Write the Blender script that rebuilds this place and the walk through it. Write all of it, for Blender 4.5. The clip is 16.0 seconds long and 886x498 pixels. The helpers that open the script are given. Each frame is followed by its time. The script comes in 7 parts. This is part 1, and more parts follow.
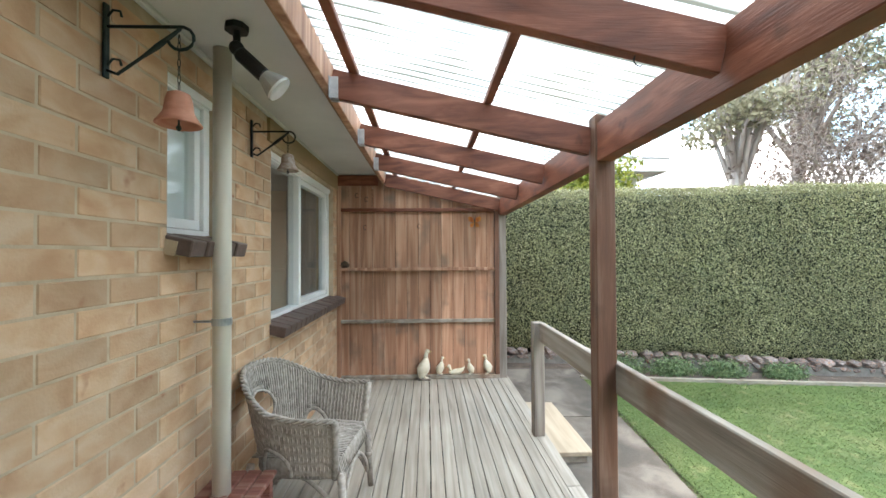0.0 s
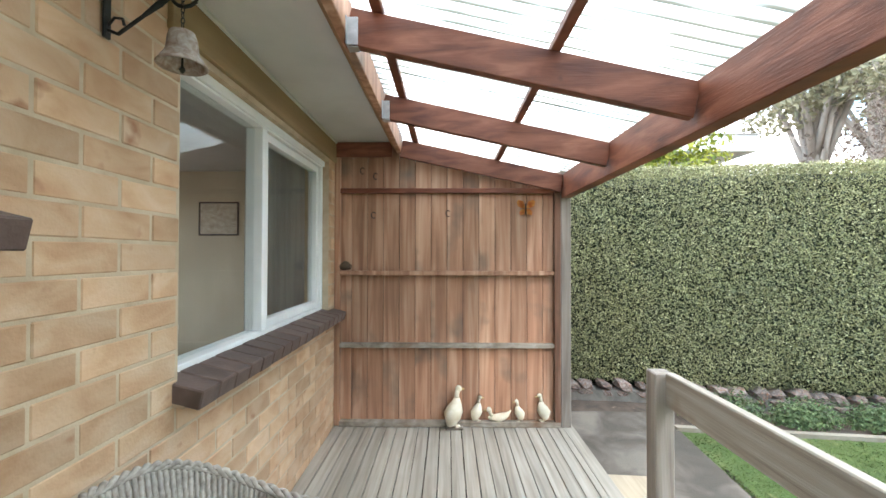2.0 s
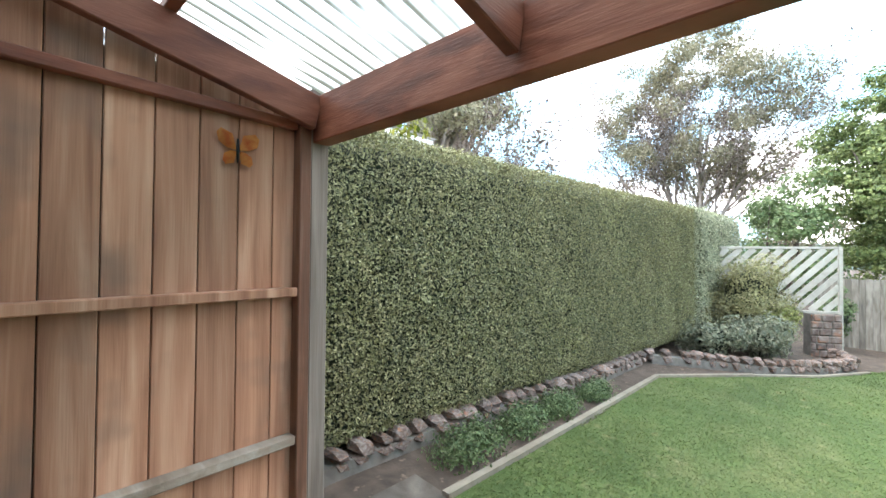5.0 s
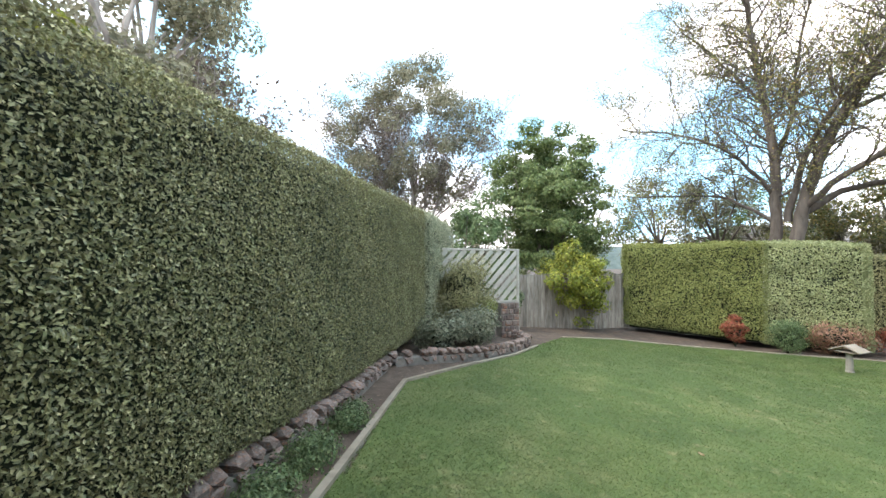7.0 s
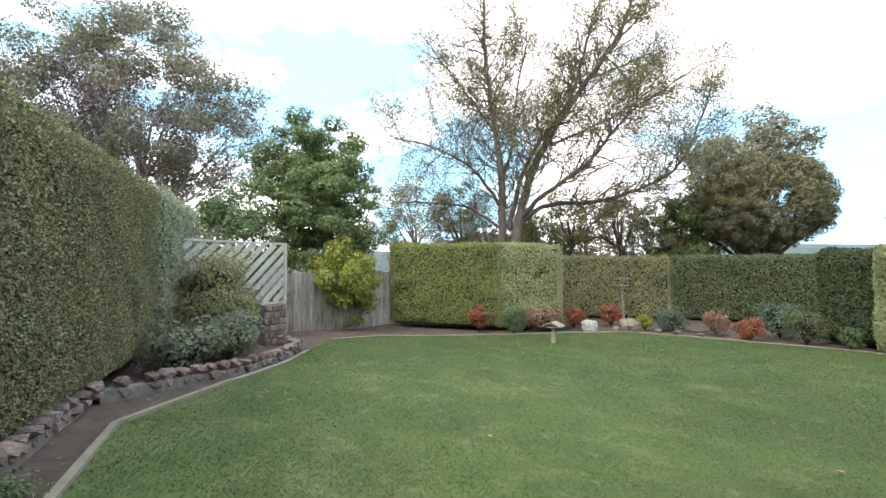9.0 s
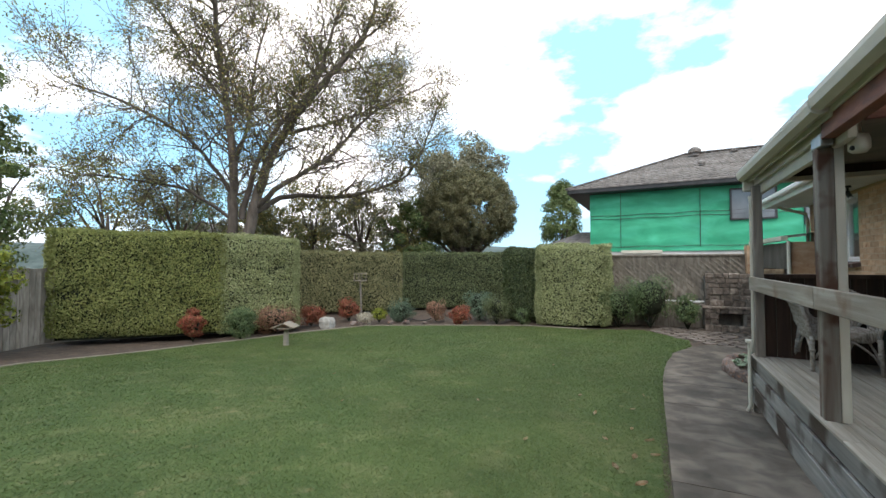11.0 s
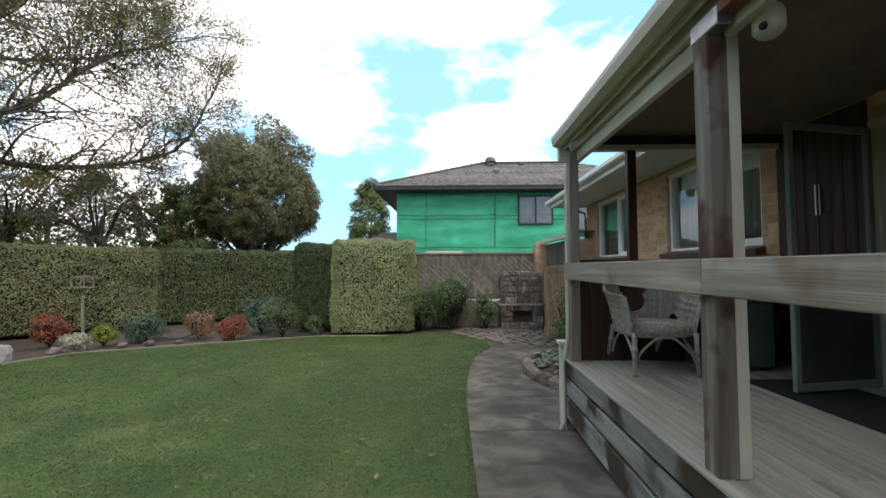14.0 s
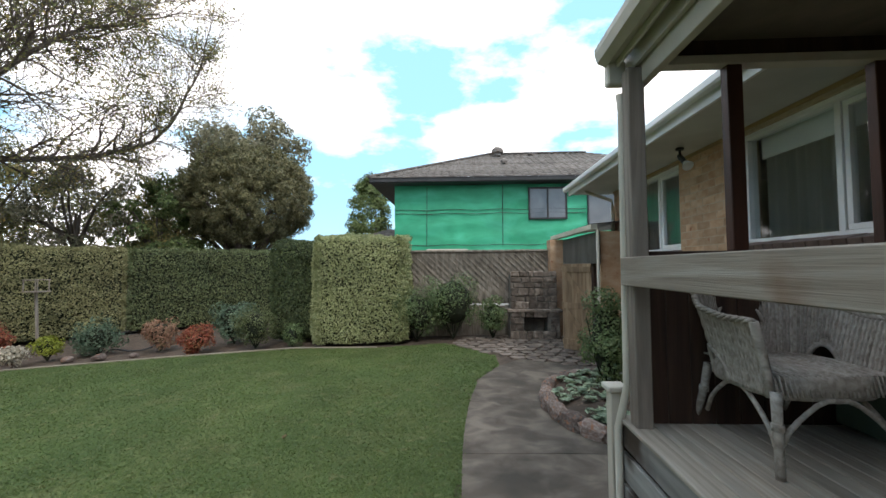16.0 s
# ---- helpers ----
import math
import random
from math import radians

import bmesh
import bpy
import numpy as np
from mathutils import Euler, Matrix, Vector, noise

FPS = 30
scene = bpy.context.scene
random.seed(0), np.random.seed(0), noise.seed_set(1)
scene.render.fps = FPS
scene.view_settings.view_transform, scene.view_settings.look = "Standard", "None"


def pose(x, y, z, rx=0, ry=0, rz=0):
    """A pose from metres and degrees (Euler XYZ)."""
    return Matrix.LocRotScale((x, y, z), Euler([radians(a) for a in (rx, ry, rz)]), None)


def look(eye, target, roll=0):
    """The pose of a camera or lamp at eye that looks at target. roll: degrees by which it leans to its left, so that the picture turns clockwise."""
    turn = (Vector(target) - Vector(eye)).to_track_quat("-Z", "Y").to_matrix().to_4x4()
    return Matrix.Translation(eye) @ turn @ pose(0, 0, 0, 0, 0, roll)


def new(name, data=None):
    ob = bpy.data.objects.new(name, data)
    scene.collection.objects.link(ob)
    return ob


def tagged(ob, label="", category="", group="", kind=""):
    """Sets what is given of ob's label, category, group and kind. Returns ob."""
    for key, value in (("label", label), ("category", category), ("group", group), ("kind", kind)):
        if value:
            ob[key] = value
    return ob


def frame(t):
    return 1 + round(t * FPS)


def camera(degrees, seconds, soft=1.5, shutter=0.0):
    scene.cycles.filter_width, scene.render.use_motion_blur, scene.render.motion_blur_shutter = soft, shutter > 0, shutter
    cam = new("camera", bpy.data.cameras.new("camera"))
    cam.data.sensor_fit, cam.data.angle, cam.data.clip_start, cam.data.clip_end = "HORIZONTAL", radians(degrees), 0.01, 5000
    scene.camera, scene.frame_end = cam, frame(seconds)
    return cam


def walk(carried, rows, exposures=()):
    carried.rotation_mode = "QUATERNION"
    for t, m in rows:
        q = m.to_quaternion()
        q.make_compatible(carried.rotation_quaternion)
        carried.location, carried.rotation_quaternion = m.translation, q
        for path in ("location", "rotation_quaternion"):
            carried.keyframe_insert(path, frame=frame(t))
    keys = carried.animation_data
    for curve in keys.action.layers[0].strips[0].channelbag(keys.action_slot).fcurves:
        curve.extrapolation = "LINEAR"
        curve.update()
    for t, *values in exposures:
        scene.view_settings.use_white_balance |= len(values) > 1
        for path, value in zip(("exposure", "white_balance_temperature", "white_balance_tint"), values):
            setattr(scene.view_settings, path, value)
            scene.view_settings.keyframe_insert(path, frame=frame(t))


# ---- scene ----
# ---- camera and walk ----
cam = camera(94.7, 16.0)
PATH = [
    (0, (0.325, -0.346, 1.574), (0.402, 1.652, 1.602), -0.3),
    (0.5, (0.315, 0.024, 1.591), (0.332, 2.024, 1.613), -0.1),
    (1, (0.298, 0.411, 1.566), (0.286, 2.411, 1.587), -0.2),
    (1.5, (0.287, 0.778, 1.568), (0.26, 2.778, 1.596), 0.0),
    (2, (0.218, 1.132, 1.564), (0.195, 3.131, 1.59), 0.1),
    (2.5, (0.186, 1.491, 1.534), (0.33, 3.485, 1.566), 0.2),
    (3, (0.196, 1.823, 1.535), (0.552, 3.791, 1.574), 0.3),
    (3.2, (0.204, 1.959, 1.536), (0.649, 3.908, 1.578), 0.4),
    (5.3, (0.278, 3.291, 1.562), (1.899, 4.462, 1.600), 0.4),
    (5.5, (0.386, 3.382, 1.542), (2.078, 4.446, 1.586), 0.3),
    (6, (0.637, 3.561, 1.535), (2.468, 4.362, 1.586), 0.1),
    (6.5, (0.887, 3.734, 1.513), (2.815, 4.261, 1.568), 0.1),
    (7, (1.137, 3.836, 1.496), (3.131, 3.984, 1.555), -0.0),
    (7.5, (1.404, 3.882, 1.485), (3.398, 3.742, 1.549), -0.1),
    (8, (1.617, 3.943, 1.466), (3.573, 3.527, 1.533), -0.3),
    (8.5, (1.815, 3.978, 1.430), (3.665, 3.222, 1.497), -0.2),
    (9, (2.015, 3.936, 1.276), (3.775, 2.989, 1.354), -0.3),
    (9.5, (2.182, 3.823, 1.240), (3.845, 2.714, 1.307), -0.1),
    (10, (2.181, 3.714, 1.304), (3.601, 2.307, 1.361), 0.0),
    (10.2, (2.227, 3.577, 1.287), (3.540, 2.070, 1.344), -0.0),
    (12.3, (2.623, 2.421, 1.018), (3.043, 0.467, 1.097), -0.4),
    (12.5, (2.632, 2.262, 0.987), (2.991, 0.297, 1.072), -0.3),
    (13, (2.643, 1.826, 0.933), (2.799, -0.166, 1.025), 0.3),
    (13.5, (2.574, 1.462, 0.963), (2.642, -0.535, 1.047), -0.3),
    (14, (2.512, 1.001, 0.950), (2.561, -0.996, 1.037), -0.1),
    (14.5, (2.427, 0.575, 0.949), (2.481, -1.422, 1.037), -0.1),
    (15, (2.355, 0.182, 0.976), (2.427, -1.815, 1.060), -0.6),
    (15.5, (2.371, -0.253, 0.936), (2.453, -2.249, 1.026), -0.2),
    (16, (2.329, -0.712, 0.937), (2.417, -2.708, 1.024), -0.4),
]
EXPOSURES = [(0.0, 2.55), (2.5, 2.8), (3.2, 2.75), (5.5, 2.1), (7.0, 1.55), (9.0, 1.30), (10.0, 1.02), (12.5, 0.48), (16.0, 0.54)]
walk(cam, [(t, look(eye, to, roll)) for t, eye, to, roll in PATH], EXPOSURES)

# ---- world, sun, exposure ----
SUN_AZ, SUN_EL = radians(-15), radians(50)
world = bpy.data.worlds.new("sky")
scene.world = world
world.use_nodes = True
wn, wl = world.node_tree.nodes, world.node_tree.links
wn.clear()
sky = wn.new("ShaderNodeTexSky")
sky.sky_type, sky.sun_disc, sky.sun_elevation, sky.sun_rotation = "NISHITA", False, SUN_EL, SUN_AZ
sky.air_density, sky.dust_density = 1.0, 0.6
coord = wn.new("ShaderNodeTexCoord")
stretch = wn.new("ShaderNodeMapping")
stretch.inputs["Scale"].default_value = (1.0, 1.0, 2.2)
stretch.inputs["Location"].default_value = (0.3, 1.7, 0.4)
puffs = wn.new("ShaderNodeTexNoise")
puffs.inputs["Scale"].default_value, puffs.inputs["Detail"].default_value, puffs.inputs["Roughness"].default_value = 2.3, 9, 0.56
cover = wn.new("ShaderNodeValToRGB")
cover.color_ramp.elements[0].position, cover.color_ramp.elements[1].position = 0.43, 0.56
haze = wn.new("ShaderNodeMixRGB")
haze.inputs[0].default_value = 0.75
haze.inputs[2].default_value = (4.2, 8.2, 11.5, 1)
blend = wn.new("ShaderNodeMixRGB")
blend.inputs[2].default_value = (15.7, 15.0, 15.1, 1)
glow = wn.new("ShaderNodeBackground")
glow.inputs["Strength"].default_value = 0.1
sky_out = wn.new("ShaderNodeOutputWorld")
wl.new(coord.outputs["Generated"], stretch.inputs["Vector"])
wl.new(stretch.outputs["Vector"], puffs.inputs["Vector"])
wl.new(puffs.outputs["Fac"], cover.inputs["Fac"])
wl.new(cover.outputs["Color"], blend.inputs[0])
wl.new(sky.outputs["Color"], haze.inputs[1])
wl.new(haze.outputs["Color"], blend.inputs[1])
wl.new(blend.outputs["Color"], glow.inputs["Color"])
wl.new(glow.outputs["Background"], sky_out.inputs["Surface"])
sun = new("sun", bpy.data.lights.new("sun", "SUN"))
sun.data.energy, sun.data.angle, sun.data.color = 1.1, radians(22), (1.0, 0.95, 0.87)
sun.matrix_world = look((0, 0, 40), (40 * -math.sin(SUN_AZ) * math.cos(SUN_EL), 40 * -math.cos(SUN_AZ) * math.cos(SUN_EL), 40 - 40 * math.sin(SUN_EL)))


# ---- materials ----
def surface(name, colors, scale=(4, 4, 4), rough=0.7, bump=0.15, bump_scale=60, metal=0.0, vary=0.12, spots=None, detail=6, spec=0.3, bump_stretch=None, contrast=(0.3, 0.7), ior=None):
    """A node material: colours mixed by stretched noise, a second finer noise, a shift per object, and bump."""
    m = bpy.data.materials.new(name)
    m.use_nodes = True
    n, l = m.node_tree.nodes, m.node_tree.links
    b = n["Principled BSDF"]
    b.inputs["Metallic"].default_value = metal
    b.inputs["Specular IOR Level"].default_value = spec
    tc, info, geo = n.new("ShaderNodeTexCoord"), n.new("ShaderNodeObjectInfo"), n.new("ShaderNodeNewGeometry")
    both = n.new("ShaderNodeMath")
    l.new(info.outputs["Random"], both.inputs[0])
    l.new(geo.outputs["Random Per Island"], both.inputs[1])
    shift = n.new("ShaderNodeVectorMath")
    shift.operation = "MULTIPLY_ADD"
    l.new(both.outputs[0], shift.inputs[0])
    shift.inputs[1].default_value = (17.3, 31.7, 23.1)
    l.new(tc.outputs["Object"], shift.inputs[2])
    mp = n.new("ShaderNodeMapping")
    mp.inputs["Scale"].default_value = scale
    l.new(shift.outputs[0], mp.inputs["Vector"])
    n1 = n.new("ShaderNodeTexNoise")
    n1.inputs["Scale"].default_value, n1.inputs["Detail"].default_value, n1.inputs["Distortion"].default_value = 1.0, detail, 0.6
    l.new(mp.outputs["Vector"], n1.inputs["Vector"])
    ramp = n.new("ShaderNodeValToRGB")
    e = ramp.color_ramp.elements
    e[0].position, e[1].position = contrast
    e[0].color, e[1].color = (*colors[0], 1), (*colors[-1], 1)
    for i, c in enumerate(colors[1:-1]):
        k = e.new(contrast[0] + (contrast[1] - contrast[0]) * (i + 1) / (len(colors) - 1))
        k.color = (*c, 1)
    l.new(n1.outputs["Fac"], ramp.inputs["Fac"])
    hsv = n.new("ShaderNodeHueSaturation")
    frac = n.new("ShaderNodeMath")
    frac.operation = "FRACT"
    l.new(both.outputs[0], frac.inputs[0])
    val = n.new("ShaderNodeMapRange")
    val.inputs["To Min"].default_value, val.inputs["To Max"].default_value = 1 - vary, 1 + vary
    l.new(frac.outputs[0], val.inputs["Value"])
    n3 = n.new("ShaderNodeTexNoise")
    n3.inputs["Scale"].default_value, n3.inputs["Detail"].default_value = 1.1, 4
    l.new(tc.outputs["Object"], n3.inputs["Vector"])
    big = n.new("ShaderNodeMapRange")
    big.inputs["From Min"].default_value, big.inputs["From Max"].default_value = 0.3, 0.7
    big.inputs["To Min"].default_value, big.inputs["To Max"].default_value = 0.86, 1.12
    l.new(n3.outputs["Fac"], big.inputs["Value"])
    mul = n.new("ShaderNodeMath")
    mul.operation = "MULTIPLY"
    l.new(val.outputs[0], mul.inputs[0])
    l.new(big.outputs[0], mul.inputs[1])
    l.new(mul.outputs[0], hsv.inputs["Value"])
    l.new(ramp.outputs["Color"], hsv.inputs["Color"])
    last = hsv.outputs["Color"]
    if spots:
        colour, size, lo, hi = spots
        n4 = n.new("ShaderNodeTexNoise")
        n4.inputs["Scale"].default_value, n4.inputs["Detail"].default_value = size, 3
        l.new(shift.outputs[0], n4.inputs["Vector"])
        r4 = n.new("ShaderNodeMapRange")
        r4.inputs["From Min"].default_value, r4.inputs["From Max"].default_value = lo, hi
        l.new(n4.outputs["Fac"], r4.inputs["Value"])
        mx = n.new("ShaderNodeMixRGB")
        mx.inputs[2].default_value = (*colour, 1)
        l.new(r4.outputs[0], mx.inputs[0])
        l.new(last, mx.inputs[1])
        last = mx.outputs[0]
    l.new(last, b.inputs["Base Color"])
    rr = n.new("ShaderNodeMapRange")
    rr.inputs["To Min"].default_value, rr.inputs["To Max"].default_value = max(0.02, rough - 0.12), min(1, rough + 0.12)
    l.new(n1.outputs["Fac"], rr.inputs["Value"])
    l.new(rr.outputs[0], b.inputs["Roughness"])
    if bump:
        n2 = n.new("ShaderNodeTexNoise")
        n2.inputs["Scale"].default_value, n2.inputs["Detail"].default_value = bump_scale, 4
        if bump_stretch:
            mp2 = n.new("ShaderNodeMapping")
            mp2.inputs["Scale"].default_value = bump_stretch
            l.new(shift.outputs[0], mp2.inputs["Vector"])
            l.new(mp2.outputs["Vector"], n2.inputs["Vector"])
        else:
            l.new(shift.outputs[0], n2.inputs["Vector"])
        bp = n.new("ShaderNodeBump")
        bp.inputs["Strength"].default_value, bp.inputs["Distance"].default_value = bump, 0.004
        l.new(n2.outputs["Fac"], bp.inputs["Height"])
        l.new(bp.outputs["Normal"], b.inputs["Normal"])
    return m


def leafy(name, colors, through_light=0.35, vary=0.3, patch=0.6, rough=0.5, spec=0.35, spots=None, contrast=(0.3, 0.7)):
    """Leaves: colour differs from leaf to leaf and in patches; some light passes through."""
    m = surface(name, colors, scale=(patch, patch, patch), rough=rough, bump=0, vary=vary, spec=spec, detail=3, spots=spots, contrast=contrast)
    n, l = m.node_tree.nodes, m.node_tree.links
    b, out = n["Principled BSDF"], n["Material Output"]
    tr = n.new("ShaderNodeBsdfTranslucent")
    mix = n.new("ShaderNodeMixShader")
    mix.inputs[0].default_value = through_light
    src = b.inputs["Base Color"].links[0].from_socket
    l.new(src, tr.inputs["Color"])
    l.new(b.outputs[0], mix.inputs[1])
    l.new(tr.outputs[0], mix.inputs[2])
    l.new(mix.outputs[0], out.inputs["Surface"])
    return m


def glassy(name, tint=(0.97, 0.99, 0.99), clear=0.98, rough=0.01):
    """Window glass: clear, with a mirror gloss that grows at grazing angles."""
    m = bpy.data.materials.new(name)
    m.use_nodes = True
    n, l = m.node_tree.nodes, m.node_tree.links
    n.clear()
    fr = n.new("ShaderNodeLayerWeight")
    fr.inputs["Blend"].default_value = 0.5
    steep = n.new("ShaderNodeMath")
    steep.operation = "POWER"
    steep.inputs[1].default_value = 5.0
    l.new(fr.outputs["Facing"], steep.inputs[0])
    gl, tp, mix, out = n.new("ShaderNodeBsdfGlossy"), n.new("ShaderNodeBsdfTransparent"), n.new("ShaderNodeMixShader"), n.new("ShaderNodeOutputMaterial")
    gl.inputs["Roughness"].default_value = rough
    tp.inputs["Color"].default_value = (*[c * clear for c in tint], 1)
    boost = n.new("ShaderNodeMath")
    boost.operation = "MULTIPLY_ADD"
    boost.inputs[1].default_value, boost.inputs[2].default_value = 0.95, 0.045
    boost.use_clamp = True
    l.new(steep.outputs[0], boost.inputs[0])
    l.new(boost.outputs[0], mix.inputs[0])
    l.new(tp.outputs[0], mix.inputs[1])
    l.new(gl.outputs[0], mix.inputs[2])
    l.new(mix.outputs[0], out.inputs["Surface"])
    return m


def turf(m):
    """Straw-coloured dry patches and darker lush ones, in the ground's own measure."""
    n, l = m.node_tree.nodes, m.node_tree.links
    b = n["Principled BSDF"]
    geo = n.new("ShaderNodeNewGeometry")
    last = b.inputs["Base Color"].links[0].from_socket
    ends = [k.to_socket for k in last.links]
    for size, lo, hi, most, colour in ((0.55, 0.45, 0.66, 0.45, (0.055, 0.092, 0.026)), (1.7, 0.56, 0.74, 0.40, (0.200, 0.195, 0.085)), (6.5, 0.60, 0.76, 0.50, (0.26, 0.23, 0.115))):
        tex, ramp, mix = n.new("ShaderNodeTexNoise"), n.new("ShaderNodeMapRange"), n.new("ShaderNodeMixRGB")
        tex.inputs["Scale"].default_value, tex.inputs["Detail"].default_value = size, 5
        ramp.inputs["From Min"].default_value, ramp.inputs["From Max"].default_value, ramp.inputs["To Max"].default_value = lo, hi, most
        mix.inputs[2].default_value = (*colour, 1)
        l.new(geo.outputs["Position"], tex.inputs["Vector"])
        l.new(tex.outputs["Fac"], ramp.inputs["Value"])
        l.new(ramp.outputs[0], mix.inputs[0])
        l.new(last, mix.inputs[1])
        last = mix.outputs[0]
    for e in ends:
        l.new(last, e)
    return m


M_BRICK = surface("cream_brick", [(0.425, 0.250, 0.142), (0.510, 0.335, 0.208), (0.560, 0.402, 0.276)], (5, 5, 9), 0.85, 0.45, 90, vary=0.17, spots=((0.30, 0.13, 0.07), 7, 0.66, 0.78))
M_MORTAR = surface("mortar", [(0.430, 0.330, 0.222), (0.555, 0.448, 0.322)], (9, 9, 9), 0.9, 0.4, 120, vary=0.05)
M_SILL = surface("dark_sill_brick", [(0.085, 0.056, 0.048), (0.155, 0.108, 0.092)], (9, 9, 9), 0.5, 0.3, 90, vary=0.2)
M_DECK = surface("weathered_decking", [(0.225, 0.192, 0.155), (0.31, 0.273, 0.226), (0.385, 0.347, 0.295)], (30, 1.2, 30), 0.75, 0.5, 1, vary=0.12, bump_stretch=(220, 5, 220))
M_RED = surface("red_stained_timber", [(0.092, 0.029, 0.017), (0.178, 0.060, 0.034), (0.275, 0.110, 0.066)], (3, 3, 14), 0.5, 0.4, 1, vary=0.16, bump_stretch=(12, 12, 160), spots=((0.07, 0.03, 0.02), 5, 0.68, 0.76))
M_POST = surface("red_stained_post", [(0.085, 0.042, 0.028), (0.16, 0.078, 0.048), (0.25, 0.16, 0.115)], (14, 14, 1.2), 0.6, 0.45, 1, vary=0.1, bump_stretch=(160, 160, 5), spots=((0.055, 0.032, 0.022), 3, 0.56, 0.74))
M_PLANK = surface("cedar_screen_board", [(0.265, 0.128, 0.077), (0.425, 0.230, 0.144), (0.555, 0.355, 0.243)], (16, 16, 0.9), 0.65, 0.4, 1, vary=0.17, bump_stretch=(170, 170, 4), spots=((0.16, 0.125, 0.10), 2.4, 0.56, 0.75))
M_RAIL = surface("grey_weathered_timber", [(0.19, 0.155, 0.12), (0.28, 0.24, 0.195), (0.38, 0.345, 0.295)], (10, 1.0, 16), 0.75, 0.5, 1, vary=0.08, bump_stretch=(120, 4, 170), spots=((0.16, 0.09, 0.05), 2.2, 0.6, 0.74))
M_RAILPOST = surface("grey_weathered_post", [(0.15, 0.12, 0.10), (0.25, 0.21, 0.175), (0.33, 0.29, 0.25)], (18, 18, 1.0), 0.75, 0.5, 1, vary=0.08, bump_stretch=(170, 170, 4))
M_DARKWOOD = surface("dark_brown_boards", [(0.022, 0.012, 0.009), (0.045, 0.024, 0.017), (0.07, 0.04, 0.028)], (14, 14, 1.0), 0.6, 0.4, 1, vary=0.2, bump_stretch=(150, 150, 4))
M_WHITE = surface("white_window_paint", [(0.777, 0.788, 0.788), (0.861, 0.861, 0.851)], (3, 3, 3), 0.35, 0.08, 60, vary=0.02)
M_SOFFIT = surface("off_white_soffit", [(0.56, 0.55, 0.52), (0.63, 0.62, 0.59)], (2, 2, 2), 0.7, 0.1, 40, vary=0.02)
M_CREAM = surface("cream_paint", [(0.50, 0.46, 0.38), (0.60, 0.56, 0.47)], (3, 3, 2), 0.45, 0.1, 50, vary=0.03)
M_STEEL = surface("galvanised_steel", [(0.35, 0.37, 0.39), (0.55, 0.57, 0.58)], (18, 18, 18), 0.4, 0.15, 60, metal=0.8)
M_IRON = surface("black_wrought_iron", [(0.012, 0.014, 0.014), (0.04, 0.042, 0.04)], (20, 20, 20), 0.5, 0.2, 80, metal=0.3)
M_BLACK = surface("black_plastic", [(0.012, 0.012, 0.012), (0.025, 0.025, 0.025)], (9, 9, 9), 0.45, 0.05, 60)
M_TERRA = surface("terracotta_bell", [(0.42, 0.17, 0.11), (0.52, 0.26, 0.18)], (12, 12, 30), 0.8, 0.2, 70)
M_PALEBELL = surface("speckled_bell", [(0.28, 0.18, 0.13), (0.55, 0.50, 0.45)], (40, 40, 40), 0.5, 0.15, 70)
M_WICKER = surface("weathered_wicker", [(0.23, 0.195, 0.165), (0.36, 0.32, 0.28), (0.48, 0.43, 0.385)], (30, 30, 30), 0.75, 0.3, 120, vary=0.15)
M_SLATS = surface("red_bench_slats", [(0.16, 0.055, 0.042), (0.24, 0.10, 0.075), (0.34, 0.22, 0.18)], (3, 22, 22), 0.6, 0.4, 1, vary=0.15, bump_stretch=(5, 160, 160))
M_DUCK = surface("cream_painted_duck", [(0.62, 0.55, 0.40), (0.76, 0.71, 0.60)], (14, 14, 14), 0.5, 0.1, 60, vary=0.06)
M_CONE = surface("pine_cone", [(0.07, 0.045, 0.03), (0.17, 0.12, 0.08)], (40, 40, 40), 0.8, 0.3, 90)
M_ORANGE = surface("orange_butterfly", [(0.48, 0.10, 0.02), (0.62, 0.30, 0.07)], (26, 26, 26), 0.5, 0.1, 60)
M_CONCRETE = surface("aged_concrete", [(0.080, 0.066, 0.052), (0.128, 0.106, 0.085), (0.182, 0.153, 0.124)], (3.1, 3.1, 3.1), 0.9, 0.8, 110, vary=0.10, spots=((0.058, 0.050, 0.040), 1.7, 0.50, 0.70), contrast=(0.38, 0.64))
M_EDGE = surface("pale_edging", [(0.205, 0.172, 0.128), (0.290, 0.252, 0.196)], (6, 6, 6), 0.85, 0.4, 80, vary=0.12)
M_ROCK = surface("garden_stone", [(0.104, 0.068, 0.056), (0.176, 0.132, 0.112), (0.264, 0.224, 0.196)], (7, 7, 7), 0.9, 0.6, 50, vary=0.35, spots=((0.27, 0.13, 0.075), 5, 0.55, 0.7))
M_MORTAR_DK = surface("grey_mortar", [(0.125, 0.110, 0.094), (0.20, 0.18, 0.155)], (9, 9, 9), 0.95, 0.5, 70)
M_SOIL = surface("dark_soil", [(0.05, 0.036, 0.027), (0.105, 0.077, 0.058)], (5, 5, 5), 0.95, 1.0, 45, spots=((0.17, 0.12, 0.085), 14, 0.62, 0.7))
M_LAWN = turf(surface("lawn_turf", [(0.051, 0.079, 0.020), (0.078, 0.109, 0.030), (0.125, 0.141, 0.051)], (1.1, 1.1, 1.1), 0.9, 0.8, 120, vary=0.02, contrast=(0.34, 0.70)))
M_BLADE = turf(leafy("grass_blades", [(0.070, 0.109, 0.027), (0.107, 0.150, 0.042), (0.170, 0.190, 0.071)], 0.35, 0.12, 1.1, contrast=(0.34, 0.70)))
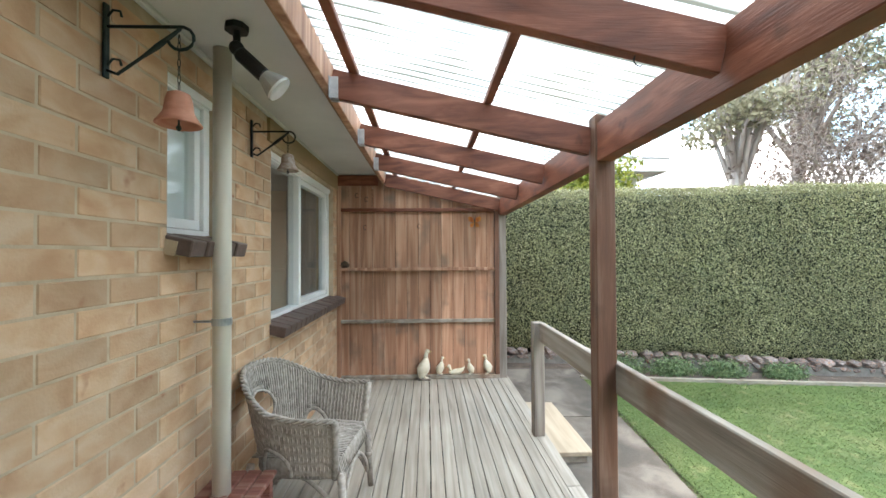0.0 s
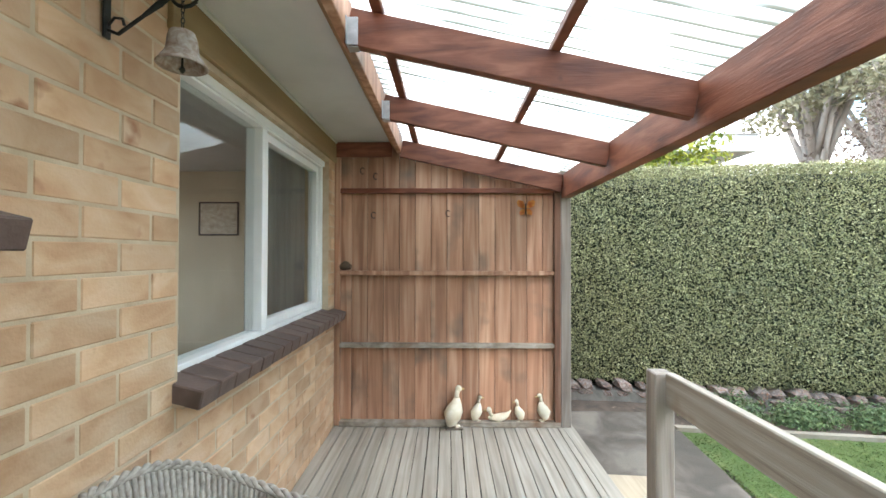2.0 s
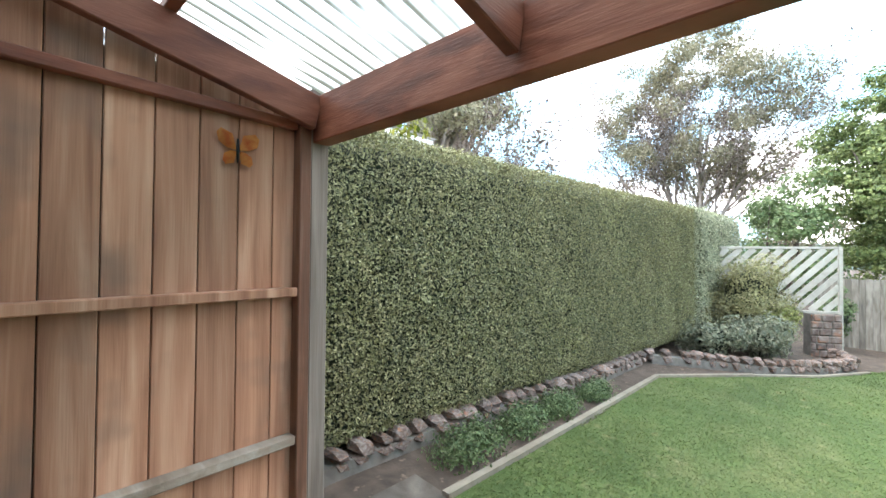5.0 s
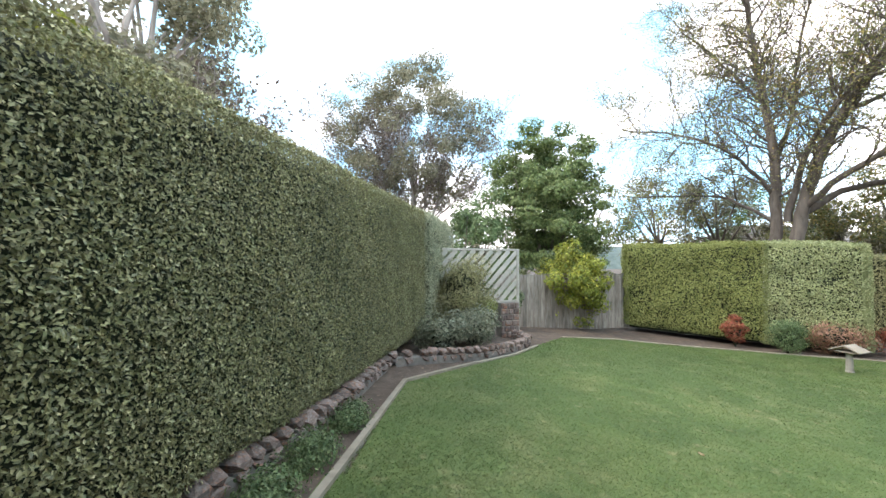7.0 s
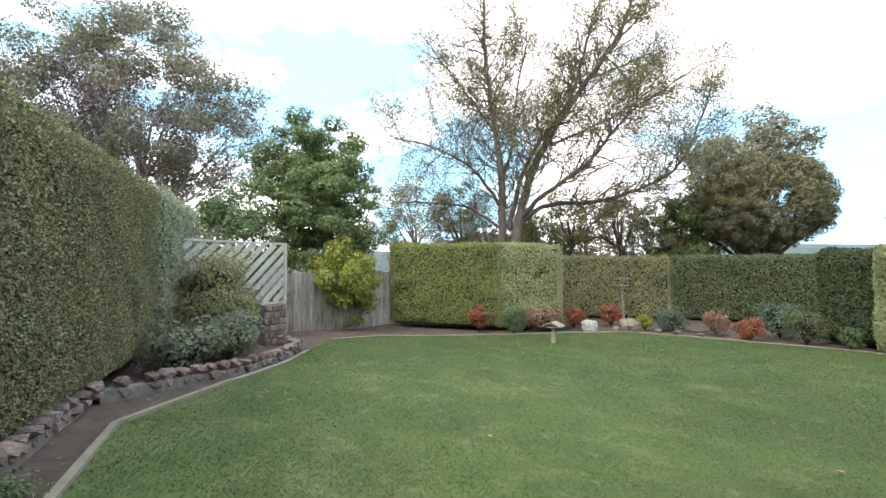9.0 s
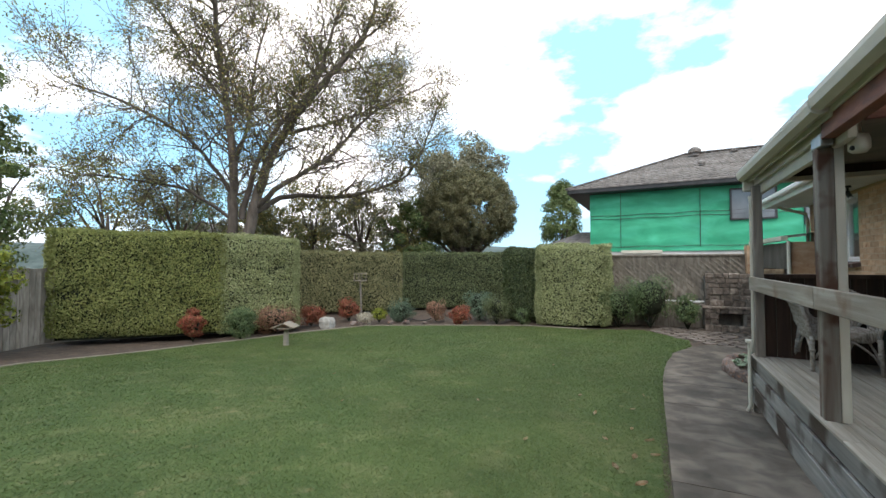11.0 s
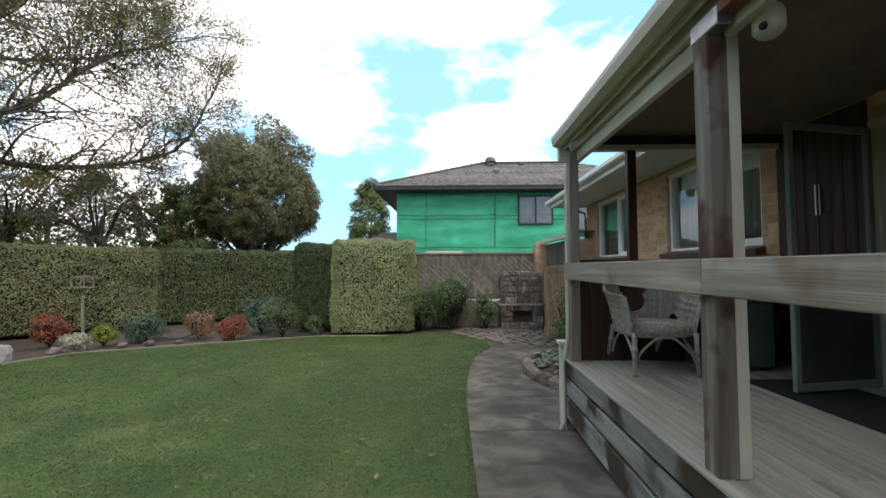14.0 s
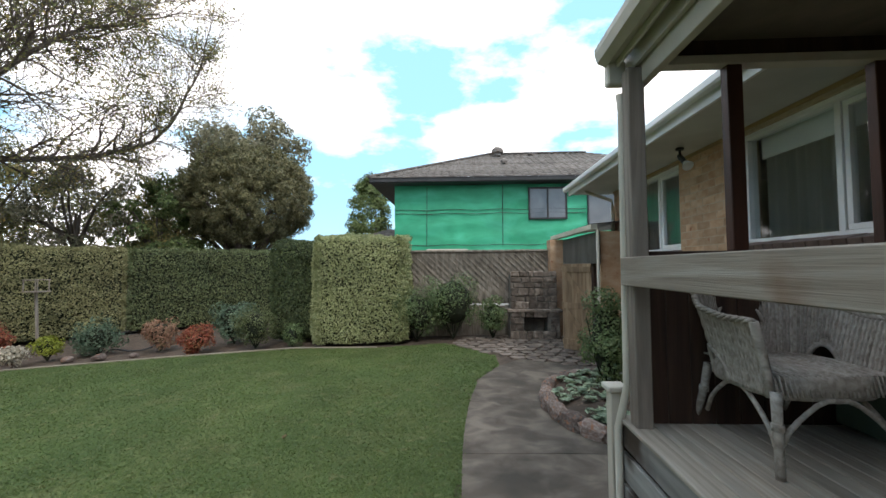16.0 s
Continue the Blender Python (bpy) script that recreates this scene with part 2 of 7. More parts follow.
M_HEDGE = leafy("small_leaf_hedge", [(0.118, 0.120, 0.050), (0.235, 0.228, 0.104), (0.410, 0.385, 0.215)], 0.25, 0.5, 1.4, rough=0.48, spec=0.5)
M_HEDGE_OLIVE = leafy("olive_hedge", [(0.172, 0.172, 0.080), (0.262, 0.250, 0.122), (0.362, 0.334, 0.182)], 0.3, 0.3, 0.9, rough=0.6, spec=0.25)
M_HEDGE_VAR = leafy("variegated_hedge", [(0.225, 0.250, 0.112), (0.335, 0.355, 0.170), (0.455, 0.462, 0.258)], 0.3, 0.22, 1.4, rough=0.55, spec=0.25)
M_HEDGE_BRT = leafy("bright_hedge", [(0.152, 0.178, 0.052), (0.245, 0.262, 0.083), (0.352, 0.346, 0.132)], 0.3, 0.22, 0.8, rough=0.6, spec=0.25)
M_HEDGE_DK = leafy("dark_hedge", [(0.066, 0.086, 0.038), (0.120, 0.140, 0.062), (0.200, 0.214, 0.105)], 0.2, 0.35, 1.0, rough=0.55, spec=0.25)
M_HEDGE_BLK = leafy("deep_green_hedge", [(0.036, 0.056, 0.022), (0.070, 0.092, 0.036), (0.125, 0.145, 0.062)], 0.2, 0.4, 1.0, rough=0.5, spec=0.3)
M_HEDGE_END = leafy("pale_end_hedge", [(0.25, 0.27, 0.16), (0.40, 0.41, 0.27), (0.54, 0.54, 0.40)], 0.3, 0.3, 1.4, rough=0.45)
# near-black green: the shade deep among leaves, put into the colour
M_CORE = surface("foliage_core_shade", [(0.012, 0.016, 0.008), (0.03, 0.034, 0.018)], (6, 6, 6), 0.95, 0.6, 30)
M_BARK = surface("grey_bark", [(0.084, 0.066, 0.052), (0.180, 0.144, 0.118)], (6, 6, 1.2), 0.9, 0.8, 1, bump_stretch=(40, 40, 8))
M_BARK_PALE = surface("pale_gum_bark", [(0.22, 0.18, 0.15), (0.40, 0.35, 0.31)], (5, 5, 0.8), 0.85, 0.5, 1, bump_stretch=(30, 30, 6))
M_LEAF_DK = leafy("dark_broad_leaf", [(0.078, 0.118, 0.040), (0.147, 0.191, 0.064), (0.259, 0.293, 0.114)], 0.3, 0.4, 1.2)
M_LEAF_GUM = leafy("gum_leaf", [(0.135, 0.130, 0.080), (0.235, 0.218, 0.135), (0.360, 0.318, 0.215)], 0.35, 0.35, 0.8)
M_LEAF_OAK = leafy("autumn_leaf", [(0.115, 0.140, 0.055), (0.225, 0.225, 0.085), (0.460, 0.310, 0.105)], 0.35, 0.4, 0.5)
M_LEAF_LEMON = leafy("yellow_green_leaf", [(0.10, 0.145, 0.022), (0.22, 0.24, 0.035), (0.40, 0.37, 0.06)], 0.35, 0.35, 1.6)
M_LEAF_CYP = leafy("cypress_foliage", [(0.110, 0.104, 0.052), (0.190, 0.176, 0.086), (0.270, 0.248, 0.124)], 0.3, 0.35, 0.7)
M_LEAF_PINK = leafy("purple_grey_twig_leaf", [(0.10, 0.075, 0.065), (0.16, 0.12, 0.10), (0.20, 0.165, 0.12)], 0.3, 0.3, 0.8)
M_LEAF_RED = leafy("red_nandina_leaf", [(0.19, 0.050, 0.034), (0.34, 0.095, 0.055), (0.24, 0.17, 0.07)], 0.3, 0.35, 3)
M_LEAF_RUST = leafy("rusty_shrub_leaf", [(0.20, 0.12, 0.075), (0.34, 0.175, 0.115), (0.22, 0.20, 0.09)], 0.3, 0.35, 3)
M_LEAF_MID = leafy("mid_green_leaf", [(0.066, 0.110, 0.042), (0.125, 0.175, 0.070), (0.205, 0.248, 0.115)], 0.3, 0.35, 2)
M_LEAF_TEAL = leafy("blue_green_leaf", [(0.052, 0.094, 0.055), (0.104, 0.154, 0.095), (0.182, 0.220, 0.150)], 0.3, 0.3, 2)
M_LEAF_GREY = leafy("grey_green_leaf", [(0.10, 0.12, 0.075), (0.19, 0.20, 0.13), (0.30, 0.30, 0.21)], 0.3, 0.35, 2)
M_LEAF_LIME = leafy("lime_shrub_leaf", [(0.16, 0.20, 0.02), (0.28, 0.31, 0.04), (0.38, 0.38, 0.07)], 0.3, 0.25, 2)
M_LEAF_CREAM = leafy("cream_flower", [(0.42, 0.36, 0.27), (0.58, 0.52, 0.42)], 0.3, 0.2, 3)
M_SUCC = leafy("pale_succulent", [(0.15, 0.22, 0.14), (0.26, 0.33, 0.22), (0.38, 0.44, 0.31)], 0.2, 0.3, 2)
M_DRY = surface("dry_leaf", [(0.30, 0.19, 0.09), (0.50, 0.40, 0.28)], (20, 20, 20), 0.8, 0.2, 60, vary=0.3)
M_FENCE = surface("grey_fence_paling", [(0.13, 0.108, 0.085), (0.21, 0.18, 0.145), (0.30, 0.265, 0.22)], (9, 9, 2), 0.85, 0.4, 1, vary=0.22, bump_stretch=(60, 60, 8))
M_LATTICE = surface("pale_lattice_slat", [(0.34, 0.32, 0.27), (0.45, 0.42, 0.36)], (6, 6, 6), 0.7, 0.2, 60, vary=0.08)
M_NET = surface("green_shade_cloth", [(0.03, 0.29, 0.15), (0.05, 0.38, 0.21), (0.08, 0.47, 0.29)], (0.8, 0.8, 2.2), 0.6, 0.5, 2.5, vary=0.0, contrast=(0.25, 0.75))
M_TILE = surface("grey_roof_tile", [(0.12, 0.105, 0.095), (0.19, 0.17, 0.155), (0.26, 0.24, 0.22)], (5, 5, 5), 0.85, 0.3, 40, vary=0.2, spec=0.0)
M_TILEPALE = surface("pale_roof_tile", [(0.36, 0.35, 0.33), (0.50, 0.49, 0.47)], (5, 5, 5), 0.8, 0.3, 40, vary=0.12)
M_DARKTRIM = surface("dark_trim_paint", [(0.03, 0.03, 0.032), (0.055, 0.055, 0.057)], (4, 4, 4), 0.5, 0.1, 40)
M_FIRESTONE = surface("sooty_brown_stone", [(0.07, 0.055, 0.044), (0.165, 0.130, 0.105), (0.29, 0.24, 0.20)], (7, 7, 7), 0.9, 0.7, 50, vary=0.4)
M_VERPOST = surface("half_weathered_post", [(0.085, 0.045, 0.030), (0.17, 0.145, 0.12), (0.27, 0.255, 0.23)], (13, 13, 0.9), 0.7, 0.5, 1, vary=0.05, bump_stretch=(170, 170, 4), spots=((0.075, 0.035, 0.022), 3.0, 0.52, 0.62))
M_SIDE = surface("stained_grey_timber", [(0.15, 0.145, 0.135), (0.23, 0.225, 0.21), (0.31, 0.305, 0.285)], (10, 1.0, 16), 0.75, 0.5, 1, vary=0.08, bump_stretch=(120, 4, 170), spots=((0.055, 0.040, 0.030), 1.8, 0.50, 0.60))
M_PAVE = surface("slate_paving", [(0.09, 0.070, 0.058), (0.155, 0.125, 0.104), (0.22, 0.18, 0.15)], (5, 5, 5), 0.85, 0.5, 50, vary=0.25)
M_DOORWOOD = surface("pale_timber_door", [(0.17, 0.11, 0.065), (0.28, 0.19, 0.115), (0.37, 0.27, 0.175)], (12, 12, 1.2), 0.7, 0.4, 1, vary=0.18, bump_stretch=(120, 120, 5))
M_CORR = surface("old_corrugated_iron", [(0.22, 0.205, 0.18), (0.34, 0.32, 0.285)], (3, 3, 1), 0.6, 0.2, 40, metal=0.3)
M_GREENFRAME = surface("grey_green_door_frame", [(0.13, 0.16, 0.145), (0.19, 0.22, 0.20)], (4, 4, 4), 0.45, 0.1, 50)
M_MAT = surface("black_door_mat", [(0.008, 0.008, 0.008), (0.022, 0.022, 0.021)], (40, 40, 40), 0.95, 0.6, 200)
M_WALLIN = surface("cream_room_wall", [(0.50, 0.43, 0.31), (0.56, 0.49, 0.37)], (2, 2, 2), 0.8, 0.05, 30)
M_CURTAIN = surface("grey_net_curtain", [(0.352, 0.336, 0.295), (0.544, 0.520, 0.465)], (18, 18, 0.5), 0.9, 0.2, 60)
M_PAPER = surface("framed_print", [(0.33, 0.29, 0.22), (0.55, 0.50, 0.41)], (16, 16, 22), 0.6, 0.0, 30)
M_DRAPE = surface("pale_inner_drape", [(0.42, 0.44, 0.42), (0.56, 0.57, 0.54)], (16, 16, 0.5), 0.9, 0.2, 60)
M_BLIND = surface("white_blind", [(0.772, 0.805, 0.825), (0.866, 0.897, 0.904)], (2, 2, 2), 0.7, 0.05, 30, vary=0.01)
M_GLASS = glassy("window_glass")
M_BOXGREEN = surface("pale_green_box", [(0.06, 0.09, 0.068), (0.095, 0.13, 0.10)], (5, 5, 5), 0.6, 0.1, 40)
M_HILL = surface("distant_woods", [(0.05, 0.07, 0.06), (0.10, 0.12, 0.11)], (0.3, 0.3, 0.3), 1.0, 0.3, 2)

# corrugated roof sheet: pale, lets much light through
M_SHEET = bpy.data.materials.new("translucent_roof_sheet")
M_SHEET.use_nodes = True
_n, _l = M_SHEET.node_tree.nodes, M_SHEET.node_tree.links
_n.clear()
_tr, _df, _gl, _tp = (_n.new("ShaderNodeBsdf" + k) for k in ("Translucent", "Diffuse", "Glossy", "Transparent"))
_tr.inputs["Color"].default_value, _df.inputs["Color"].default_value = (0.74, 0.78, 0.78, 1), (0.55, 0.59, 0.58, 1)
_tp.inputs["Color"].default_value = (0.88, 0.93, 0.91, 1)
_gl.inputs["Roughness"].default_value = 0.25
_m1, _m2, _m3, _out = (_n.new("ShaderNodeMixShader") for _ in range(3)), None, None, _n.new("ShaderNodeOutputMaterial")
_m1, _m2, _m3 = _m1
_grime, _gr = _n.new("ShaderNodeTexNoise"), _n.new("ShaderNodeMapRange")
_grime.inputs["Scale"].default_value, _grime.inputs["Detail"].default_value = 2.5, 6
_gr.inputs["From Min"].default_value, _gr.inputs["From Max"].default_value = 0.4, 0.75
_gr.inputs["To Min"].default_value, _gr.inputs["To Max"].default_value = 0.04, 0.5
_l.new(_grime.outputs["Fac"], _gr.inputs["Value"])
_l.new(_gr.outputs[0], _m1.inputs[0])
_l.new(_tr.outputs[0], _m1.inputs[1])
_l.new(_df.outputs[0], _m1.inputs[2])
_m2.inputs[0].default_value, _m3.inputs[0].default_value = 0.24, 0.06
_l.new(_m1.outputs[0], _m2.inputs[1])
_l.new(_tp.outputs[0], _m2.inputs[2])
_l.new(_m2.outputs[0], _m3.inputs[1])
_l.new(_gl.outputs[0], _m3.inputs[2])
# dark valley lines paint in the shading of the corrugations, broken up by grime
_co, _wv, _ridge_shade, _m4 = _n.new("ShaderNodeTexCoord"), _n.new("ShaderNodeTexWave"), _n.new("ShaderNodeMapRange"), _n.new("ShaderNodeMixShader")
_wv.bands_direction = "Y"
_wv.inputs["Scale"].default_value, _wv.inputs["Distortion"].default_value, _wv.inputs["Detail"].default_value = 4.134, 0.5, 1
_l.new(_co.outputs["Object"], _wv.inputs["Vector"])
_l.new(_co.outputs["Object"], _grime.inputs["Vector"])
_mulw, _shade_tint = _n.new("ShaderNodeMath"), _n.new("ShaderNodeBsdfTranslucent")
_mulw.operation = "MULTIPLY"
_shade_tint.inputs["Color"].default_value = (0.075, 0.075, 0.06, 1)
_ridge_shade.inputs["From Min"].default_value, _ridge_shade.inputs["From Max"].default_value = 0.45, 1.0
_ridge_shade.inputs["To Max"].default_value = 1.9
_l.new(_wv.outputs["Fac"], _ridge_shade.inputs["Value"])
_l.new(_ridge_shade.outputs[0], _mulw.inputs[0])
_l.new(_grime.outputs["Fac"], _mulw.inputs[1])
_mulw.use_clamp = True
_l.new(_mulw.outputs[0], _m4.inputs[0])
_l.new(_m3.outputs[0], _m4.inputs[1])
_l.new(_shade_tint.outputs[0], _m4.inputs[2])
_l.new(_m4.outputs[0], _out.inputs["Surface"])


# ---- mesh helpers ----
def box(bm, x0, x1, y0, y1, z0, z1, bevel=0.0):
    m = Matrix.LocRotScale(((x0 + x1) / 2, (y0 + y1) / 2, (z0 + z1) / 2), None, (abs(x1 - x0), abs(y1 - y0), abs(z1 - z0)))
    return bar(bm, m, bevel)


def bar(bm, m, bevel=0.0):
    """A unit cube under the matrix m, with bevelled edges."""
    r = bmesh.ops.create_cube(bm, size=1, matrix=m)
    if bevel:
        edges = {e for v in r["verts"] for e in v.link_edges}
        bmesh.ops.bevel(bm, geom=list(edges), offset=bevel, segments=1, affect="EDGES", profile=0.5)
    return r


def beam(bm, a, b, w, h, bevel=0.004, up=(0, 0, 1)):
    """A straight timber from a to b, w wide and h high."""
    a, b = Vector(a), Vector(b)
    y = (b - a).normalized()
    x = y.cross(Vector(up)).normalized()
    z = x.cross(y)
    r = Matrix((x, y, z)).transposed().to_4x4()
    bar(bm, Matrix.Translation((a + b) / 2) @ r @ Matrix.Diagonal((w, (b - a).length, h, 1)), bevel)


def tube(bm, pts, radii, sides=8, cap=True):
    """A round tube through pts with the radii given."""
    rings, pts = [], [Vector(p) for p in pts]
    if not hasattr(radii, "__len__"):
        radii = [radii] * len(pts)
    ref = Vector((0.31, 0.17, 0.93)).normalized()
    for i, p in enumerate(pts):
        d = (pts[min(i + 1, len(pts) - 1)] - pts[max(i - 1, 0)]).normalized()
        u = d.cross(ref)
        u = u.normalized() if u.length > 1e-4 else d.orthogonal().normalized()
        w = d.cross(u)
        rings.append([bm.verts.new(p + radii[i] * (math.cos(2 * math.pi * k / sides) * u + math.sin(2 * math.pi * k / sides) * w)) for k in range(sides)])
    for q, r in zip(rings, rings[1:]):
        for k in range(sides):
            bm.faces.new((q[k], q[(k + 1) % sides], r[(k + 1) % sides], r[k]))
    if cap:
        bm.faces.new(rings[0][::-1])
        bm.faces.new(rings[-1])


def lathe(bm, profile, at=(0, 0, 0), sides=20):
    """A turned shape: profile of (radius, height)."""
    at = Vector(at)
    rings = [[bm.verts.new(at + Vector((r * math.cos(2 * math.pi * k / sides), r * math.sin(2 * math.pi * k / sides), z))) for k in range(sides)] for r, z in profile]
    for q, r in zip(rings, rings[1:]):
        for k in range(sides):
            bm.faces.new((q[k], q[(k + 1) % sides], r[(k + 1) % sides], r[k]))
    bm.faces.new(rings[0][::-1])
    bm.faces.new(rings[-1])


def mesh_of(name, bm, material, smooth=False):
    bmesh.ops.recalc_face_normals(bm, faces=bm.faces[:])
    me = bpy.data.meshes.new(name)
    bm.to_mesh(me)
    bm.free()
    me.materials.append(material)
    if smooth:
        me.polygons.foreach_set("use_smooth", [True] * len(me.polygons))
    return me


def part(name, bm, material, parent=None, label="", smooth=False):
    ob = new(name, mesh_of(name, bm, material, smooth))
    if parent:
        ob.parent = parent
    if label:
        tagged(ob, label)
    return ob


def thing(name, label, category, at=(0, 0, 0), rz=0, group="", kind=""):
    ob = new(name)
    ob.empty_display_size = 0.1
    ob.matrix_basis = pose(*at, 0, 0, rz)
    return tagged(ob, label, category, group, kind)


def B():
    return bmesh.new()


def smoothstep(a, b, x):
    t = min(1, max(0, (x - a) / (b - a)))
    return t * t * (3 - 2 * t)


def ground(x, y):
    """Height of the garden: it falls away from the stone border by the deck."""
    b, lo, k = -0.5 + 0.093 * min(y, 6.2), -0.86, 0.12
    q = (b - lo) / k
    b = lo + k * (math.log1p(math.exp(q)) if q < 30 else q)
    return b - 0.03 * min(max(x - 2, 0), 13)


def fast_mesh(name, verts, faces, material):
    """A mesh from numpy arrays; all faces have the same number of corners."""
    me = bpy.data.meshes.new(name)
    nv, nf, c = len(verts), len(faces), faces.shape[1]
    me.vertices.add(nv)
    me.vertices.foreach_set("co", verts.astype(np.float32).ravel())
    me.loops.add(nf * c)
    me.loops.foreach_set("vertex_index", faces.astype(np.int32).ravel())
    me.polygons.add(nf)
    me.polygons.foreach_set("loop_start", np.arange(0, nf * c, c, dtype=np.int32))
    me.polygons.foreach_set("use_smooth", np.zeros(nf, bool))
    me.update(calc_edges=True)
    me.materials.append(material)
    return me


RNG = np.random.default_rng(5)


def leaf_mesh(name, centres, normals, size, material, tilt=0.6, slim=0.55):
    """Many small pointed leaves, one four-cornered face each, facing about along the normals."""
    n = len(centres)
    nrm = normals + RNG.normal(0, tilt, (n, 3))
    nrm /= np.linalg.norm(nrm, axis=1, keepdims=True) + 1e-9
    a = np.cross(nrm, RNG.normal(0, 1, (n, 3)))
    a /= np.linalg.norm(a, axis=1, keepdims=True) + 1e-9
    b = np.cross(nrm, a)
    s = (size * RNG.uniform(0.6, 1.35, n))[:, None]
    v = np.stack([centres - a * s, centres - b * s * slim + nrm * s * 0.18, centres + a * s, centres + b * s * slim + nrm * s * 0.18], 1).reshape(-1, 3)
    return fast_mesh(name, v, np.arange(4 * n).reshape(n, 4), material)

# ---- ground, lawn, path ----
WALL = -0.82          # face of the brick wall
EDGE_X = 1.335         # outer edge of the deck
LAWN = [(2.32, 4.94), (4.4, 4.87), (6.88, 4.80), (7.7, 4.31), (8.55, 3.80), (9.78, 2.98), (11.24, 2.30), (12.31, 1.76), (13.28, 1.27), (14.06, -0.48), (13.96, -2.24), (13.86, -3.99), (13.08, -6.72), (11.82, -8.87), (9.0, -9.75), (6.28, -10.43),
        (4.3, -10.2), (2.7, -10.5), (1.65, -9.0), (1.67, -8.2), (2.08, -7.3), (2.24, -6.1), (2.33, -4.0), (2.36, 0.0)]


def inside(x, y, poly):
    hit = False
    for (xa, ya), (xb, yb) in zip(poly, poly[1:] + poly[:1]):
        if (ya > y) != (yb > y) and x < xa + (y - ya) / (yb - ya) * (xb - xa):
            hit = not hit
    return hit


def axis(lo, hi, fine_lo, fine_hi, step):
    out, q = list(np.arange(fine_lo, fine_hi + 1e-6, step)), fine_hi
    d = step
    while q < hi:
        d *= 1.5
        q += d
        out.append(q)
    q, d = fine_lo, step
    while q > lo:
        d *= 1.5
        q -= d
        out.insert(0, q)
    return out


bm = B()
gx, gy = axis(-900, 900, -6, 24, 0.5), axis(-900, 900, -26, 12, 0.5)
grid = [[bm.verts.new((x, y, ground(x, y) - 0.03)) for y in gy] for x in gx]
for i in range(len(gx) - 1):
    for j in range(len(gy) - 1):
        bm.faces.new((grid[i][j], grid[i + 1][j], grid[i + 1][j + 1], grid[i][j + 1]))
tagged(part("ground", bm, M_SOIL, smooth=True), "dark crumbly soil of the garden beds", "ground", kind="structure")

bm = B()
cell, keep = 0.15, {}
for i in range(int(1.5 / cell), int(15 / cell)):
    for j in range(int(-11.2 / cell), int(5.2 / cell)):
        if inside((i + 0.5) * cell, (j + 0.5) * cell, LAWN):
            q = []
            for a, b in ((i, j), (i + 1, j), (i + 1, j + 1), (i, j + 1)):
                if (a, b) not in keep:
                    x, y = a * cell, b * cell
                    keep[a, b] = bm.verts.new((x, y, ground(x, y) - 0.002 + 0.0015 * noise.noise((x * 1.3, y * 1.3, 0))))
                q.append(keep[a, b])
            bm.faces.new(q)
lawn = tagged(part("lawn", bm, M_LAWN, smooth=True), "short green lawn with paler worn patches", "lawn", kind="structure")

# grass blades: dense by the walk, thinner far away
px, py = RNG.uniform(1.55, 14.4, 1500000), RNG.uniform(-10.8, 4.9, 1500000)
thin = RNG.uniform(0, 1, 1500000) < 0.26 + 0.74 * np.exp(-((px - 2.3) / 3.2) ** 2 - (np.maximum(np.abs(py + 0.5) - 3, 0) / 3) ** 2)
px, py = px[thin], py[thin]
ok = np.zeros(len(px), bool)
for (xa, ya), (xb, yb) in zip(LAWN, LAWN[1:] + LAWN[:1]):
    if ya != yb:
        ok ^= ((ya > py) != (yb > py)) & (px < xa + (py - ya) / (yb - ya) * (xb - xa))
px, py = px[ok], py[ok]
pz = np.array([ground(a, b) for a, b in zip(px, py)]) - 0.004
n = len(px)
far = np.clip((np.hypot(px - 2.3, py - 1) - 2) / 8, 0, 1)
h, w, an = RNG.uniform(0.008, 0.020, n), 0.0035 + 0.009 * far, RNG.uniform(0, 2 * math.pi, n)
root = np.stack([px, py, pz], 1)
side = np.stack([np.cos(an) * w, np.sin(an) * w, np.zeros(n)], 1)
tip = root + np.stack([RNG.normal(0, 0.026, n), RNG.normal(0, 0.026, n), h], 1)
v = np.stack([root - side, root + side, tip], 1).reshape(-1, 3)
tagged(new("grass", fast_mesh("grass", v, np.arange(3 * n).reshape(n, 3), M_BLADE)), "short mown green grass blades on the lawn", "grass", kind="stuff")


def strip(name, pts, w, h, material, label, category, parent=None, lift=0.0):
    """An edging along pts, following the ground."""
    bm = B()
    fine = []
    for (xa, ya), (xb, yb) in zip(pts, pts[1:]):
        k = max(1, int(math.hypot(xb - xa, yb - ya) / 0.4))
        fine += [(xa + (xb - xa) * i / k, ya + (yb - ya) * i / k) for i in range(k)]
    fine.append(pts[-1])
    rows = []
    for i, (x, y) in enumerate(fine):
        xa, ya = fine[max(0, i - 1)]
        xb, yb = fine[min(len(fine) - 1, i + 1)]
        d = Vector((xb - xa, yb - ya, 0)).normalized()
        s = Vector((-d.y, d.x, 0)) * w / 2 * (1 + 0.1 * noise.noise((x * 3, y * 3, 2)))
        z = ground(x, y) + lift
        rows.append([bm.verts.new(q) for q in (Vector((x, y, z - 0.05)) - s, Vector((x, y, z + h)) - s, Vector((x, y, z + h)) + s, Vector((x, y, z - 0.05)) + s)])
    for q, r in zip(rows, rows[1:]):
        for k in range(3):
            bm.faces.new((q[k], q[k + 1], r[k + 1], r[k]))
    bm.faces.new(rows[0])
    bm.faces.new(rows[-1][::-1])
    return tagged(part(name, bm, material), label, category, kind="structure")


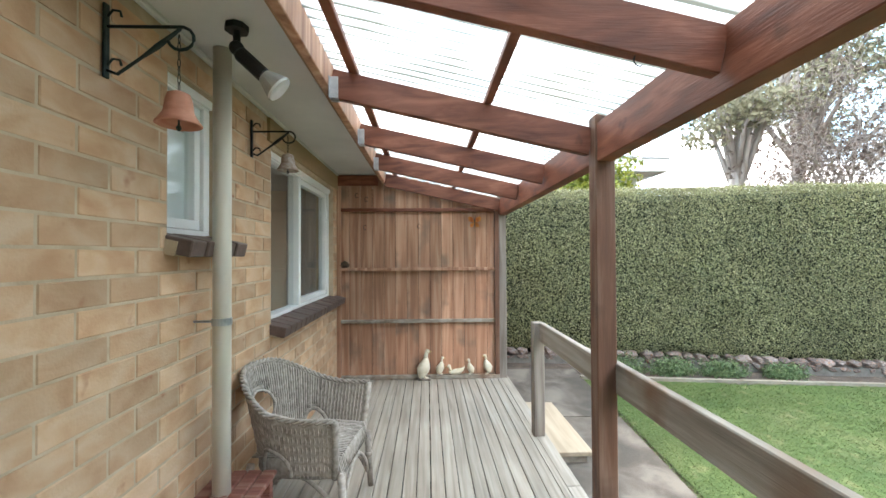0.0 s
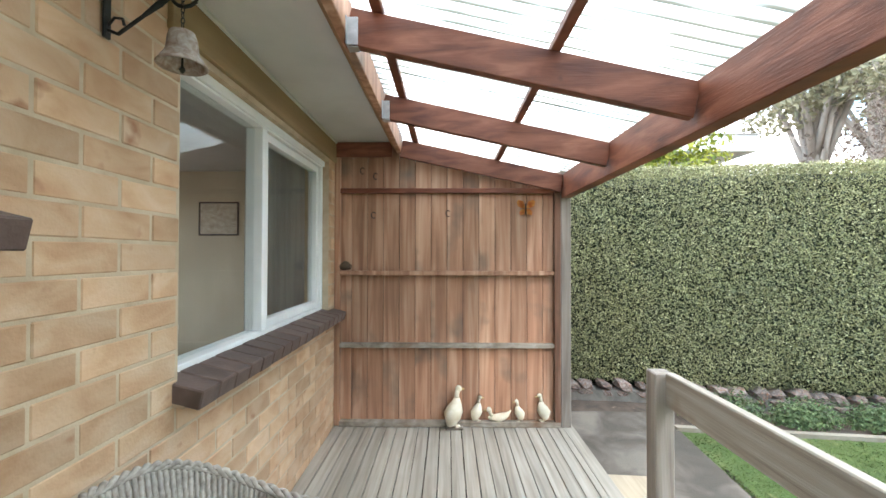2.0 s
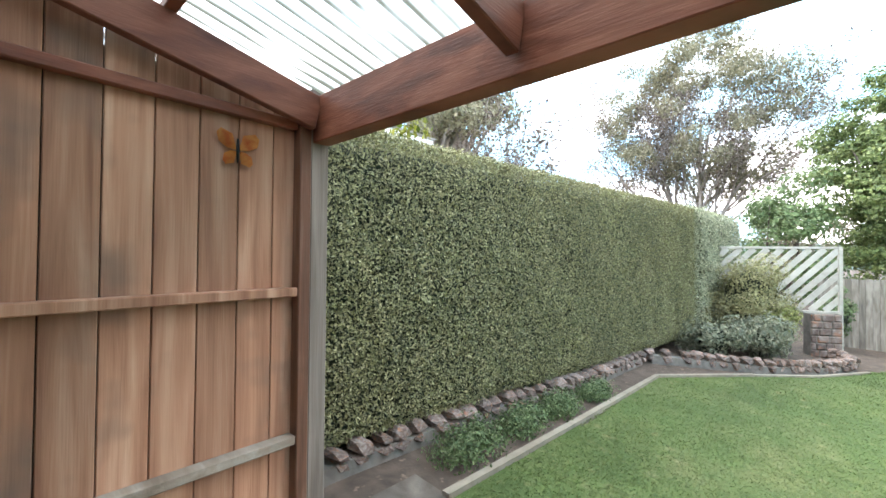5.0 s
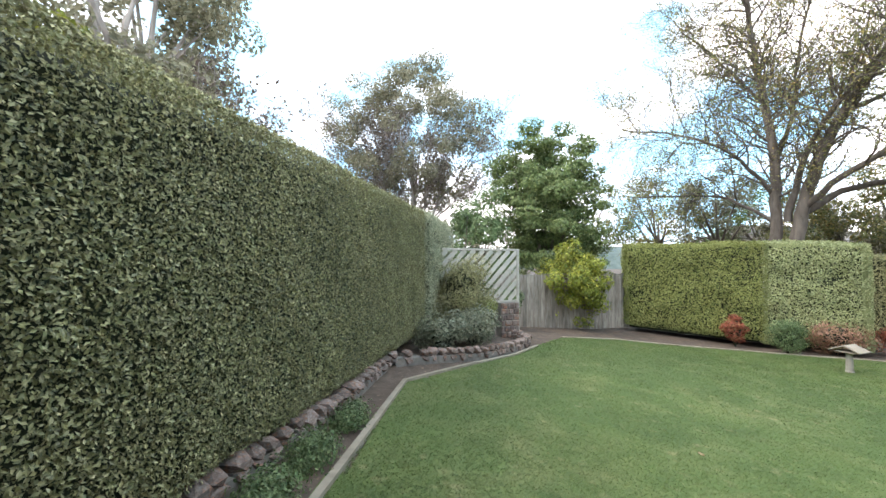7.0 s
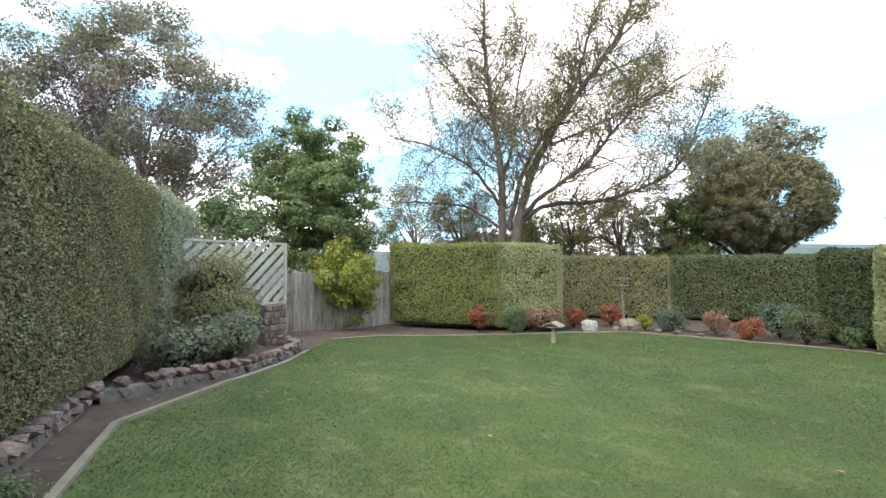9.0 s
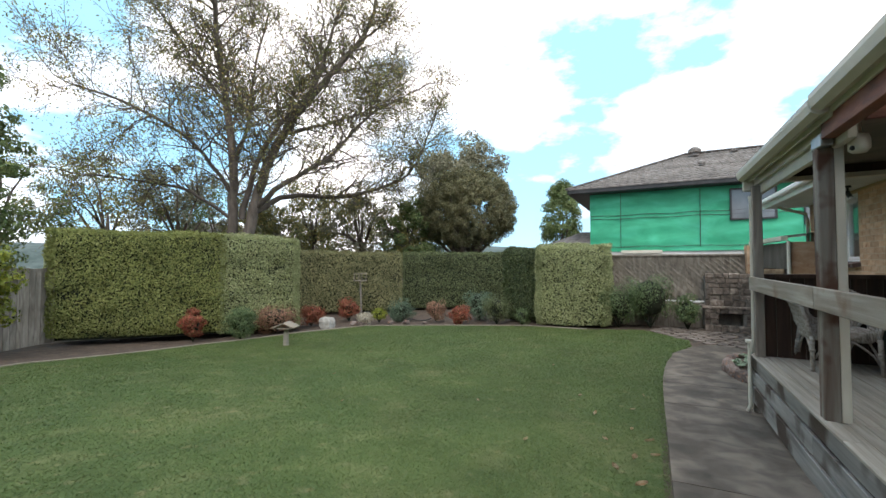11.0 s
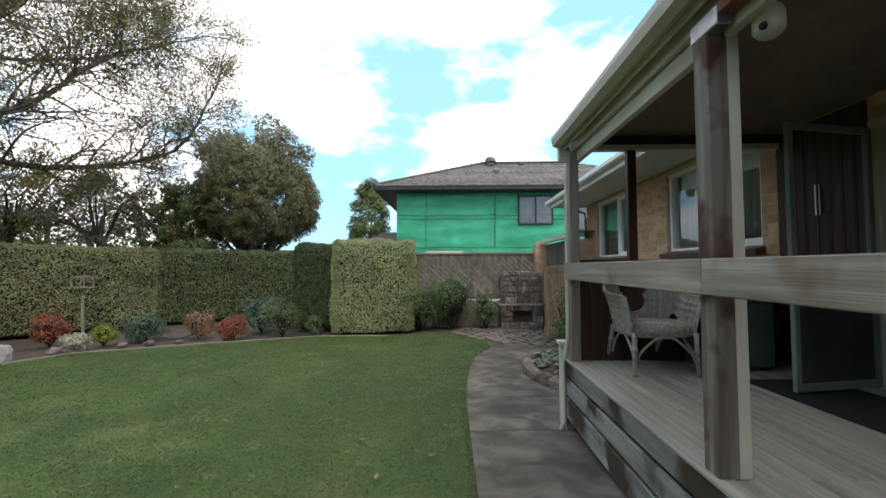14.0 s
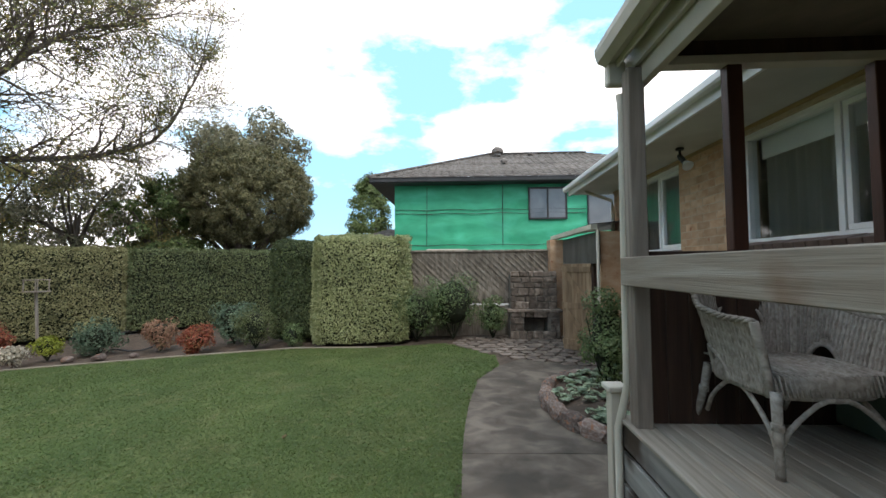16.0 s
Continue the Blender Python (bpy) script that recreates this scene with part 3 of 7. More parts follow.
strip("lawn_edging", LAWN[0:5], 0.065, 0.035, M_EDGE, "pale timber edging between lawn and bed", "edging")
strip("lawn_edging", LAWN[4:7], 0.07, 0.025, M_EDGE, "pale edging strip below the stone border", "edging")
strip("lawn_edging", LAWN[8:17], 0.08, 0.02, M_EDGE, "pale concrete mowing strip round the lawn", "edging")

# concrete path, in slabs with joints
SLABS = [(5.25, 3.9), (3.89, 1.6), (1.59, -0.62), (-0.63, -3.3), (-3.31, -4.6), (-4.61, -6.2)]
path = tagged(new("path"), "weathered grey concrete garden path in slabs", "path", kind="structure")
for ya, yb in SLABS:
    bm = B()
    k = 10
    rows = []
    for i in range(k + 1):
        y = ya + (yb - ya) * i / k
        right = 2.34 if y > -4 else 2.34 - 0.0225 * (y + 4) ** 2
        left = 1.20 if y > -3.4 else 0.2
        rows.append([bm.verts.new((left + (right - left) * u, y, ground(left + (right - left) * u, y) + 0.008 + dz)) for u, dz in ((0, -0.05), (0, 0), (0.5, 0.004), (1, 0), (1, -0.05))])
    for q, r in zip(rows, rows[1:]):
        for a in range(4):
            bm.faces.new((q[a], q[a + 1], r[a + 1], r[a]))
    bm.faces.new(rows[0])
    bm.faces.new(rows[-1])
    part("slab", bm, M_CONCRETE, path)
bm = B()
fan = [(2.23, -6.21), (2.06, -7.3), (1.65, -8.2), (1.2, -8.7), (0.2, -8.2), (-0.7, -8.0), (-0.7, -6.21)]
fc = bm.faces.new([bm.verts.new((x, y, ground(x, y) + 0.008)) for x, y in fan])
bmesh.ops.extrude_face_region(bm, geom=[fc])
for v in bm.verts[:len(fan)]:
    v.co.z -= 0.06
part("slab", bm, M_CONCRETE, path)

# ---- house wall ----
OPEN = [(1.50, 1.95, 1.65, 2.42), (2.70, 4.68, 1.055, 2.37), (-2.3, -0.72, 0.0, 2.10), (-5.42, -3.47, 1.16, 2.37), (-8.5, -6.70, 1.14, 2.40)]   # y0 y1 z0 z1
WALL_Y0, WALL_Y1, WALL_TOP = -9.2, 6.4, 2.595


def wall_piece(bm, y0, y1, z0, z1, x0=-1.05, x1=WALL - 0.0035):
    if y1 > y0 and z1 > z0:
        box(bm, x0, x1, y0, y1, z0, z1)


wall_east = tagged(new("wall_east"), "cream-brown brick house wall with pale raked mortar", "wall", kind="structure")
bm = B()
cuts = sorted({WALL_Y0, WALL_Y1, *[a for o in OPEN for a in o[:2]]})
for ya, yb in zip(cuts, cuts[1:]):
    holes = sorted((o[2], o[3]) for o in OPEN if o[0] <= ya and o[1] >= yb)
    z = -1.1
    for lo, hi in holes:
        wall_piece(bm, ya, yb, z, lo)
        z = hi
    wall_piece(bm, ya, yb, z, WALL_TOP)
part("mortar", bm, M_MORTAR, wall_east)
# side and back walls that close the house
for nm, bx in (("wall_south", (-4.4, -1.05, WALL_Y0, WALL_Y0 + 0.23)), ("wall_north", (-4.4, -1.05, WALL_Y1 - 0.23, WALL_Y1)), ("wall_west_a", (-4.4, -4.2, WALL_Y0, 2.9)), ("wall_west_b", (-4.4, -4.2, 5.5, WALL_Y1))):
    bm = B()
    box(bm, *bx, -1.1, WALL_TOP)
    tagged(part(nm, bm, M_WALLIN), "plain outer wall closing the house", "wall", kind="structure")
for nm, (ya, yb) in (("partition_1", (0.3, 0.4)), ("partition_2", (-3.4, -3.3)), ("partition_3", (2.15, 2.25))):
    bm = B()
    box(bm, -4.2, -1.06, ya, yb, -0.1, 2.4)
    tagged(part(nm, bm, M_WALLIN), "plain cream inner wall", "wall", kind="structure")
bm = B()
box(bm, -4.19, -1.06, WALL_Y0 + 0.24, WALL_Y1 - 0.24, -0.1, 0.09)
tagged(part("floor", bm, M_DARKWOOD), "dark carpeted room floor", "floor", kind="structure")
bm = B()
box(bm, -4.4, -1.06, WALL_Y0 + 0.01, WALL_Y1 - 0.01, 2.597, 2.63)
tagged(part("ceiling", bm, M_SOFFIT), "plain white room ceiling", "ceiling", kind="structure")
for zc in ((-1.1, 0.85), (2.3, WALL_TOP)):
    bm = B()
    box(bm, -4.4, -4.2, 2.901, 5.499, *zc)
    tagged(part("wall_west_c", bm, M_WALLIN), "plain outer wall closing the house", "wall", kind="structure")
# fill lamp added in an unseen west opening to brighten the room
room_fill = new("window_daylight", bpy.data.lights.new("window_daylight", "AREA"))
room_fill.data.shape, room_fill.data.size, room_fill.data.size_y, room_fill.data.energy = "RECTANGLE", 2.4, 1.4, 0.7
room_fill.matrix_world = look((-4.25, 4.2, 1.58), (0, 4.6, 1.4))
# house roof: low tiled slope
bm = B()
q = [bm.verts.new(p) for p in ((-0.29, -9.4, 2.74), (-0.29, 7.0, 2.74), (-2.7, 7.0, 3.8), (-2.7, -9.4, 3.8), (-5.1, -9.4, 2.74), (-5.1, 7.0, 2.74))]
bm.faces.new((q[0], q[1], q[2], q[3]))
bm.faces.new((q[3], q[2], q[5], q[4]))
bm.faces.new((q[0], q[3], q[4]))
bm.faces.new((q[1], q[5], q[2]))
tagged(part("roof", bm, M_TILE), "low-pitched grey tiled house roof", "roof", kind="structure")
bm = B()
box(bm, -1.02, -0.287, -0.72, 6.9, 2.597, 2.62)
tagged(part("soffit", bm, M_SOFFIT), "flat off-white painted eaves lining", "ceiling", kind="structure")
bm = B()
box(bm, -1.02, -0.02, -9.5, -3.30, 2.45, 2.463)
tagged(part("soffit", bm, M_SOFFIT), "flat off-white painted eaves lining", "ceiling", kind="structure")
bm = B()
box(bm, -0.02, 0.015, -9.55, -3.30, 2.43, 2.62, 0.004)
tagged(part("fascia", bm, M_WHITE), "white painted eaves board", "trim", kind="structure")
bm = B()
box(bm, 0.018, 0.12, -9.6, -3.30, 2.52, 2.62, 0.02)
tagged(part("gutter", bm, M_WHITE), "white metal gutter along the eaves", "gutter", kind="structure")
bm = B()
box(bm, WALL - 0.005, WALL + 0.022, 2.62, 4.90, 2.402, 2.57, 0.003)
box(bm, WALL - 0.005, WALL + 0.022, WALL_Y0, -3.4, 2.41, 2.448, 0.003)
tagged(part("frieze_board", bm, surface("brown_frieze", [(0.30, 0.20, 0.10), (0.42, 0.30, 0.16)], (8, 0.6, 8), 0.6, 0.2, 50)), "ochre-brown stained board under the eaves", "trim", kind="structure")


bm = B()
box(bm, WALL + 0.001, WALL + 0.032, -0.7, 4.85, 2.571, 2.596, 0.006)
tagged(part("scotia", bm, M_SOFFIT), "narrow white moulding under the eaves lining", "trim", kind="structure")

# ---- windows ----
def frame_ring(bm, y0, y1, z0, z1, w, x0, x1):
    box(bm, x0, x1, y0, y1, z0, z0 + w, 0.003)
    box(bm, x0, x1, y0, y1, z1 - w, z1, 0.003)
    box(bm, x0, x1, y0, y0 + w, z0 + w, z1 - w, 0.003)
    box(bm, x0, x1, y1 - w, y1, z0 + w, z1 - w, 0.003)


def window(name, o, mullion, label, sash="right", sill=True):
    y0, y1, z0, z1 = o
    win = tagged(new(name), label, "window", kind="structure")
    bm = B()
    frame_ring(bm, y0, y1, z0, z1, 0.055, -0.985, -0.875)
    if mullion:
        box(bm, -0.98, -0.878, mullion - 0.03, mullion + 0.03, z0 + 0.055, z1 - 0.055, 0.003)
    box(bm, -0.90, -0.858, y0 - 0.0, y1, z1 - 0.045, z1 + 0.03, 0.004)
    part("window_frame", bm, M_WHITE, win)
    spans = [(y0 + 0.055, y1 - 0.055)] if not mullion else [(y0 + 0.055, mullion - 0.03), (mullion + 0.03, y1 - 0.055)]
    for i, (a, b) in enumerate(spans):
        g0 = 0.0
        if (mullion and sash == "right" and i == 1) or (mullion and sash == "left" and i == 0) or not mullion:
            bm = B()
            frame_ring(bm, a + 0.004, b - 0.004, z0 + 0.06, z1 - 0.06, 0.05, -0.955, -0.895)
            part("sash", bm, M_WHITE, win)
            g0 = 0.05
        bm = B()
        box(bm, -0.932, -0.926, a + g0, b - g0, z0 + 0.055 + g0, z1 - 0.055 - g0)
        pane = part("pane", bm, M_GLASS, win)
        pane.visible_shadow = False
    return win


def brick_sill(name, y0, y1, ztop):
    sill = tagged(new(name), "sloping dark brown brick window sill", "window sill", kind="structure")
    n = max(2, round((y1 - y0) / 0.13))
    me = None
    for i in range(n):
        if me is None:
            bm = B()
            bar(bm, Matrix.Diagonal((0.215, 0.120, 0.075, 1)), 0.005)
            me = mesh_of("sill_brick", bm, M_SILL)
        ob = new("sill_brick", me)
        ob.parent = sill
        ob.matrix_basis = pose(-0.812, y0 + (i + 0.5) * (y1 - y0) / n, ztop - 0.022 + 0.0015 * math.sin(i * 2.7), 0, 13, 0.5 * math.sin(i * 5.1))
    bm = B()
    bar(bm, pose(-0.86, (y0 + y1) / 2, ztop - 0.024, 0, 13, 0) @ Matrix.Diagonal((0.185, y1 - y0 - 0.01, 0.066, 1)))
    part("sill_mortar", bm, M_MORTAR, sill)


window("window_1", OPEN[0], None, "small white timber window with a drawn white blind")
window("window_2", OPEN[1], 3.56, "wide white timber window with one opening sash")
window("window_3", OPEN[3], -4.28, "wide white timber window reflecting the trees")
window("window_4", OPEN[4], -7.42, "white timber window reflecting green cloth")
brick_sill("sill_1", 1.47, 2.04, 1.65)
brick_sill("sill_2", 2.66, 4.83, 1.055)
brick_sill("sill_3", -5.46, -3.42, 1.15)
brick_sill("sill_4", -8.55, -6.65, 1.13)

# ---- deck ----
deck = tagged(new("deck"), "weathered grey-brown timber decking on a raised frame", "deck", kind="structure")
pitch, half = 0.0965, 0.0455
xs = np.arange(WALL + 0.052, EDGE_X - 0.02, pitch)
rnd = random.Random(4)
shapes = {}


def board_mesh(length):
    key = round(length, 1)
    if key not in shapes:
        bm = B()
        bar(bm, Matrix.Diagonal((2 * half, key, 0.022, 1)), 0.0035)
        shapes[key] = mesh_of("deck_board", bm, M_DECK)
    return shapes[key]


for i, x in enumerate(xs):
    joints = [-3.36] + ([-0.9, 2.1] if i % 2 else [-1.8, 0.6]) + [4.93]
    for ya, yb in zip(joints, joints[1:]):
        length = round(yb - ya - 0.003, 1)
        ob = new("deck_board", board_mesh(yb - ya - 0.003))
        ob.parent = deck
        ob.matrix_basis = pose(x + rnd.uniform(-0.0012, 0.0012), (ya + yb) / 2, -0.011 + rnd.uniform(-0.0012, 0.0012)) @ Matrix.Diagonal((1, (yb - ya - 0.004) / length, 1, 1))
# joists below; their dark brown stands in for shade in the board gaps
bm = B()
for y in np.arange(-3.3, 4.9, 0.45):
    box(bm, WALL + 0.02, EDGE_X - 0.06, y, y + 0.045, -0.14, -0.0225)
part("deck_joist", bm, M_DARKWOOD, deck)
# side cladding: three boards that follow the fall of the ground
for k, (za, zb) in enumerate(((-0.0, -0.175), (-0.185, -0.37), (-0.38, -0.60), (-0.61, -0.95))):
    for ya, yb in (((-3.34, -1.15), (-1.145, 1.9), (1.905, 4.93)) if k % 2 else ((-3.34, 0.2), (0.205, 3.0), (3.005, 4.93))):
        if zb + 0.12 < ground(1.3, yb) and za < ground(1.3, yb):
            continue
        bm = B()
        box(bm, EDGE_X - 0.025 + 0.002 * k, EDGE_X + 0.005 + 0.002 * k, ya, yb, zb, za - 0.022, 0.004)
        part("side_board", bm, M_SIDE, deck)
for ya, yb in ((-3.36, -0.5), (-0.495, 2.4), (2.405, 4.93)):
    bm = B()
    box(bm, EDGE_X - 0.075, EDGE_X + 0.025, ya, yb, -0.022, 0.004, 0.004)
    part("edge_board", bm, M_DECK, deck)
bm = B()
box(bm, WALL, EDGE_X, -3.38, -3.35, -1.0, -0.01)
part("end_board", bm, M_RAIL, deck)

# step beside the deck
step = thing("garden_step", "new pale timber step beside the deck", "step", (0, 0, 0))
bm = B()
box(bm, 1.39, 1.72, 3.07, 4.67, -0.135, -0.095, 0.005)
part("tread", bm, surface("pale_new_timber", [(0.29, 0.225, 0.155), (0.40, 0.325, 0.235)], (20, 1.2, 20), 0.7, 0.3, 1, bump_stretch=(150, 5, 150)), step)
bm = B()
box(bm, 1.375, 1.68, 3.11, 4.62, -0.36, -0.137, 0.004)
part("riser", bm, M_RAIL, step)

# ---- pergola ----
SLOPE0, SLOPE1 = (-0.20, 2.515), (1.245, 2.20)    # joist centre at the house and at the beam


def joist_z(x):
    return SLOPE0[1] + (x - SLOPE0[0]) * (SLOPE1[1] - SLOPE0[1]) / (SLOPE1[0] - SLOPE0[0])


pergola = thing("pergola", "red-stained timber pergola roofed with translucent sheets", "pergola")
JOISTS = (-0.06, 0.885, 1.905, 2.83, 3.75, 4.80)
for y in JOISTS:
    bm = B()
    beam(bm, (-0.20, y, joist_z(-0.20)), (1.244, y, joist_z(1.244)), 0.045, 0.155)
    part("joist", bm, M_RED, pergola)
    if y < 4.5:
        bm = B()
        box(bm, -0.199, -0.155, y - 0.029, y - 0.0235, joist_z(-0.2) - 0.085, joist_z(-0.2) + 0.03)
        box(bm, -0.199, -0.155, y + 0.0235, y + 0.029, joist_z(-0.2) - 0.085, joist_z(-0.2) + 0.03)
        box(bm, -0.199, -0.155, y - 0.0235, y + 0.0235, joist_z(-0.2) - 0.092, joist_z(-0.2) - 0.088)
        box(bm, -0.2035, -0.1995, y - 0.04, y + 0.04, joist_z(-0.2) - 0.085, joist_z(-0.2) + 0.03)
        part("joist_hanger", bm, M_STEEL, pergola, "galvanised steel joist hanger")
bm = B()
box(bm, 1.246, 1.331, -0.80, 4.835, 2.075, 2.285, 0.004)
part("outer_beam", bm, M_RED, pergola)
bm = B()
box(bm, -0.25, -0.205, -0.72, 4.90, 2.49, 2.73, 0.004)
part("ledger", bm, M_PLANK, pergola)
bm = B()
box(bm, -0.285, -0.2515, -0.72, 4.90, 2.53, 2.72, 0.004)
part("fascia_strip", bm, surface("light_brown_timber", [(0.20, 0.11, 0.055), (0.31, 0.19, 0.10)], (8, 0.8, 8), 0.6, 0.3, 50), pergola)
for x, w in ((-0.075, 0.05), (0.665, 0.045)):
    bm = B()
    beam(bm, (x, -0.6, joist_z(x) + 0.098), (x, 4.97, joist_z(x) + 0.098), w, 0.035)
    part("batten", bm, M_RED, pergola)
# corrugated sheets with ridges down the slope
for k, (ya, yb) in enumerate(((-0.75, 0.32), (0.30, 1.37), (1.35, 2.42), (2.40, 3.47), (3.45, 5.02))):
    bm = B()
    rows = []
    nst = int((yb - ya) / 0.0125)
    for i in range(nst + 1):
        y = ya + (yb - ya) * i / nst
        dz = 0.009 * math.cos(2 * math.pi * y / 0.076) + 0.003 * (k % 2)
        rows.append([bm.verts.new((x, y, joist_z(x) + 0.13 + dz)) for x in (-0.22, 0.4, 1.38)])
    for q, r in zip(rows, rows[1:]):
        for a in range(2):
            bm.faces.new((q[a], q[a + 1], r[a + 1], r[a]))
    part("roof_sheet", bm, M_SHEET, pergola, "grimy translucent corrugated roof sheet", smooth=True)


def post(x0, x1, y0, y1, z1, parent, name="post", mat=None):
    bm = B()
    box(bm, x0, x1, y0, y1, -0.0, z1, 0.006)
    return part(name, bm, mat or M_POST, parent)


post(1.236, 1.345, 1.82, 1.915, 2.335, pergola)
post(1.242, 1.335, 4.84, 4.935, 2.33, pergola, mat=M_RAILPOST)
for y, z in ((1.93, 2.12), (4.838, 2.14)):
    bm = B()
    box(bm, 1.30, 1.343, 1.8165, 1.8195, z - 0.02, z + 0.13) if y < 3 else box(bm, 1.292, 1.333, 4.8365, 4.8395, z - 0.02, z + 0.14)
    part("steel_plate", bm, M_STEEL, pergola, "galvanised steel fixing plate")
bm = B()
tube(bm, [(0.98 + 0.018 * math.cos(a), 0.876, 2.17 + 0.02 * math.sin(a)) for a in np.linspace(0.3, 5.2, 12)], 0.0025, 6)
part("hook", bm, M_IRON, pergola, "small rusty iron hook")

# gutter outside the beam
bm = B()
for ya, yb, z in ((-0.55, 5.0, 2.25), (-3.30, -0.56, 2.225)):
    box(bm, 1.334, 1.35, ya, yb, z - 0.05, z + 0.09, 0.003)
    rows = []
    for y in (ya, yb):
        rows.append([bm.verts.new((1.352 + dx, y, z + dz)) for dx, dz in ((0, 0.09), (0, -0.01), (0.05, -0.03), (0.10, -0.005), (0.115, 0.05), (0.115, 0.085), (0.105, 0.085), (0.10, 0.03), (0.01, 0.03))])
    for a in range(9):
        bm.faces.new((rows[0][a], rows[0][(a + 1) % 9], rows[1][(a + 1) % 9], rows[1][a]))
    bm.faces.new(rows[0])
    bm.faces.new(rows[1][::-1])
tagged(part("gutter", bm, M_CREAM), "cream painted metal gutter on the veranda eaves", "gutter", kind="structure")

# ---- rail ----
railing = thing("railing", "grey weathered timber hand railing on square posts", "railing")
bm = B()
box(bm, 1.237, 1.333, 3.155, 3.25, 0.0, 0.98, 0.006)
part("post", bm, M_RAILPOST, railing)
for ya, yb in ((-3.2, -0.90), (-0.897, 1.923), (1.927, 3.153)):
    bm = B()
    box(bm, 1.335 if yb < 1.93 else 1.288, 1.378 if yb < 1.93 else 1.332, ya, yb, 0.82, 0.985, 0.005)
    part("rail_board", bm, M_RAIL, railing)

# ---- timber screen at the end of the deck ----
screen = thing("timber_screen", "red-brown timber board screen with horizontal rails", "screen")
SX0, SX1, SY = WALL + 0.003, 1.24, 4.90
nb = 14
for i in range(nb):
    a, b = SX0 + (SX1 - SX0) * i / nb, SX0 + (SX1 - SX0) * (i + 1) / nb
    top = 2.585 if b < -0.15 else joist_z((a + b) / 2) + 0.105
    bm = B()
    box(bm, a + 0.002, b - 0.002, SY, SY + 0.02, 0.03, top, 0.003)
    part("board", bm, M_PLANK, screen)
bm = B()
box(bm, SX0 + 0.05, 1.185, SY - 0.045, SY - 0.002, 2.125, 2.168, 0.004)
part("rail", bm, M_RED, screen)
for z in (1.372, 0.713):
    bm = B()
    box(bm, SX0 + 0.052, 1.185, SY - 0.06, SY - 0.002, z, z + 0.04, 0.004)
    part("rail", bm, M_RAIL if z < 1 else M_PLANK, screen)
bm = B()
box(bm, SX0 + 0.052, SX1, SY - 0.065, SY - 0.002, 0.002, 0.05, 0.004)
part("bottom_plate", bm, M_RAIL, screen)
bm = B()
box(bm, SX0, SX0 + 0.05, SY - 0.05, SY - 0.002, 0.002, 2.585, 0.004)
part("stud", bm, M_PLANK, screen)
bm = B()
box(bm, 1.186, 1.2405, SY - 0.068, SY - 0.003, 0.051, 2.30, 0.004)
part("stud", bm, M_POST, screen)
bm = B()
box(bm, SX0, -0.29, SY - 0.07, SY - 0.052, 2.45, 2.585, 0.003)
part("top_board", bm, M_RED, screen)
# dark sheets added behind the boards put shade into their gaps
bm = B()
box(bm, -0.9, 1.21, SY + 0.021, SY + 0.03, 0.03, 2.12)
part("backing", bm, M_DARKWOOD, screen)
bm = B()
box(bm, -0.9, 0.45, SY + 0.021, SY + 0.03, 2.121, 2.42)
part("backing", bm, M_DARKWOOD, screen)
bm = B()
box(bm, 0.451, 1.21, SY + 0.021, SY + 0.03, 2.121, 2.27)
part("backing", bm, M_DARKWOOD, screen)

# ---- plants ----
def fuzz(p, amp, freq):
    """Displacement of the clipped surface, smooth in space."""
    return np.array([amp * (noise.noise(Vector(q) * freq) + 0.5 * noise.noise(Vector(q) * freq * 2.7)) for q in p])


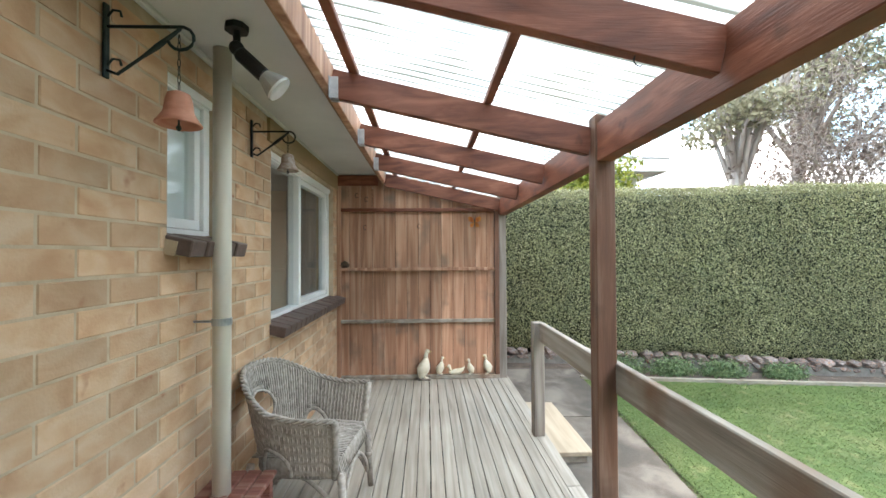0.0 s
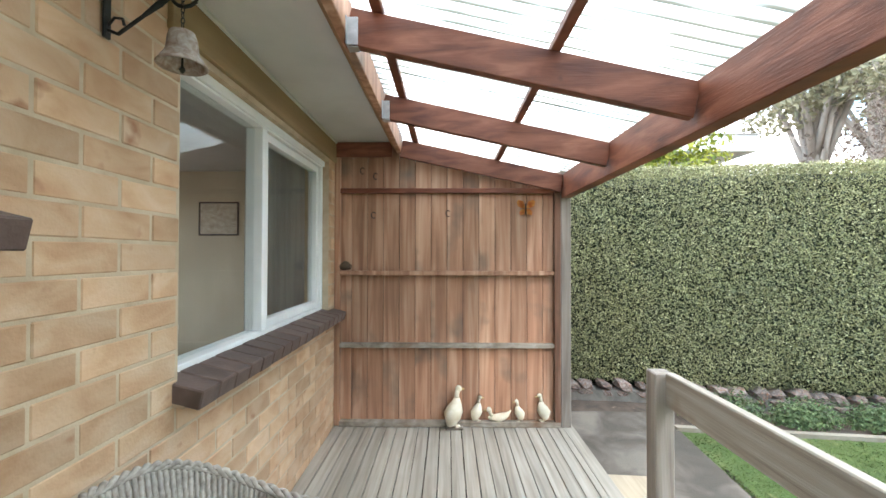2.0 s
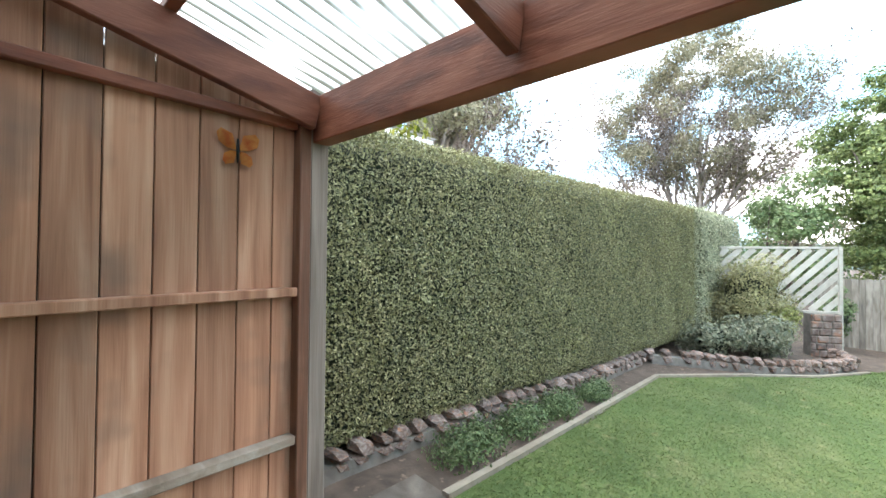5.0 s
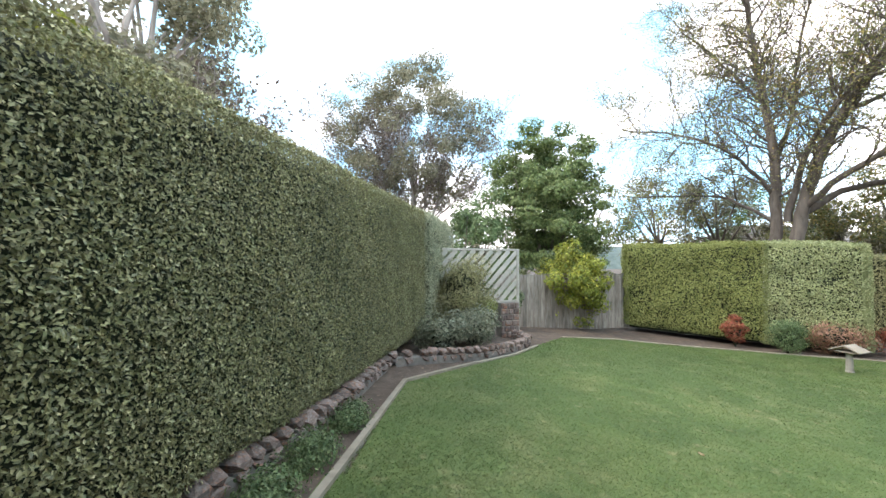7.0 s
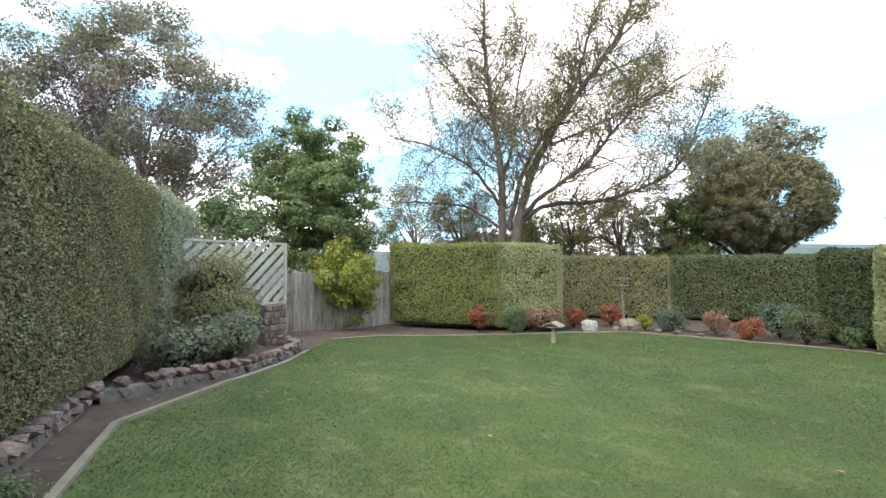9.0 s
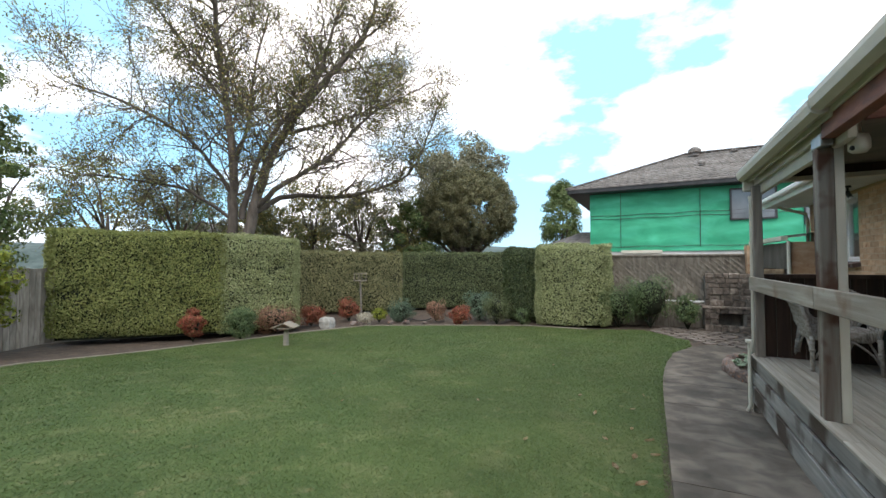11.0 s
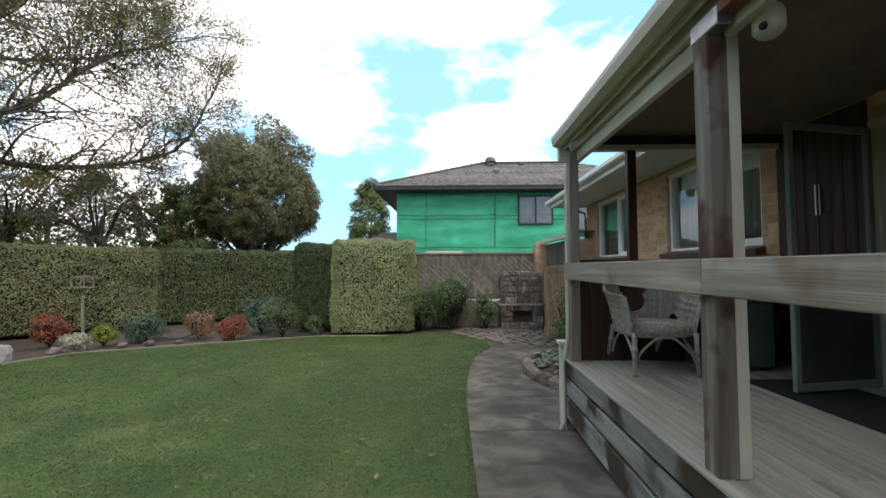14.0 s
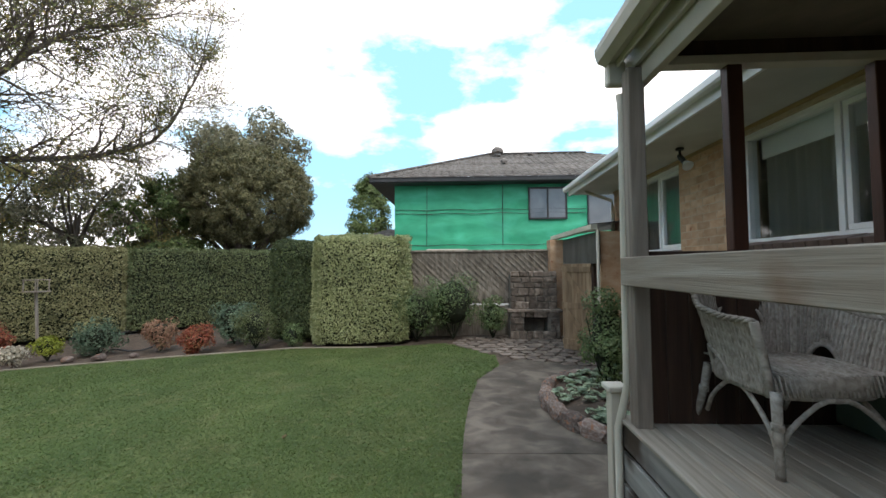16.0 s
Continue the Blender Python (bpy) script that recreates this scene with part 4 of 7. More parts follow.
def hedge(label, a, b, depth, top_a, top_b, density, size, material, round_r=0.16, bottom=0.12, lean=0.0, rough_amp=0.05, ends=(True, True), corner=0.05):
    """A clipped hedge: its face runs from a to b, and it is depth thick to the left of that line."""
    hd = thing("hedge", label, "hedge")
    a, b = np.array(a, float), np.array(b, float)
    length = np.hypot(*(b - a))
    d = (b - a) / length
    nrm = np.array([d[1], -d[0]])            # outward from the face

    def surf(u, s, top):
        """Inset, height and normal on the cross-section at the share s of its run."""
        h = top - bottom
        run = h + depth
        q = s * run
        up = np.minimum(q, h)
        over = np.maximum(q - h, 0)
        inset = over.copy()
        z = bottom + up
        near_top = np.clip((up - (h - round_r)) / round_r, 0, 1)
        on_top = np.clip(1 - over / round_r, 0, 1)
        inset = np.where(q <= h, inset + round_r * 0.30 * near_top ** 2, inset + round_r * 0.30 * np.where(over < round_r, on_top ** 2, 0))
        z = np.where(q > h, z - round_r * 0.30 * on_top ** 2, z - round_r * 0.05 * near_top ** 2)
        inset = inset + lean * up / np.maximum(h, 0.1) + 0.10 * np.clip(1 - up / 0.25, 0, 1) ** 2
        no = np.where(q <= h, 1 - 0.5 * near_top, 0.5 * on_top)
        nu = np.where(q <= h, 0.5 * near_top, 1 - 0.5 * on_top)
        return inset, z, no, nu

    cen, nor = [], []
    n = int(length * (top_a - bottom + depth + 0.9) * density)
    u, s = RNG.uniform(0, 1, n), RNG.uniform(0, 1, n)
    top = top_a + (top_b - top_a) * u
    base = np.array([ground(*(a + d * length * q)) for q in np.linspace(0, 1, 40)])
    gz = np.interp(u, np.linspace(0, 1, 40), base)
    inset, z, no, nu = surf(u, s, top - gz)
    for e in (u * length, (1 - u) * length):
        inset = inset + 0.42 * corner * np.clip(1 - e / corner, 0, 1) ** 2
    p = np.stack([a[0] + d[0] * length * u - nrm[0] * inset, a[1] + d[1] * length * u - nrm[1] * inset, gz + z], 1)
    nn = np.stack([nrm[0] * no, nrm[1] * no, nu], 1)
    cen.append(p), nor.append(nn)
    for on, at, sg in ((ends[0], a, -1), (ends[1], b, 1)):
        if on:
            n2 = int(depth * (top_a - bottom + 0.9) * density)
            w, q = RNG.uniform(0, depth, n2), RNG.uniform(0, 1, n2)
            g0 = ground(*at)
            tp = (top_a if sg < 0 else top_b) - g0
            zz = bottom + q * (tp - bottom)
            ins = 0.10 * np.clip(1 - zz / 0.3, 0, 1) + 0.25 * round_r * np.clip((zz - tp + round_r) / round_r, 0, 1) ** 2
            ins = ins + 0.42 * corner * (np.clip(1 - w / corner, 0, 1) ** 2)
            cen.append(np.stack([at[0] - nrm[0] * w - sg * d[0] * ins, at[1] - nrm[1] * w - sg * d[1] * ins, g0 + zz], 1))
            nor.append(np.tile([sg * d[0], sg * d[1], 0.1], (n2, 1)))
    cen, nor = np.concatenate(cen), np.concatenate(nor)
    off = fuzz(cen, rough_amp, 1.6) + RNG.normal(-0.02, 0.022, len(cen)) - 0.07 * (RNG.uniform(0, 1, len(cen)) < 0.09)
    cen = cen + nor * off[:, None]
    foliage = new("foliage", leaf_mesh("foliage", cen, nor + np.array([0, 0, 0.35]), size, material, 0.65))
    foliage.parent = hd
    # solid core, near-black: its colour stands in for the shade inside the hedge
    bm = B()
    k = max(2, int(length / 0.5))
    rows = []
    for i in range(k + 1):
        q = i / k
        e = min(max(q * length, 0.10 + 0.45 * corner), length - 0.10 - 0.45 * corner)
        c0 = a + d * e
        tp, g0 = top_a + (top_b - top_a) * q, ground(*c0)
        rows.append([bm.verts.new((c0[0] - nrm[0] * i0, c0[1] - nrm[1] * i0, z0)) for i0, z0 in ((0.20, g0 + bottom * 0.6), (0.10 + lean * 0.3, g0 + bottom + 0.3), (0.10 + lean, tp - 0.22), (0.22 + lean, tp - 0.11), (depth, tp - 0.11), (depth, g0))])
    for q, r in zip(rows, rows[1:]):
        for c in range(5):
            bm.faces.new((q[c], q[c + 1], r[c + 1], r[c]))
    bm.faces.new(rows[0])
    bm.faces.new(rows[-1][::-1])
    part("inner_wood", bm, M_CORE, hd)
    return hd


def clump_points(centre, radii, clumps, clump_r, count, flat=0.8, hollow=0.75, seed=0, lower=-1.0):
    """Leaf places: balls of leaves set on an uneven egg-shaped crown."""
    r = np.random.default_rng(seed)
    d = r.normal(0, 1, (clumps, 3))
    d /= np.linalg.norm(d, axis=1, keepdims=True)
    d[:, 2] = np.where(d[:, 2] < lower, -d[:, 2] * 0.6, d[:, 2])
    rad = r.uniform(hollow, 1.0, clumps)[:, None]
    cc = np.array(centre) + d * rad * np.array(radii)
    cr = clump_r * r.uniform(0.6, 1.3, clumps)
    w = cr ** 2
    idx = r.choice(clumps, count, p=w / w.sum())
    q = r.normal(0, 1, (count, 3))
    q /= np.linalg.norm(q, axis=1, keepdims=True)
    dist = r.uniform(0.45, 1.05, count) ** 0.6
    pts = cc[idx] + q * (cr[idx] * dist)[:, None] * np.array([1, 1, flat])
    return pts, q + d[idx] * 0.5 + np.array([0, 0, 0.35]), cc, cr


def shrub(label, x, y, rx, rz, material, count, size, clumps=30, category="shrub", group="", base=None, ry=None, core=True, lift=0.0):
    g0 = ground(x, y) if base is None else base
    sh = thing("shrub", label, category, (x, y, g0), group=group)
    ry = ry or rx
    pts, nor, cc, cr = clump_points((0, 0, rz * 0.52 + lift), (rx * 0.72, ry * 0.72, rz * 0.42), clumps, rx * 0.34, count, 0.9, 0.35, seed=int(abs(x * 131 + y * 17)) + 3)
    pts[:, 2] = np.maximum(pts[:, 2], 0.02)
    ob = new("foliage", leaf_mesh("foliage", pts, nor, size, material, 0.5))
    ob.parent = sh
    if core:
        # thin stems, plus a near-black ball that stands in for inner shade
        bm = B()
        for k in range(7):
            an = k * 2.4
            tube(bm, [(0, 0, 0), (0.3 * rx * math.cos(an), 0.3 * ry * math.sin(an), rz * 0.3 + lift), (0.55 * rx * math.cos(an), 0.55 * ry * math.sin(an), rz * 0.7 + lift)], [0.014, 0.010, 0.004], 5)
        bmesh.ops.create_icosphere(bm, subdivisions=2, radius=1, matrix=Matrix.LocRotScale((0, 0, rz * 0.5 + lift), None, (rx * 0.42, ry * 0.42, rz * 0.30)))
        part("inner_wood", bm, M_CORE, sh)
    return sh


def grow(bm, tips, p, d, length, radius, level, r, spread, up, kids, shrink=0.68, wander=0.16, sides=6):
    """One limb and its side branches; the ends of the last ones are kept in tips."""
    pts, rad = [p.copy()], [radius]
    segs = 6 if level > 1 else 4
    q = d.copy()
    for i in range(segs):
        q = (q + Vector((r.gauss(0, wander), r.gauss(0, wander), r.gauss(0, wander) + up))).normalized()
        p = p + q * length / segs
        pts.append(p.copy())
        rad.append(max(radius * (1 - 0.62 * (i + 1) / segs), 0.009))
    tube(bm, pts, rad, sides, cap=False)
    if level == 0:
        tips.extend((pts[k], q) for k in range(1, len(pts)))
        return pts
    for k in range(kids):
        f = 0.35 + 0.65 * (k + r.random()) / kids
        i = min(int(f * segs), segs - 1)
        base = pts[i].lerp(pts[i + 1], f * segs - i)
        ax = q.orthogonal().normalized()
        ax.rotate(Matrix.Rotation(r.uniform(0, 2 * math.pi), 3, q))
        nd = (q * math.cos(spread) + ax * math.sin(spread)).normalized()
        grow(bm, tips, base, nd, length * shrink * r.uniform(0.75, 1.15), max(rad[i] * 0.62, 0.005), level - 1, r, spread, up, kids, shrink, wander, max(3, sides - 1))
    grow(bm, tips, pts[-1], q, length * shrink, max(rad[-1], 0.005), level - 1, r, spread, up, kids, shrink, wander, max(3, sides - 1))
    return pts


def limb_tree(label, x, y, stems, bark, leaf, leaves, leaf_size, seed, spread=0.65, up=0.03, kids=4, levels=4, base=None, per_tip_r=0.35, shrink=0.68, wander=0.13):
    """A tree of limbs and twigs with scattered leaves. stems: (offset, direction, length, radius)."""
    g0 = ground(x, y) if base is None else base
    tr = thing("tree", label, "tree", (x, y, g0))
    r, tips = random.Random(seed), []
    bm = B()
    stem_line = []
    for off, d, length, radius in stems:
        start = Vector(off)
        if start.z > 1:
            # a side limb springs from the nearest point of a stem
            start = min(stem_line, key=lambda p: (p - start).length + abs(p.z - start.z))
        line = grow(bm, tips, start, Vector(d).normalized(), length, radius, levels, r, spread, up, kids, shrink, wander, 8)
        if off[2] <= 1:
            stem_line += [p.lerp(q, k / 6) for p, q in zip(line, line[1:]) for k in range(6)]
    part("trunk", bm, bark, tr, smooth=True)
    if leaves:
        idx = np.array([r.randrange(len(tips)) for _ in range(leaves)])
        tp = np.array([tuple(t[0]) for t in tips])
        pts = tp[idx] + RNG.normal(0, per_tip_r * 0.5, (leaves, 3))
        ob = new("crown", leaf_mesh("crown", pts, RNG.normal(0, 1, (leaves, 3)) + np.array([0, 0, 0.5]), leaf_size, leaf, 0.5))
        ob.parent = tr
    return tr


def crown_tree(label, x, y, trunk_h, trunk_r, centre_z, radii, clumps, clump_r, count, size, leaf, bark, seed, base=None, hollow=0.7, limbs=7, flat=0.8, lean=(0, 0)):
    """A tree whose crown is many balls of leaves carried by limbs."""
    g0 = ground(x, y) if base is None else base
    tr = thing("tree", label, "tree", (x, y, g0))
    pts, nor, cc, cr = clump_points((lean[0], lean[1], centre_z), radii, clumps, clump_r, count, flat, hollow, seed)
    ob = new("crown", leaf_mesh("crown", pts, nor, size, leaf, 0.55))
    ob.parent = tr
    bm = B()
    top = Vector((lean[0] * 0.6, lean[1] * 0.6, trunk_h))
    tube(bm, [(0, 0, -0.2), (0.05, 0.03, trunk_h * 0.5), top, (lean[0], lean[1], centre_z)], [trunk_r * 1.2, trunk_r, trunk_r * 0.8, trunk_r * 0.3], 8)
    r = random.Random(seed)
    for k in range(min(limbs, len(cc))):
        e = Vector(cc[k])
        mid = top.lerp(e, 0.5) + Vector((r.gauss(0, 0.2), r.gauss(0, 0.2), r.gauss(0, 0.15) + 0.1))
        tube(bm, [top - Vector((0, 0, r.uniform(0, trunk_h * 0.35))), mid, e], [trunk_r * 0.5, trunk_r * 0.3, 0.02], 6)
    part("trunk", bm, bark, tr, smooth=True)
    return tr


# ---- hedges ----
hedge("tall clipped small-leaved hedge behind a stone border", (-1.2, 5.80), (12.9, 4.76), 1.3, 2.48, 2.68, 6400, 0.0132, M_HEDGE, round_r=0.14, bottom=0.16, rough_amp=0.035)
HEDGES = (
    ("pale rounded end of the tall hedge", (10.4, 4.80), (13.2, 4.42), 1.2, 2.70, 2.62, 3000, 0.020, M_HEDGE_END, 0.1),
    ("clipped yellow-green hedge block above a bed", (16.72, -1.62), (14.52, -5.42), 1.5, 2.12, 2.10, 2200, 0.029, M_HEDGE_BRT, 0.2),
    ("clipped pale variegated hedge block", (14.70, -5.10), (13.38, -7.31), 1.5, 2.12, 2.0, 2200, 0.029, M_HEDGE_VAR, 0.12),
    ("long clipped olive hedge along the boundary", (17.17, -10.04), (13.28, -13.65), 1.2, 1.70, 1.62, 1300, 0.036, M_HEDGE_OLIVE, 0.1),
    ("long clipped dark hedge in the garden corner", (13.28, -13.65), (7.45, -16.67), 1.2, 1.62, 1.62, 1200, 0.036, M_HEDGE_DK, 0.1),
    ("dark clipped hedge block", (7.4, -11.21), (5.84, -11.06), 1.6, 1.66, 1.66, 2000, 0.033, M_HEDGE_BLK, 0.1),
    ("clipped variegated hedge block in front of a fence", (5.95, -10.38), (3.62, -10.45), 1.3, 1.74, 1.72, 2600, 0.027, M_HEDGE_VAR, 0.06),
)
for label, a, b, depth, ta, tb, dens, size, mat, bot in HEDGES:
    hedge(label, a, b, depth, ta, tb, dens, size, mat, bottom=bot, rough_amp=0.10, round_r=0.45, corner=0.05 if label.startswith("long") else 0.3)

# ---- trees ----
def big_tree(label, x, y, across, boughs, bark, leaf, leaves, leaf_size, seed):
    """An old spreading tree. Each bough is a bent line of (across, deep, up) points with a radius at both ends; side branches spring all along it."""
    g0 = ground(x, y)
    tr = thing("tree", label, "tree", (x, y, g0))
    r, tips, bm = random.Random(seed), [], B()
    a, d = Vector((*across, 0)), Vector((-across[1], across[0], 0))
    for line, r0, r1, first in boughs:
        key = [a * u + d * w + Vector((0, 0, h)) for u, w, h in line]
        pts = []
        for k in range(len(key) - 1):
            p0, p1, p2, p3 = key[max(k - 1, 0)], key[k], key[k + 1], key[min(k + 2, len(key) - 1)]
            n = max(2, int((p2 - p1).length / 0.45))
            for i in range(n):
                t = i / n
                pts.append(0.5 * (2 * p1 + (p2 - p0) * t + (2 * p0 - 5 * p1 + 4 * p2 - p3) * t * t + (3 * p1 - p0 - 3 * p2 + p3) * t ** 3) + Vector((r.gauss(0, 0.03), r.gauss(0, 0.03), r.gauss(0, 0.02))))
        pts.append(key[-1])
        n = len(pts) - 1
        rad = [r0 + (r1 - r0) * (i / n) ** 0.8 for i in range(n + 1)]
        tube(bm, pts, rad, 9, cap=False)
        for i in range(n):
            f = i / n
            if f < first:
                continue
            for _ in range(2 + (r.random() < 0.7)):
                q = (pts[i + 1] - pts[i]).normalized()
                ax = q.orthogonal().normalized()
                ax.rotate(Matrix.Rotation(r.uniform(0, 2 * math.pi), 3, q))
                sp = r.uniform(0.7, 1.2)
                nd = (q * math.cos(sp) + ax * math.sin(sp) + Vector((0, 0, 0.12))).normalized()
                grow(bm, tips, pts[i].lerp(pts[i + 1], r.random()), nd, r.uniform(0.9, 2.7) * (1.1 - 0.35 * f), min(0.05, rad[i] * 0.5), 2, r, 0.62, 0.02, 4, 0.62, 0.2, 5)
        grow(bm, tips, pts[-1], (pts[-1] - pts[-2]).normalized(), 1.8, r1, 2, r, 0.55, 0.02, 4, 0.62, 0.18, 5)
    part("trunk", bm, bark, tr, smooth=True)
    idx = np.array([r.randrange(len(tips)) for _ in range(leaves)])
    tp = np.array([tuple(t[0]) for t in tips])
    ob = new("crown", leaf_mesh("crown", tp[idx] + RNG.normal(0, 0.24, (leaves, 3)), RNG.normal(0, 1, (leaves, 3)) + np.array([0, 0, 0.5]), leaf_size, leaf, 0.5))
    ob.parent = tr
    return tr


OAK = [([(-0.1, 0, -0.2), (0.0, 0.1, 3.0), (0.05, 0.2, 7.2), (-0.4, 0.3, 10.8), (-0.75, 0.3, 14.0), (-0.8, 0.2, 17.0)], 0.30, 0.07, 0.30),
       ([(0.25, -0.1, -0.2), (0.8, -0.3, 4.2), (1.65, -0.6, 7.4), (3.15, -0.9, 10.0), (4.9, -1.0, 12.4), (6.2, -0.8, 14.6), (6.6, -0.6, 17.2)], 0.32, 0.07, 0.28),
       ([(0.45, -0.2, 4.4), (1.1, -0.8, 7.2), (2.4, -1.6, 9.2), (3.3, -2.2, 10.4), (4.2, -2.5, 13.5)], 0.15, 0.05, 0.3),
       ([(0.9, -0.3, 4.8), (2.2, -1.2, 6.0), (4.2, -1.8, 7.4), (5.6, -2.0, 9.2), (7.6, -2.0, 10.6)], 0.14, 0.04, 0.25),
       ([(0.8, -0.3, 4.6), (2.6, 0.6, 5.7), (5.2, 0.9, 5.9), (8.4, 0.8, 7.0), (9.6, 0.6, 8.6), (10.6, 0.5, 11.4)], 0.15, 0.035, 0.25),
       ([(0.0, 0.15, 6.6), (0.7, 1.4, 9.5), (1.0, 2.0, 12.5), (1.6, 2.2, 15.5)], 0.12, 0.04, 0.25),
       ([(-0.3, 0.25, 9.6), (-1.5, 0.9, 11.6), (-2.6, 1.1, 13.2), (-3.6, 1.0, 14.6)], 0.09, 0.03, 0.15),
       ([(0.0, 0.2, 5.6), (-1.4, -0.9, 7.4), (-3.2, -1.5, 8.4), (-5.2, -1.8, 8.9)], 0.10, 0.03, 0.2),
       ([(0.0, 0.1, 4.4), (-1.6, 0.9, 5.6), (-3.4, 1.3, 6.0), (-5.4, 1.5, 6.2)], 0.09, 0.03, 0.25),
       ([(2.2, -0.7, 8.4), (3.8, 0.8, 9.4), (6.2, 1.4, 10.6), (8.2, 1.5, 12.0)], 0.10, 0.03, 0.2),
       ([(4.3, -1.0, 11.6), (5.8, 0.2, 12.6), (8.0, 0.6, 13.6)], 0.08, 0.03, 0.15)]
big_tree("large spreading autumn tree with sparse yellow leaves", 19.4, -8.9, (-0.593, -0.806), OAK, M_BARK, M_LEAF_OAK, 90000, 0.047, 11)
crown_tree("dense dark green broadleaf tree", 20.4, 0.5, 2.2, 0.16, 4.9, (2.7, 2.7, 4.2), 230, 0.56, 62000, 0.068, M_LEAF_DK, M_BARK, 21, flat=0.5, hollow=0.30)
crown_tree("dark green glossy shrub tree", 18.2, 3.7, 1.0, 0.1, 2.7, (1.5, 1.4, 2.1), 26, 0.65, 6500, 0.07, M_LEAF_MID, M_BARK, 22)
limb_tree("tall thin grey gum tree with bare twigs", 28.5, 8.4, [((0, 0, 0), (0, 0.1, 1), 7.0, 0.22), ((0.2, 0.3, 0.5), (0.1, 0.5, 1), 6.6, 0.17), ((0.1, -0.3, 0.5), (0.1, -0.55, 1), 6.4, 0.17), ((-0.2, 0, 0.5), (-0.4, -0.1, 1), 6, 0.15)],
          M_BARK_PALE, M_LEAF_PINK, 14000, 0.08, 31, spread=0.5, up=0.06, kids=6, levels=3, shrink=0.62, per_tip_r=0.4)
crown_tree("tall olive gum tree crown", 29.2, 8.0, 6.0, 0.2, 10.4, (5.2, 5.8, 5.3), 150, 0.85, 62000, 0.072, M_LEAF_GUM, M_BARK_PALE, 32, flat=0.7, hollow=0.6)
crown_tree("tall olive gum tree with pale bark", 16.5, 16.8, 7.0, 0.28, 11.0, (3.2, 3.6, 5.2), 40, 1.1, 9000, 0.12, M_LEAF_GUM, M_BARK_PALE, 33, flat=0.7, hollow=0.55, limbs=16)
crown_tree("tall gum tree with leaning pale trunk", 10.2, 12.8, 4.5, 0.22, 8.0, (2.6, 2.2, 3.0), 26, 0.8, 6000, 0.09, M_LEAF_GUM, M_BARK_PALE, 34, flat=0.7, hollow=0.5, limbs=16, lean=(0.7, 0.0))
limb_tree("bare purple-grey tree behind the hedge", 16.0, 14.0, [((0, 0, 0), (0.05, 0, 1), 4.6, 0.14), ((0, 0.2, 0.4), (0.4, 0.2, 1), 4.2, 0.11), ((0, -0.2, 0.4), (-0.35, 0.1, 1), 4.2, 0.11)], M_BARK_PALE, M_LEAF_PINK, 5000, 0.08, 35, spread=0.55, up=0.04, kids=5, levels=3, shrink=0.62, per_tip_r=0.4)
crown_tree("tall bright yellow-green shrub behind the hedge", 3.55, 7.3, 2.0, 0.06, 3.0, (0.95, 0.42, 1.0), 40, 0.30, 5000, 0.05, M_LEAF_LEMON, M_BARK, 36, hollow=0.5)
crown_tree("large round olive-green conifer", 12.6, -19.9, 2.0, 0.3, 5.35, (3.1, 3.1, 2.5), 1500, 0.22, 120000, 0.05, M_LEAF_CYP, M_BARK, 41, base=-1.0, hollow=0.72, flat=1.0, limbs=24)
crown_tree("tall sparse gum tree with olive crown", 16.6, -27.0, 6.0, 0.3, 9.2, (4.3, 4.0, 2.9), 60, 0.9, 16000, 0.12, M_LEAF_GUM, M_BARK, 42, base=-1.0, hollow=0.5)
crown_tree("dark upright cypress tree", 8.3, -27.2, 1.0, 0.25, 4.1, (1.3, 1.3, 3.9), 190, 0.42, 26000, 0.075, M_LEAF_DK, M_BARK, 43, base=-1.0, hollow=0.8)
BACK = ((18.6, -17.2, 7.4, 2.3), (21.5, -16.0, 8.2, 2.6), (15.6, -18.0, 6.2, 1.8), (24.5, -9.5, 8.0, 2.6), (28.2, -8.0, 8.4, 3.4), (27.0, -13.5, 7.4, 3.6), (23.5, -19.5, 7.0, 3.0), (19.5, -21.0, 6.2, 2.6), (27.5, -3.5, 7.6, 3.0), (24.0, -15.6, 6.2, 2.6), (16.3, -19.0, 5.6, 2.0), (18.0, -24.0, 6.8, 2.4), (26.5, 3.5, 6.0, 2.8), (22.5, -12.5, 6.0, 2.2))
for i, (x, y, h, w) in enumerate(BACK):
    crown_tree("dark olive garden tree beyond the hedges", x, y, h * 0.45, 0.14, h * 0.58, (w, w, h * 0.42), 60, w * 0.20, 9500, 0.068, (M_LEAF_GUM, M_LEAF_OAK, M_LEAF_DK)[i % 3], M_BARK, 60 + i, base=-1.0, hollow=0.45, limbs=12)
crown_tree("yellow-green lemon tree with low foliage", 16.2, 0.25, 0.5, 0.06, 1.52, (1.30, 1.30, 1.45), 170, 0.28, 17000, 0.055, M_LEAF_LEMON, M_BARK, 51, hollow=0.45, limbs=14)

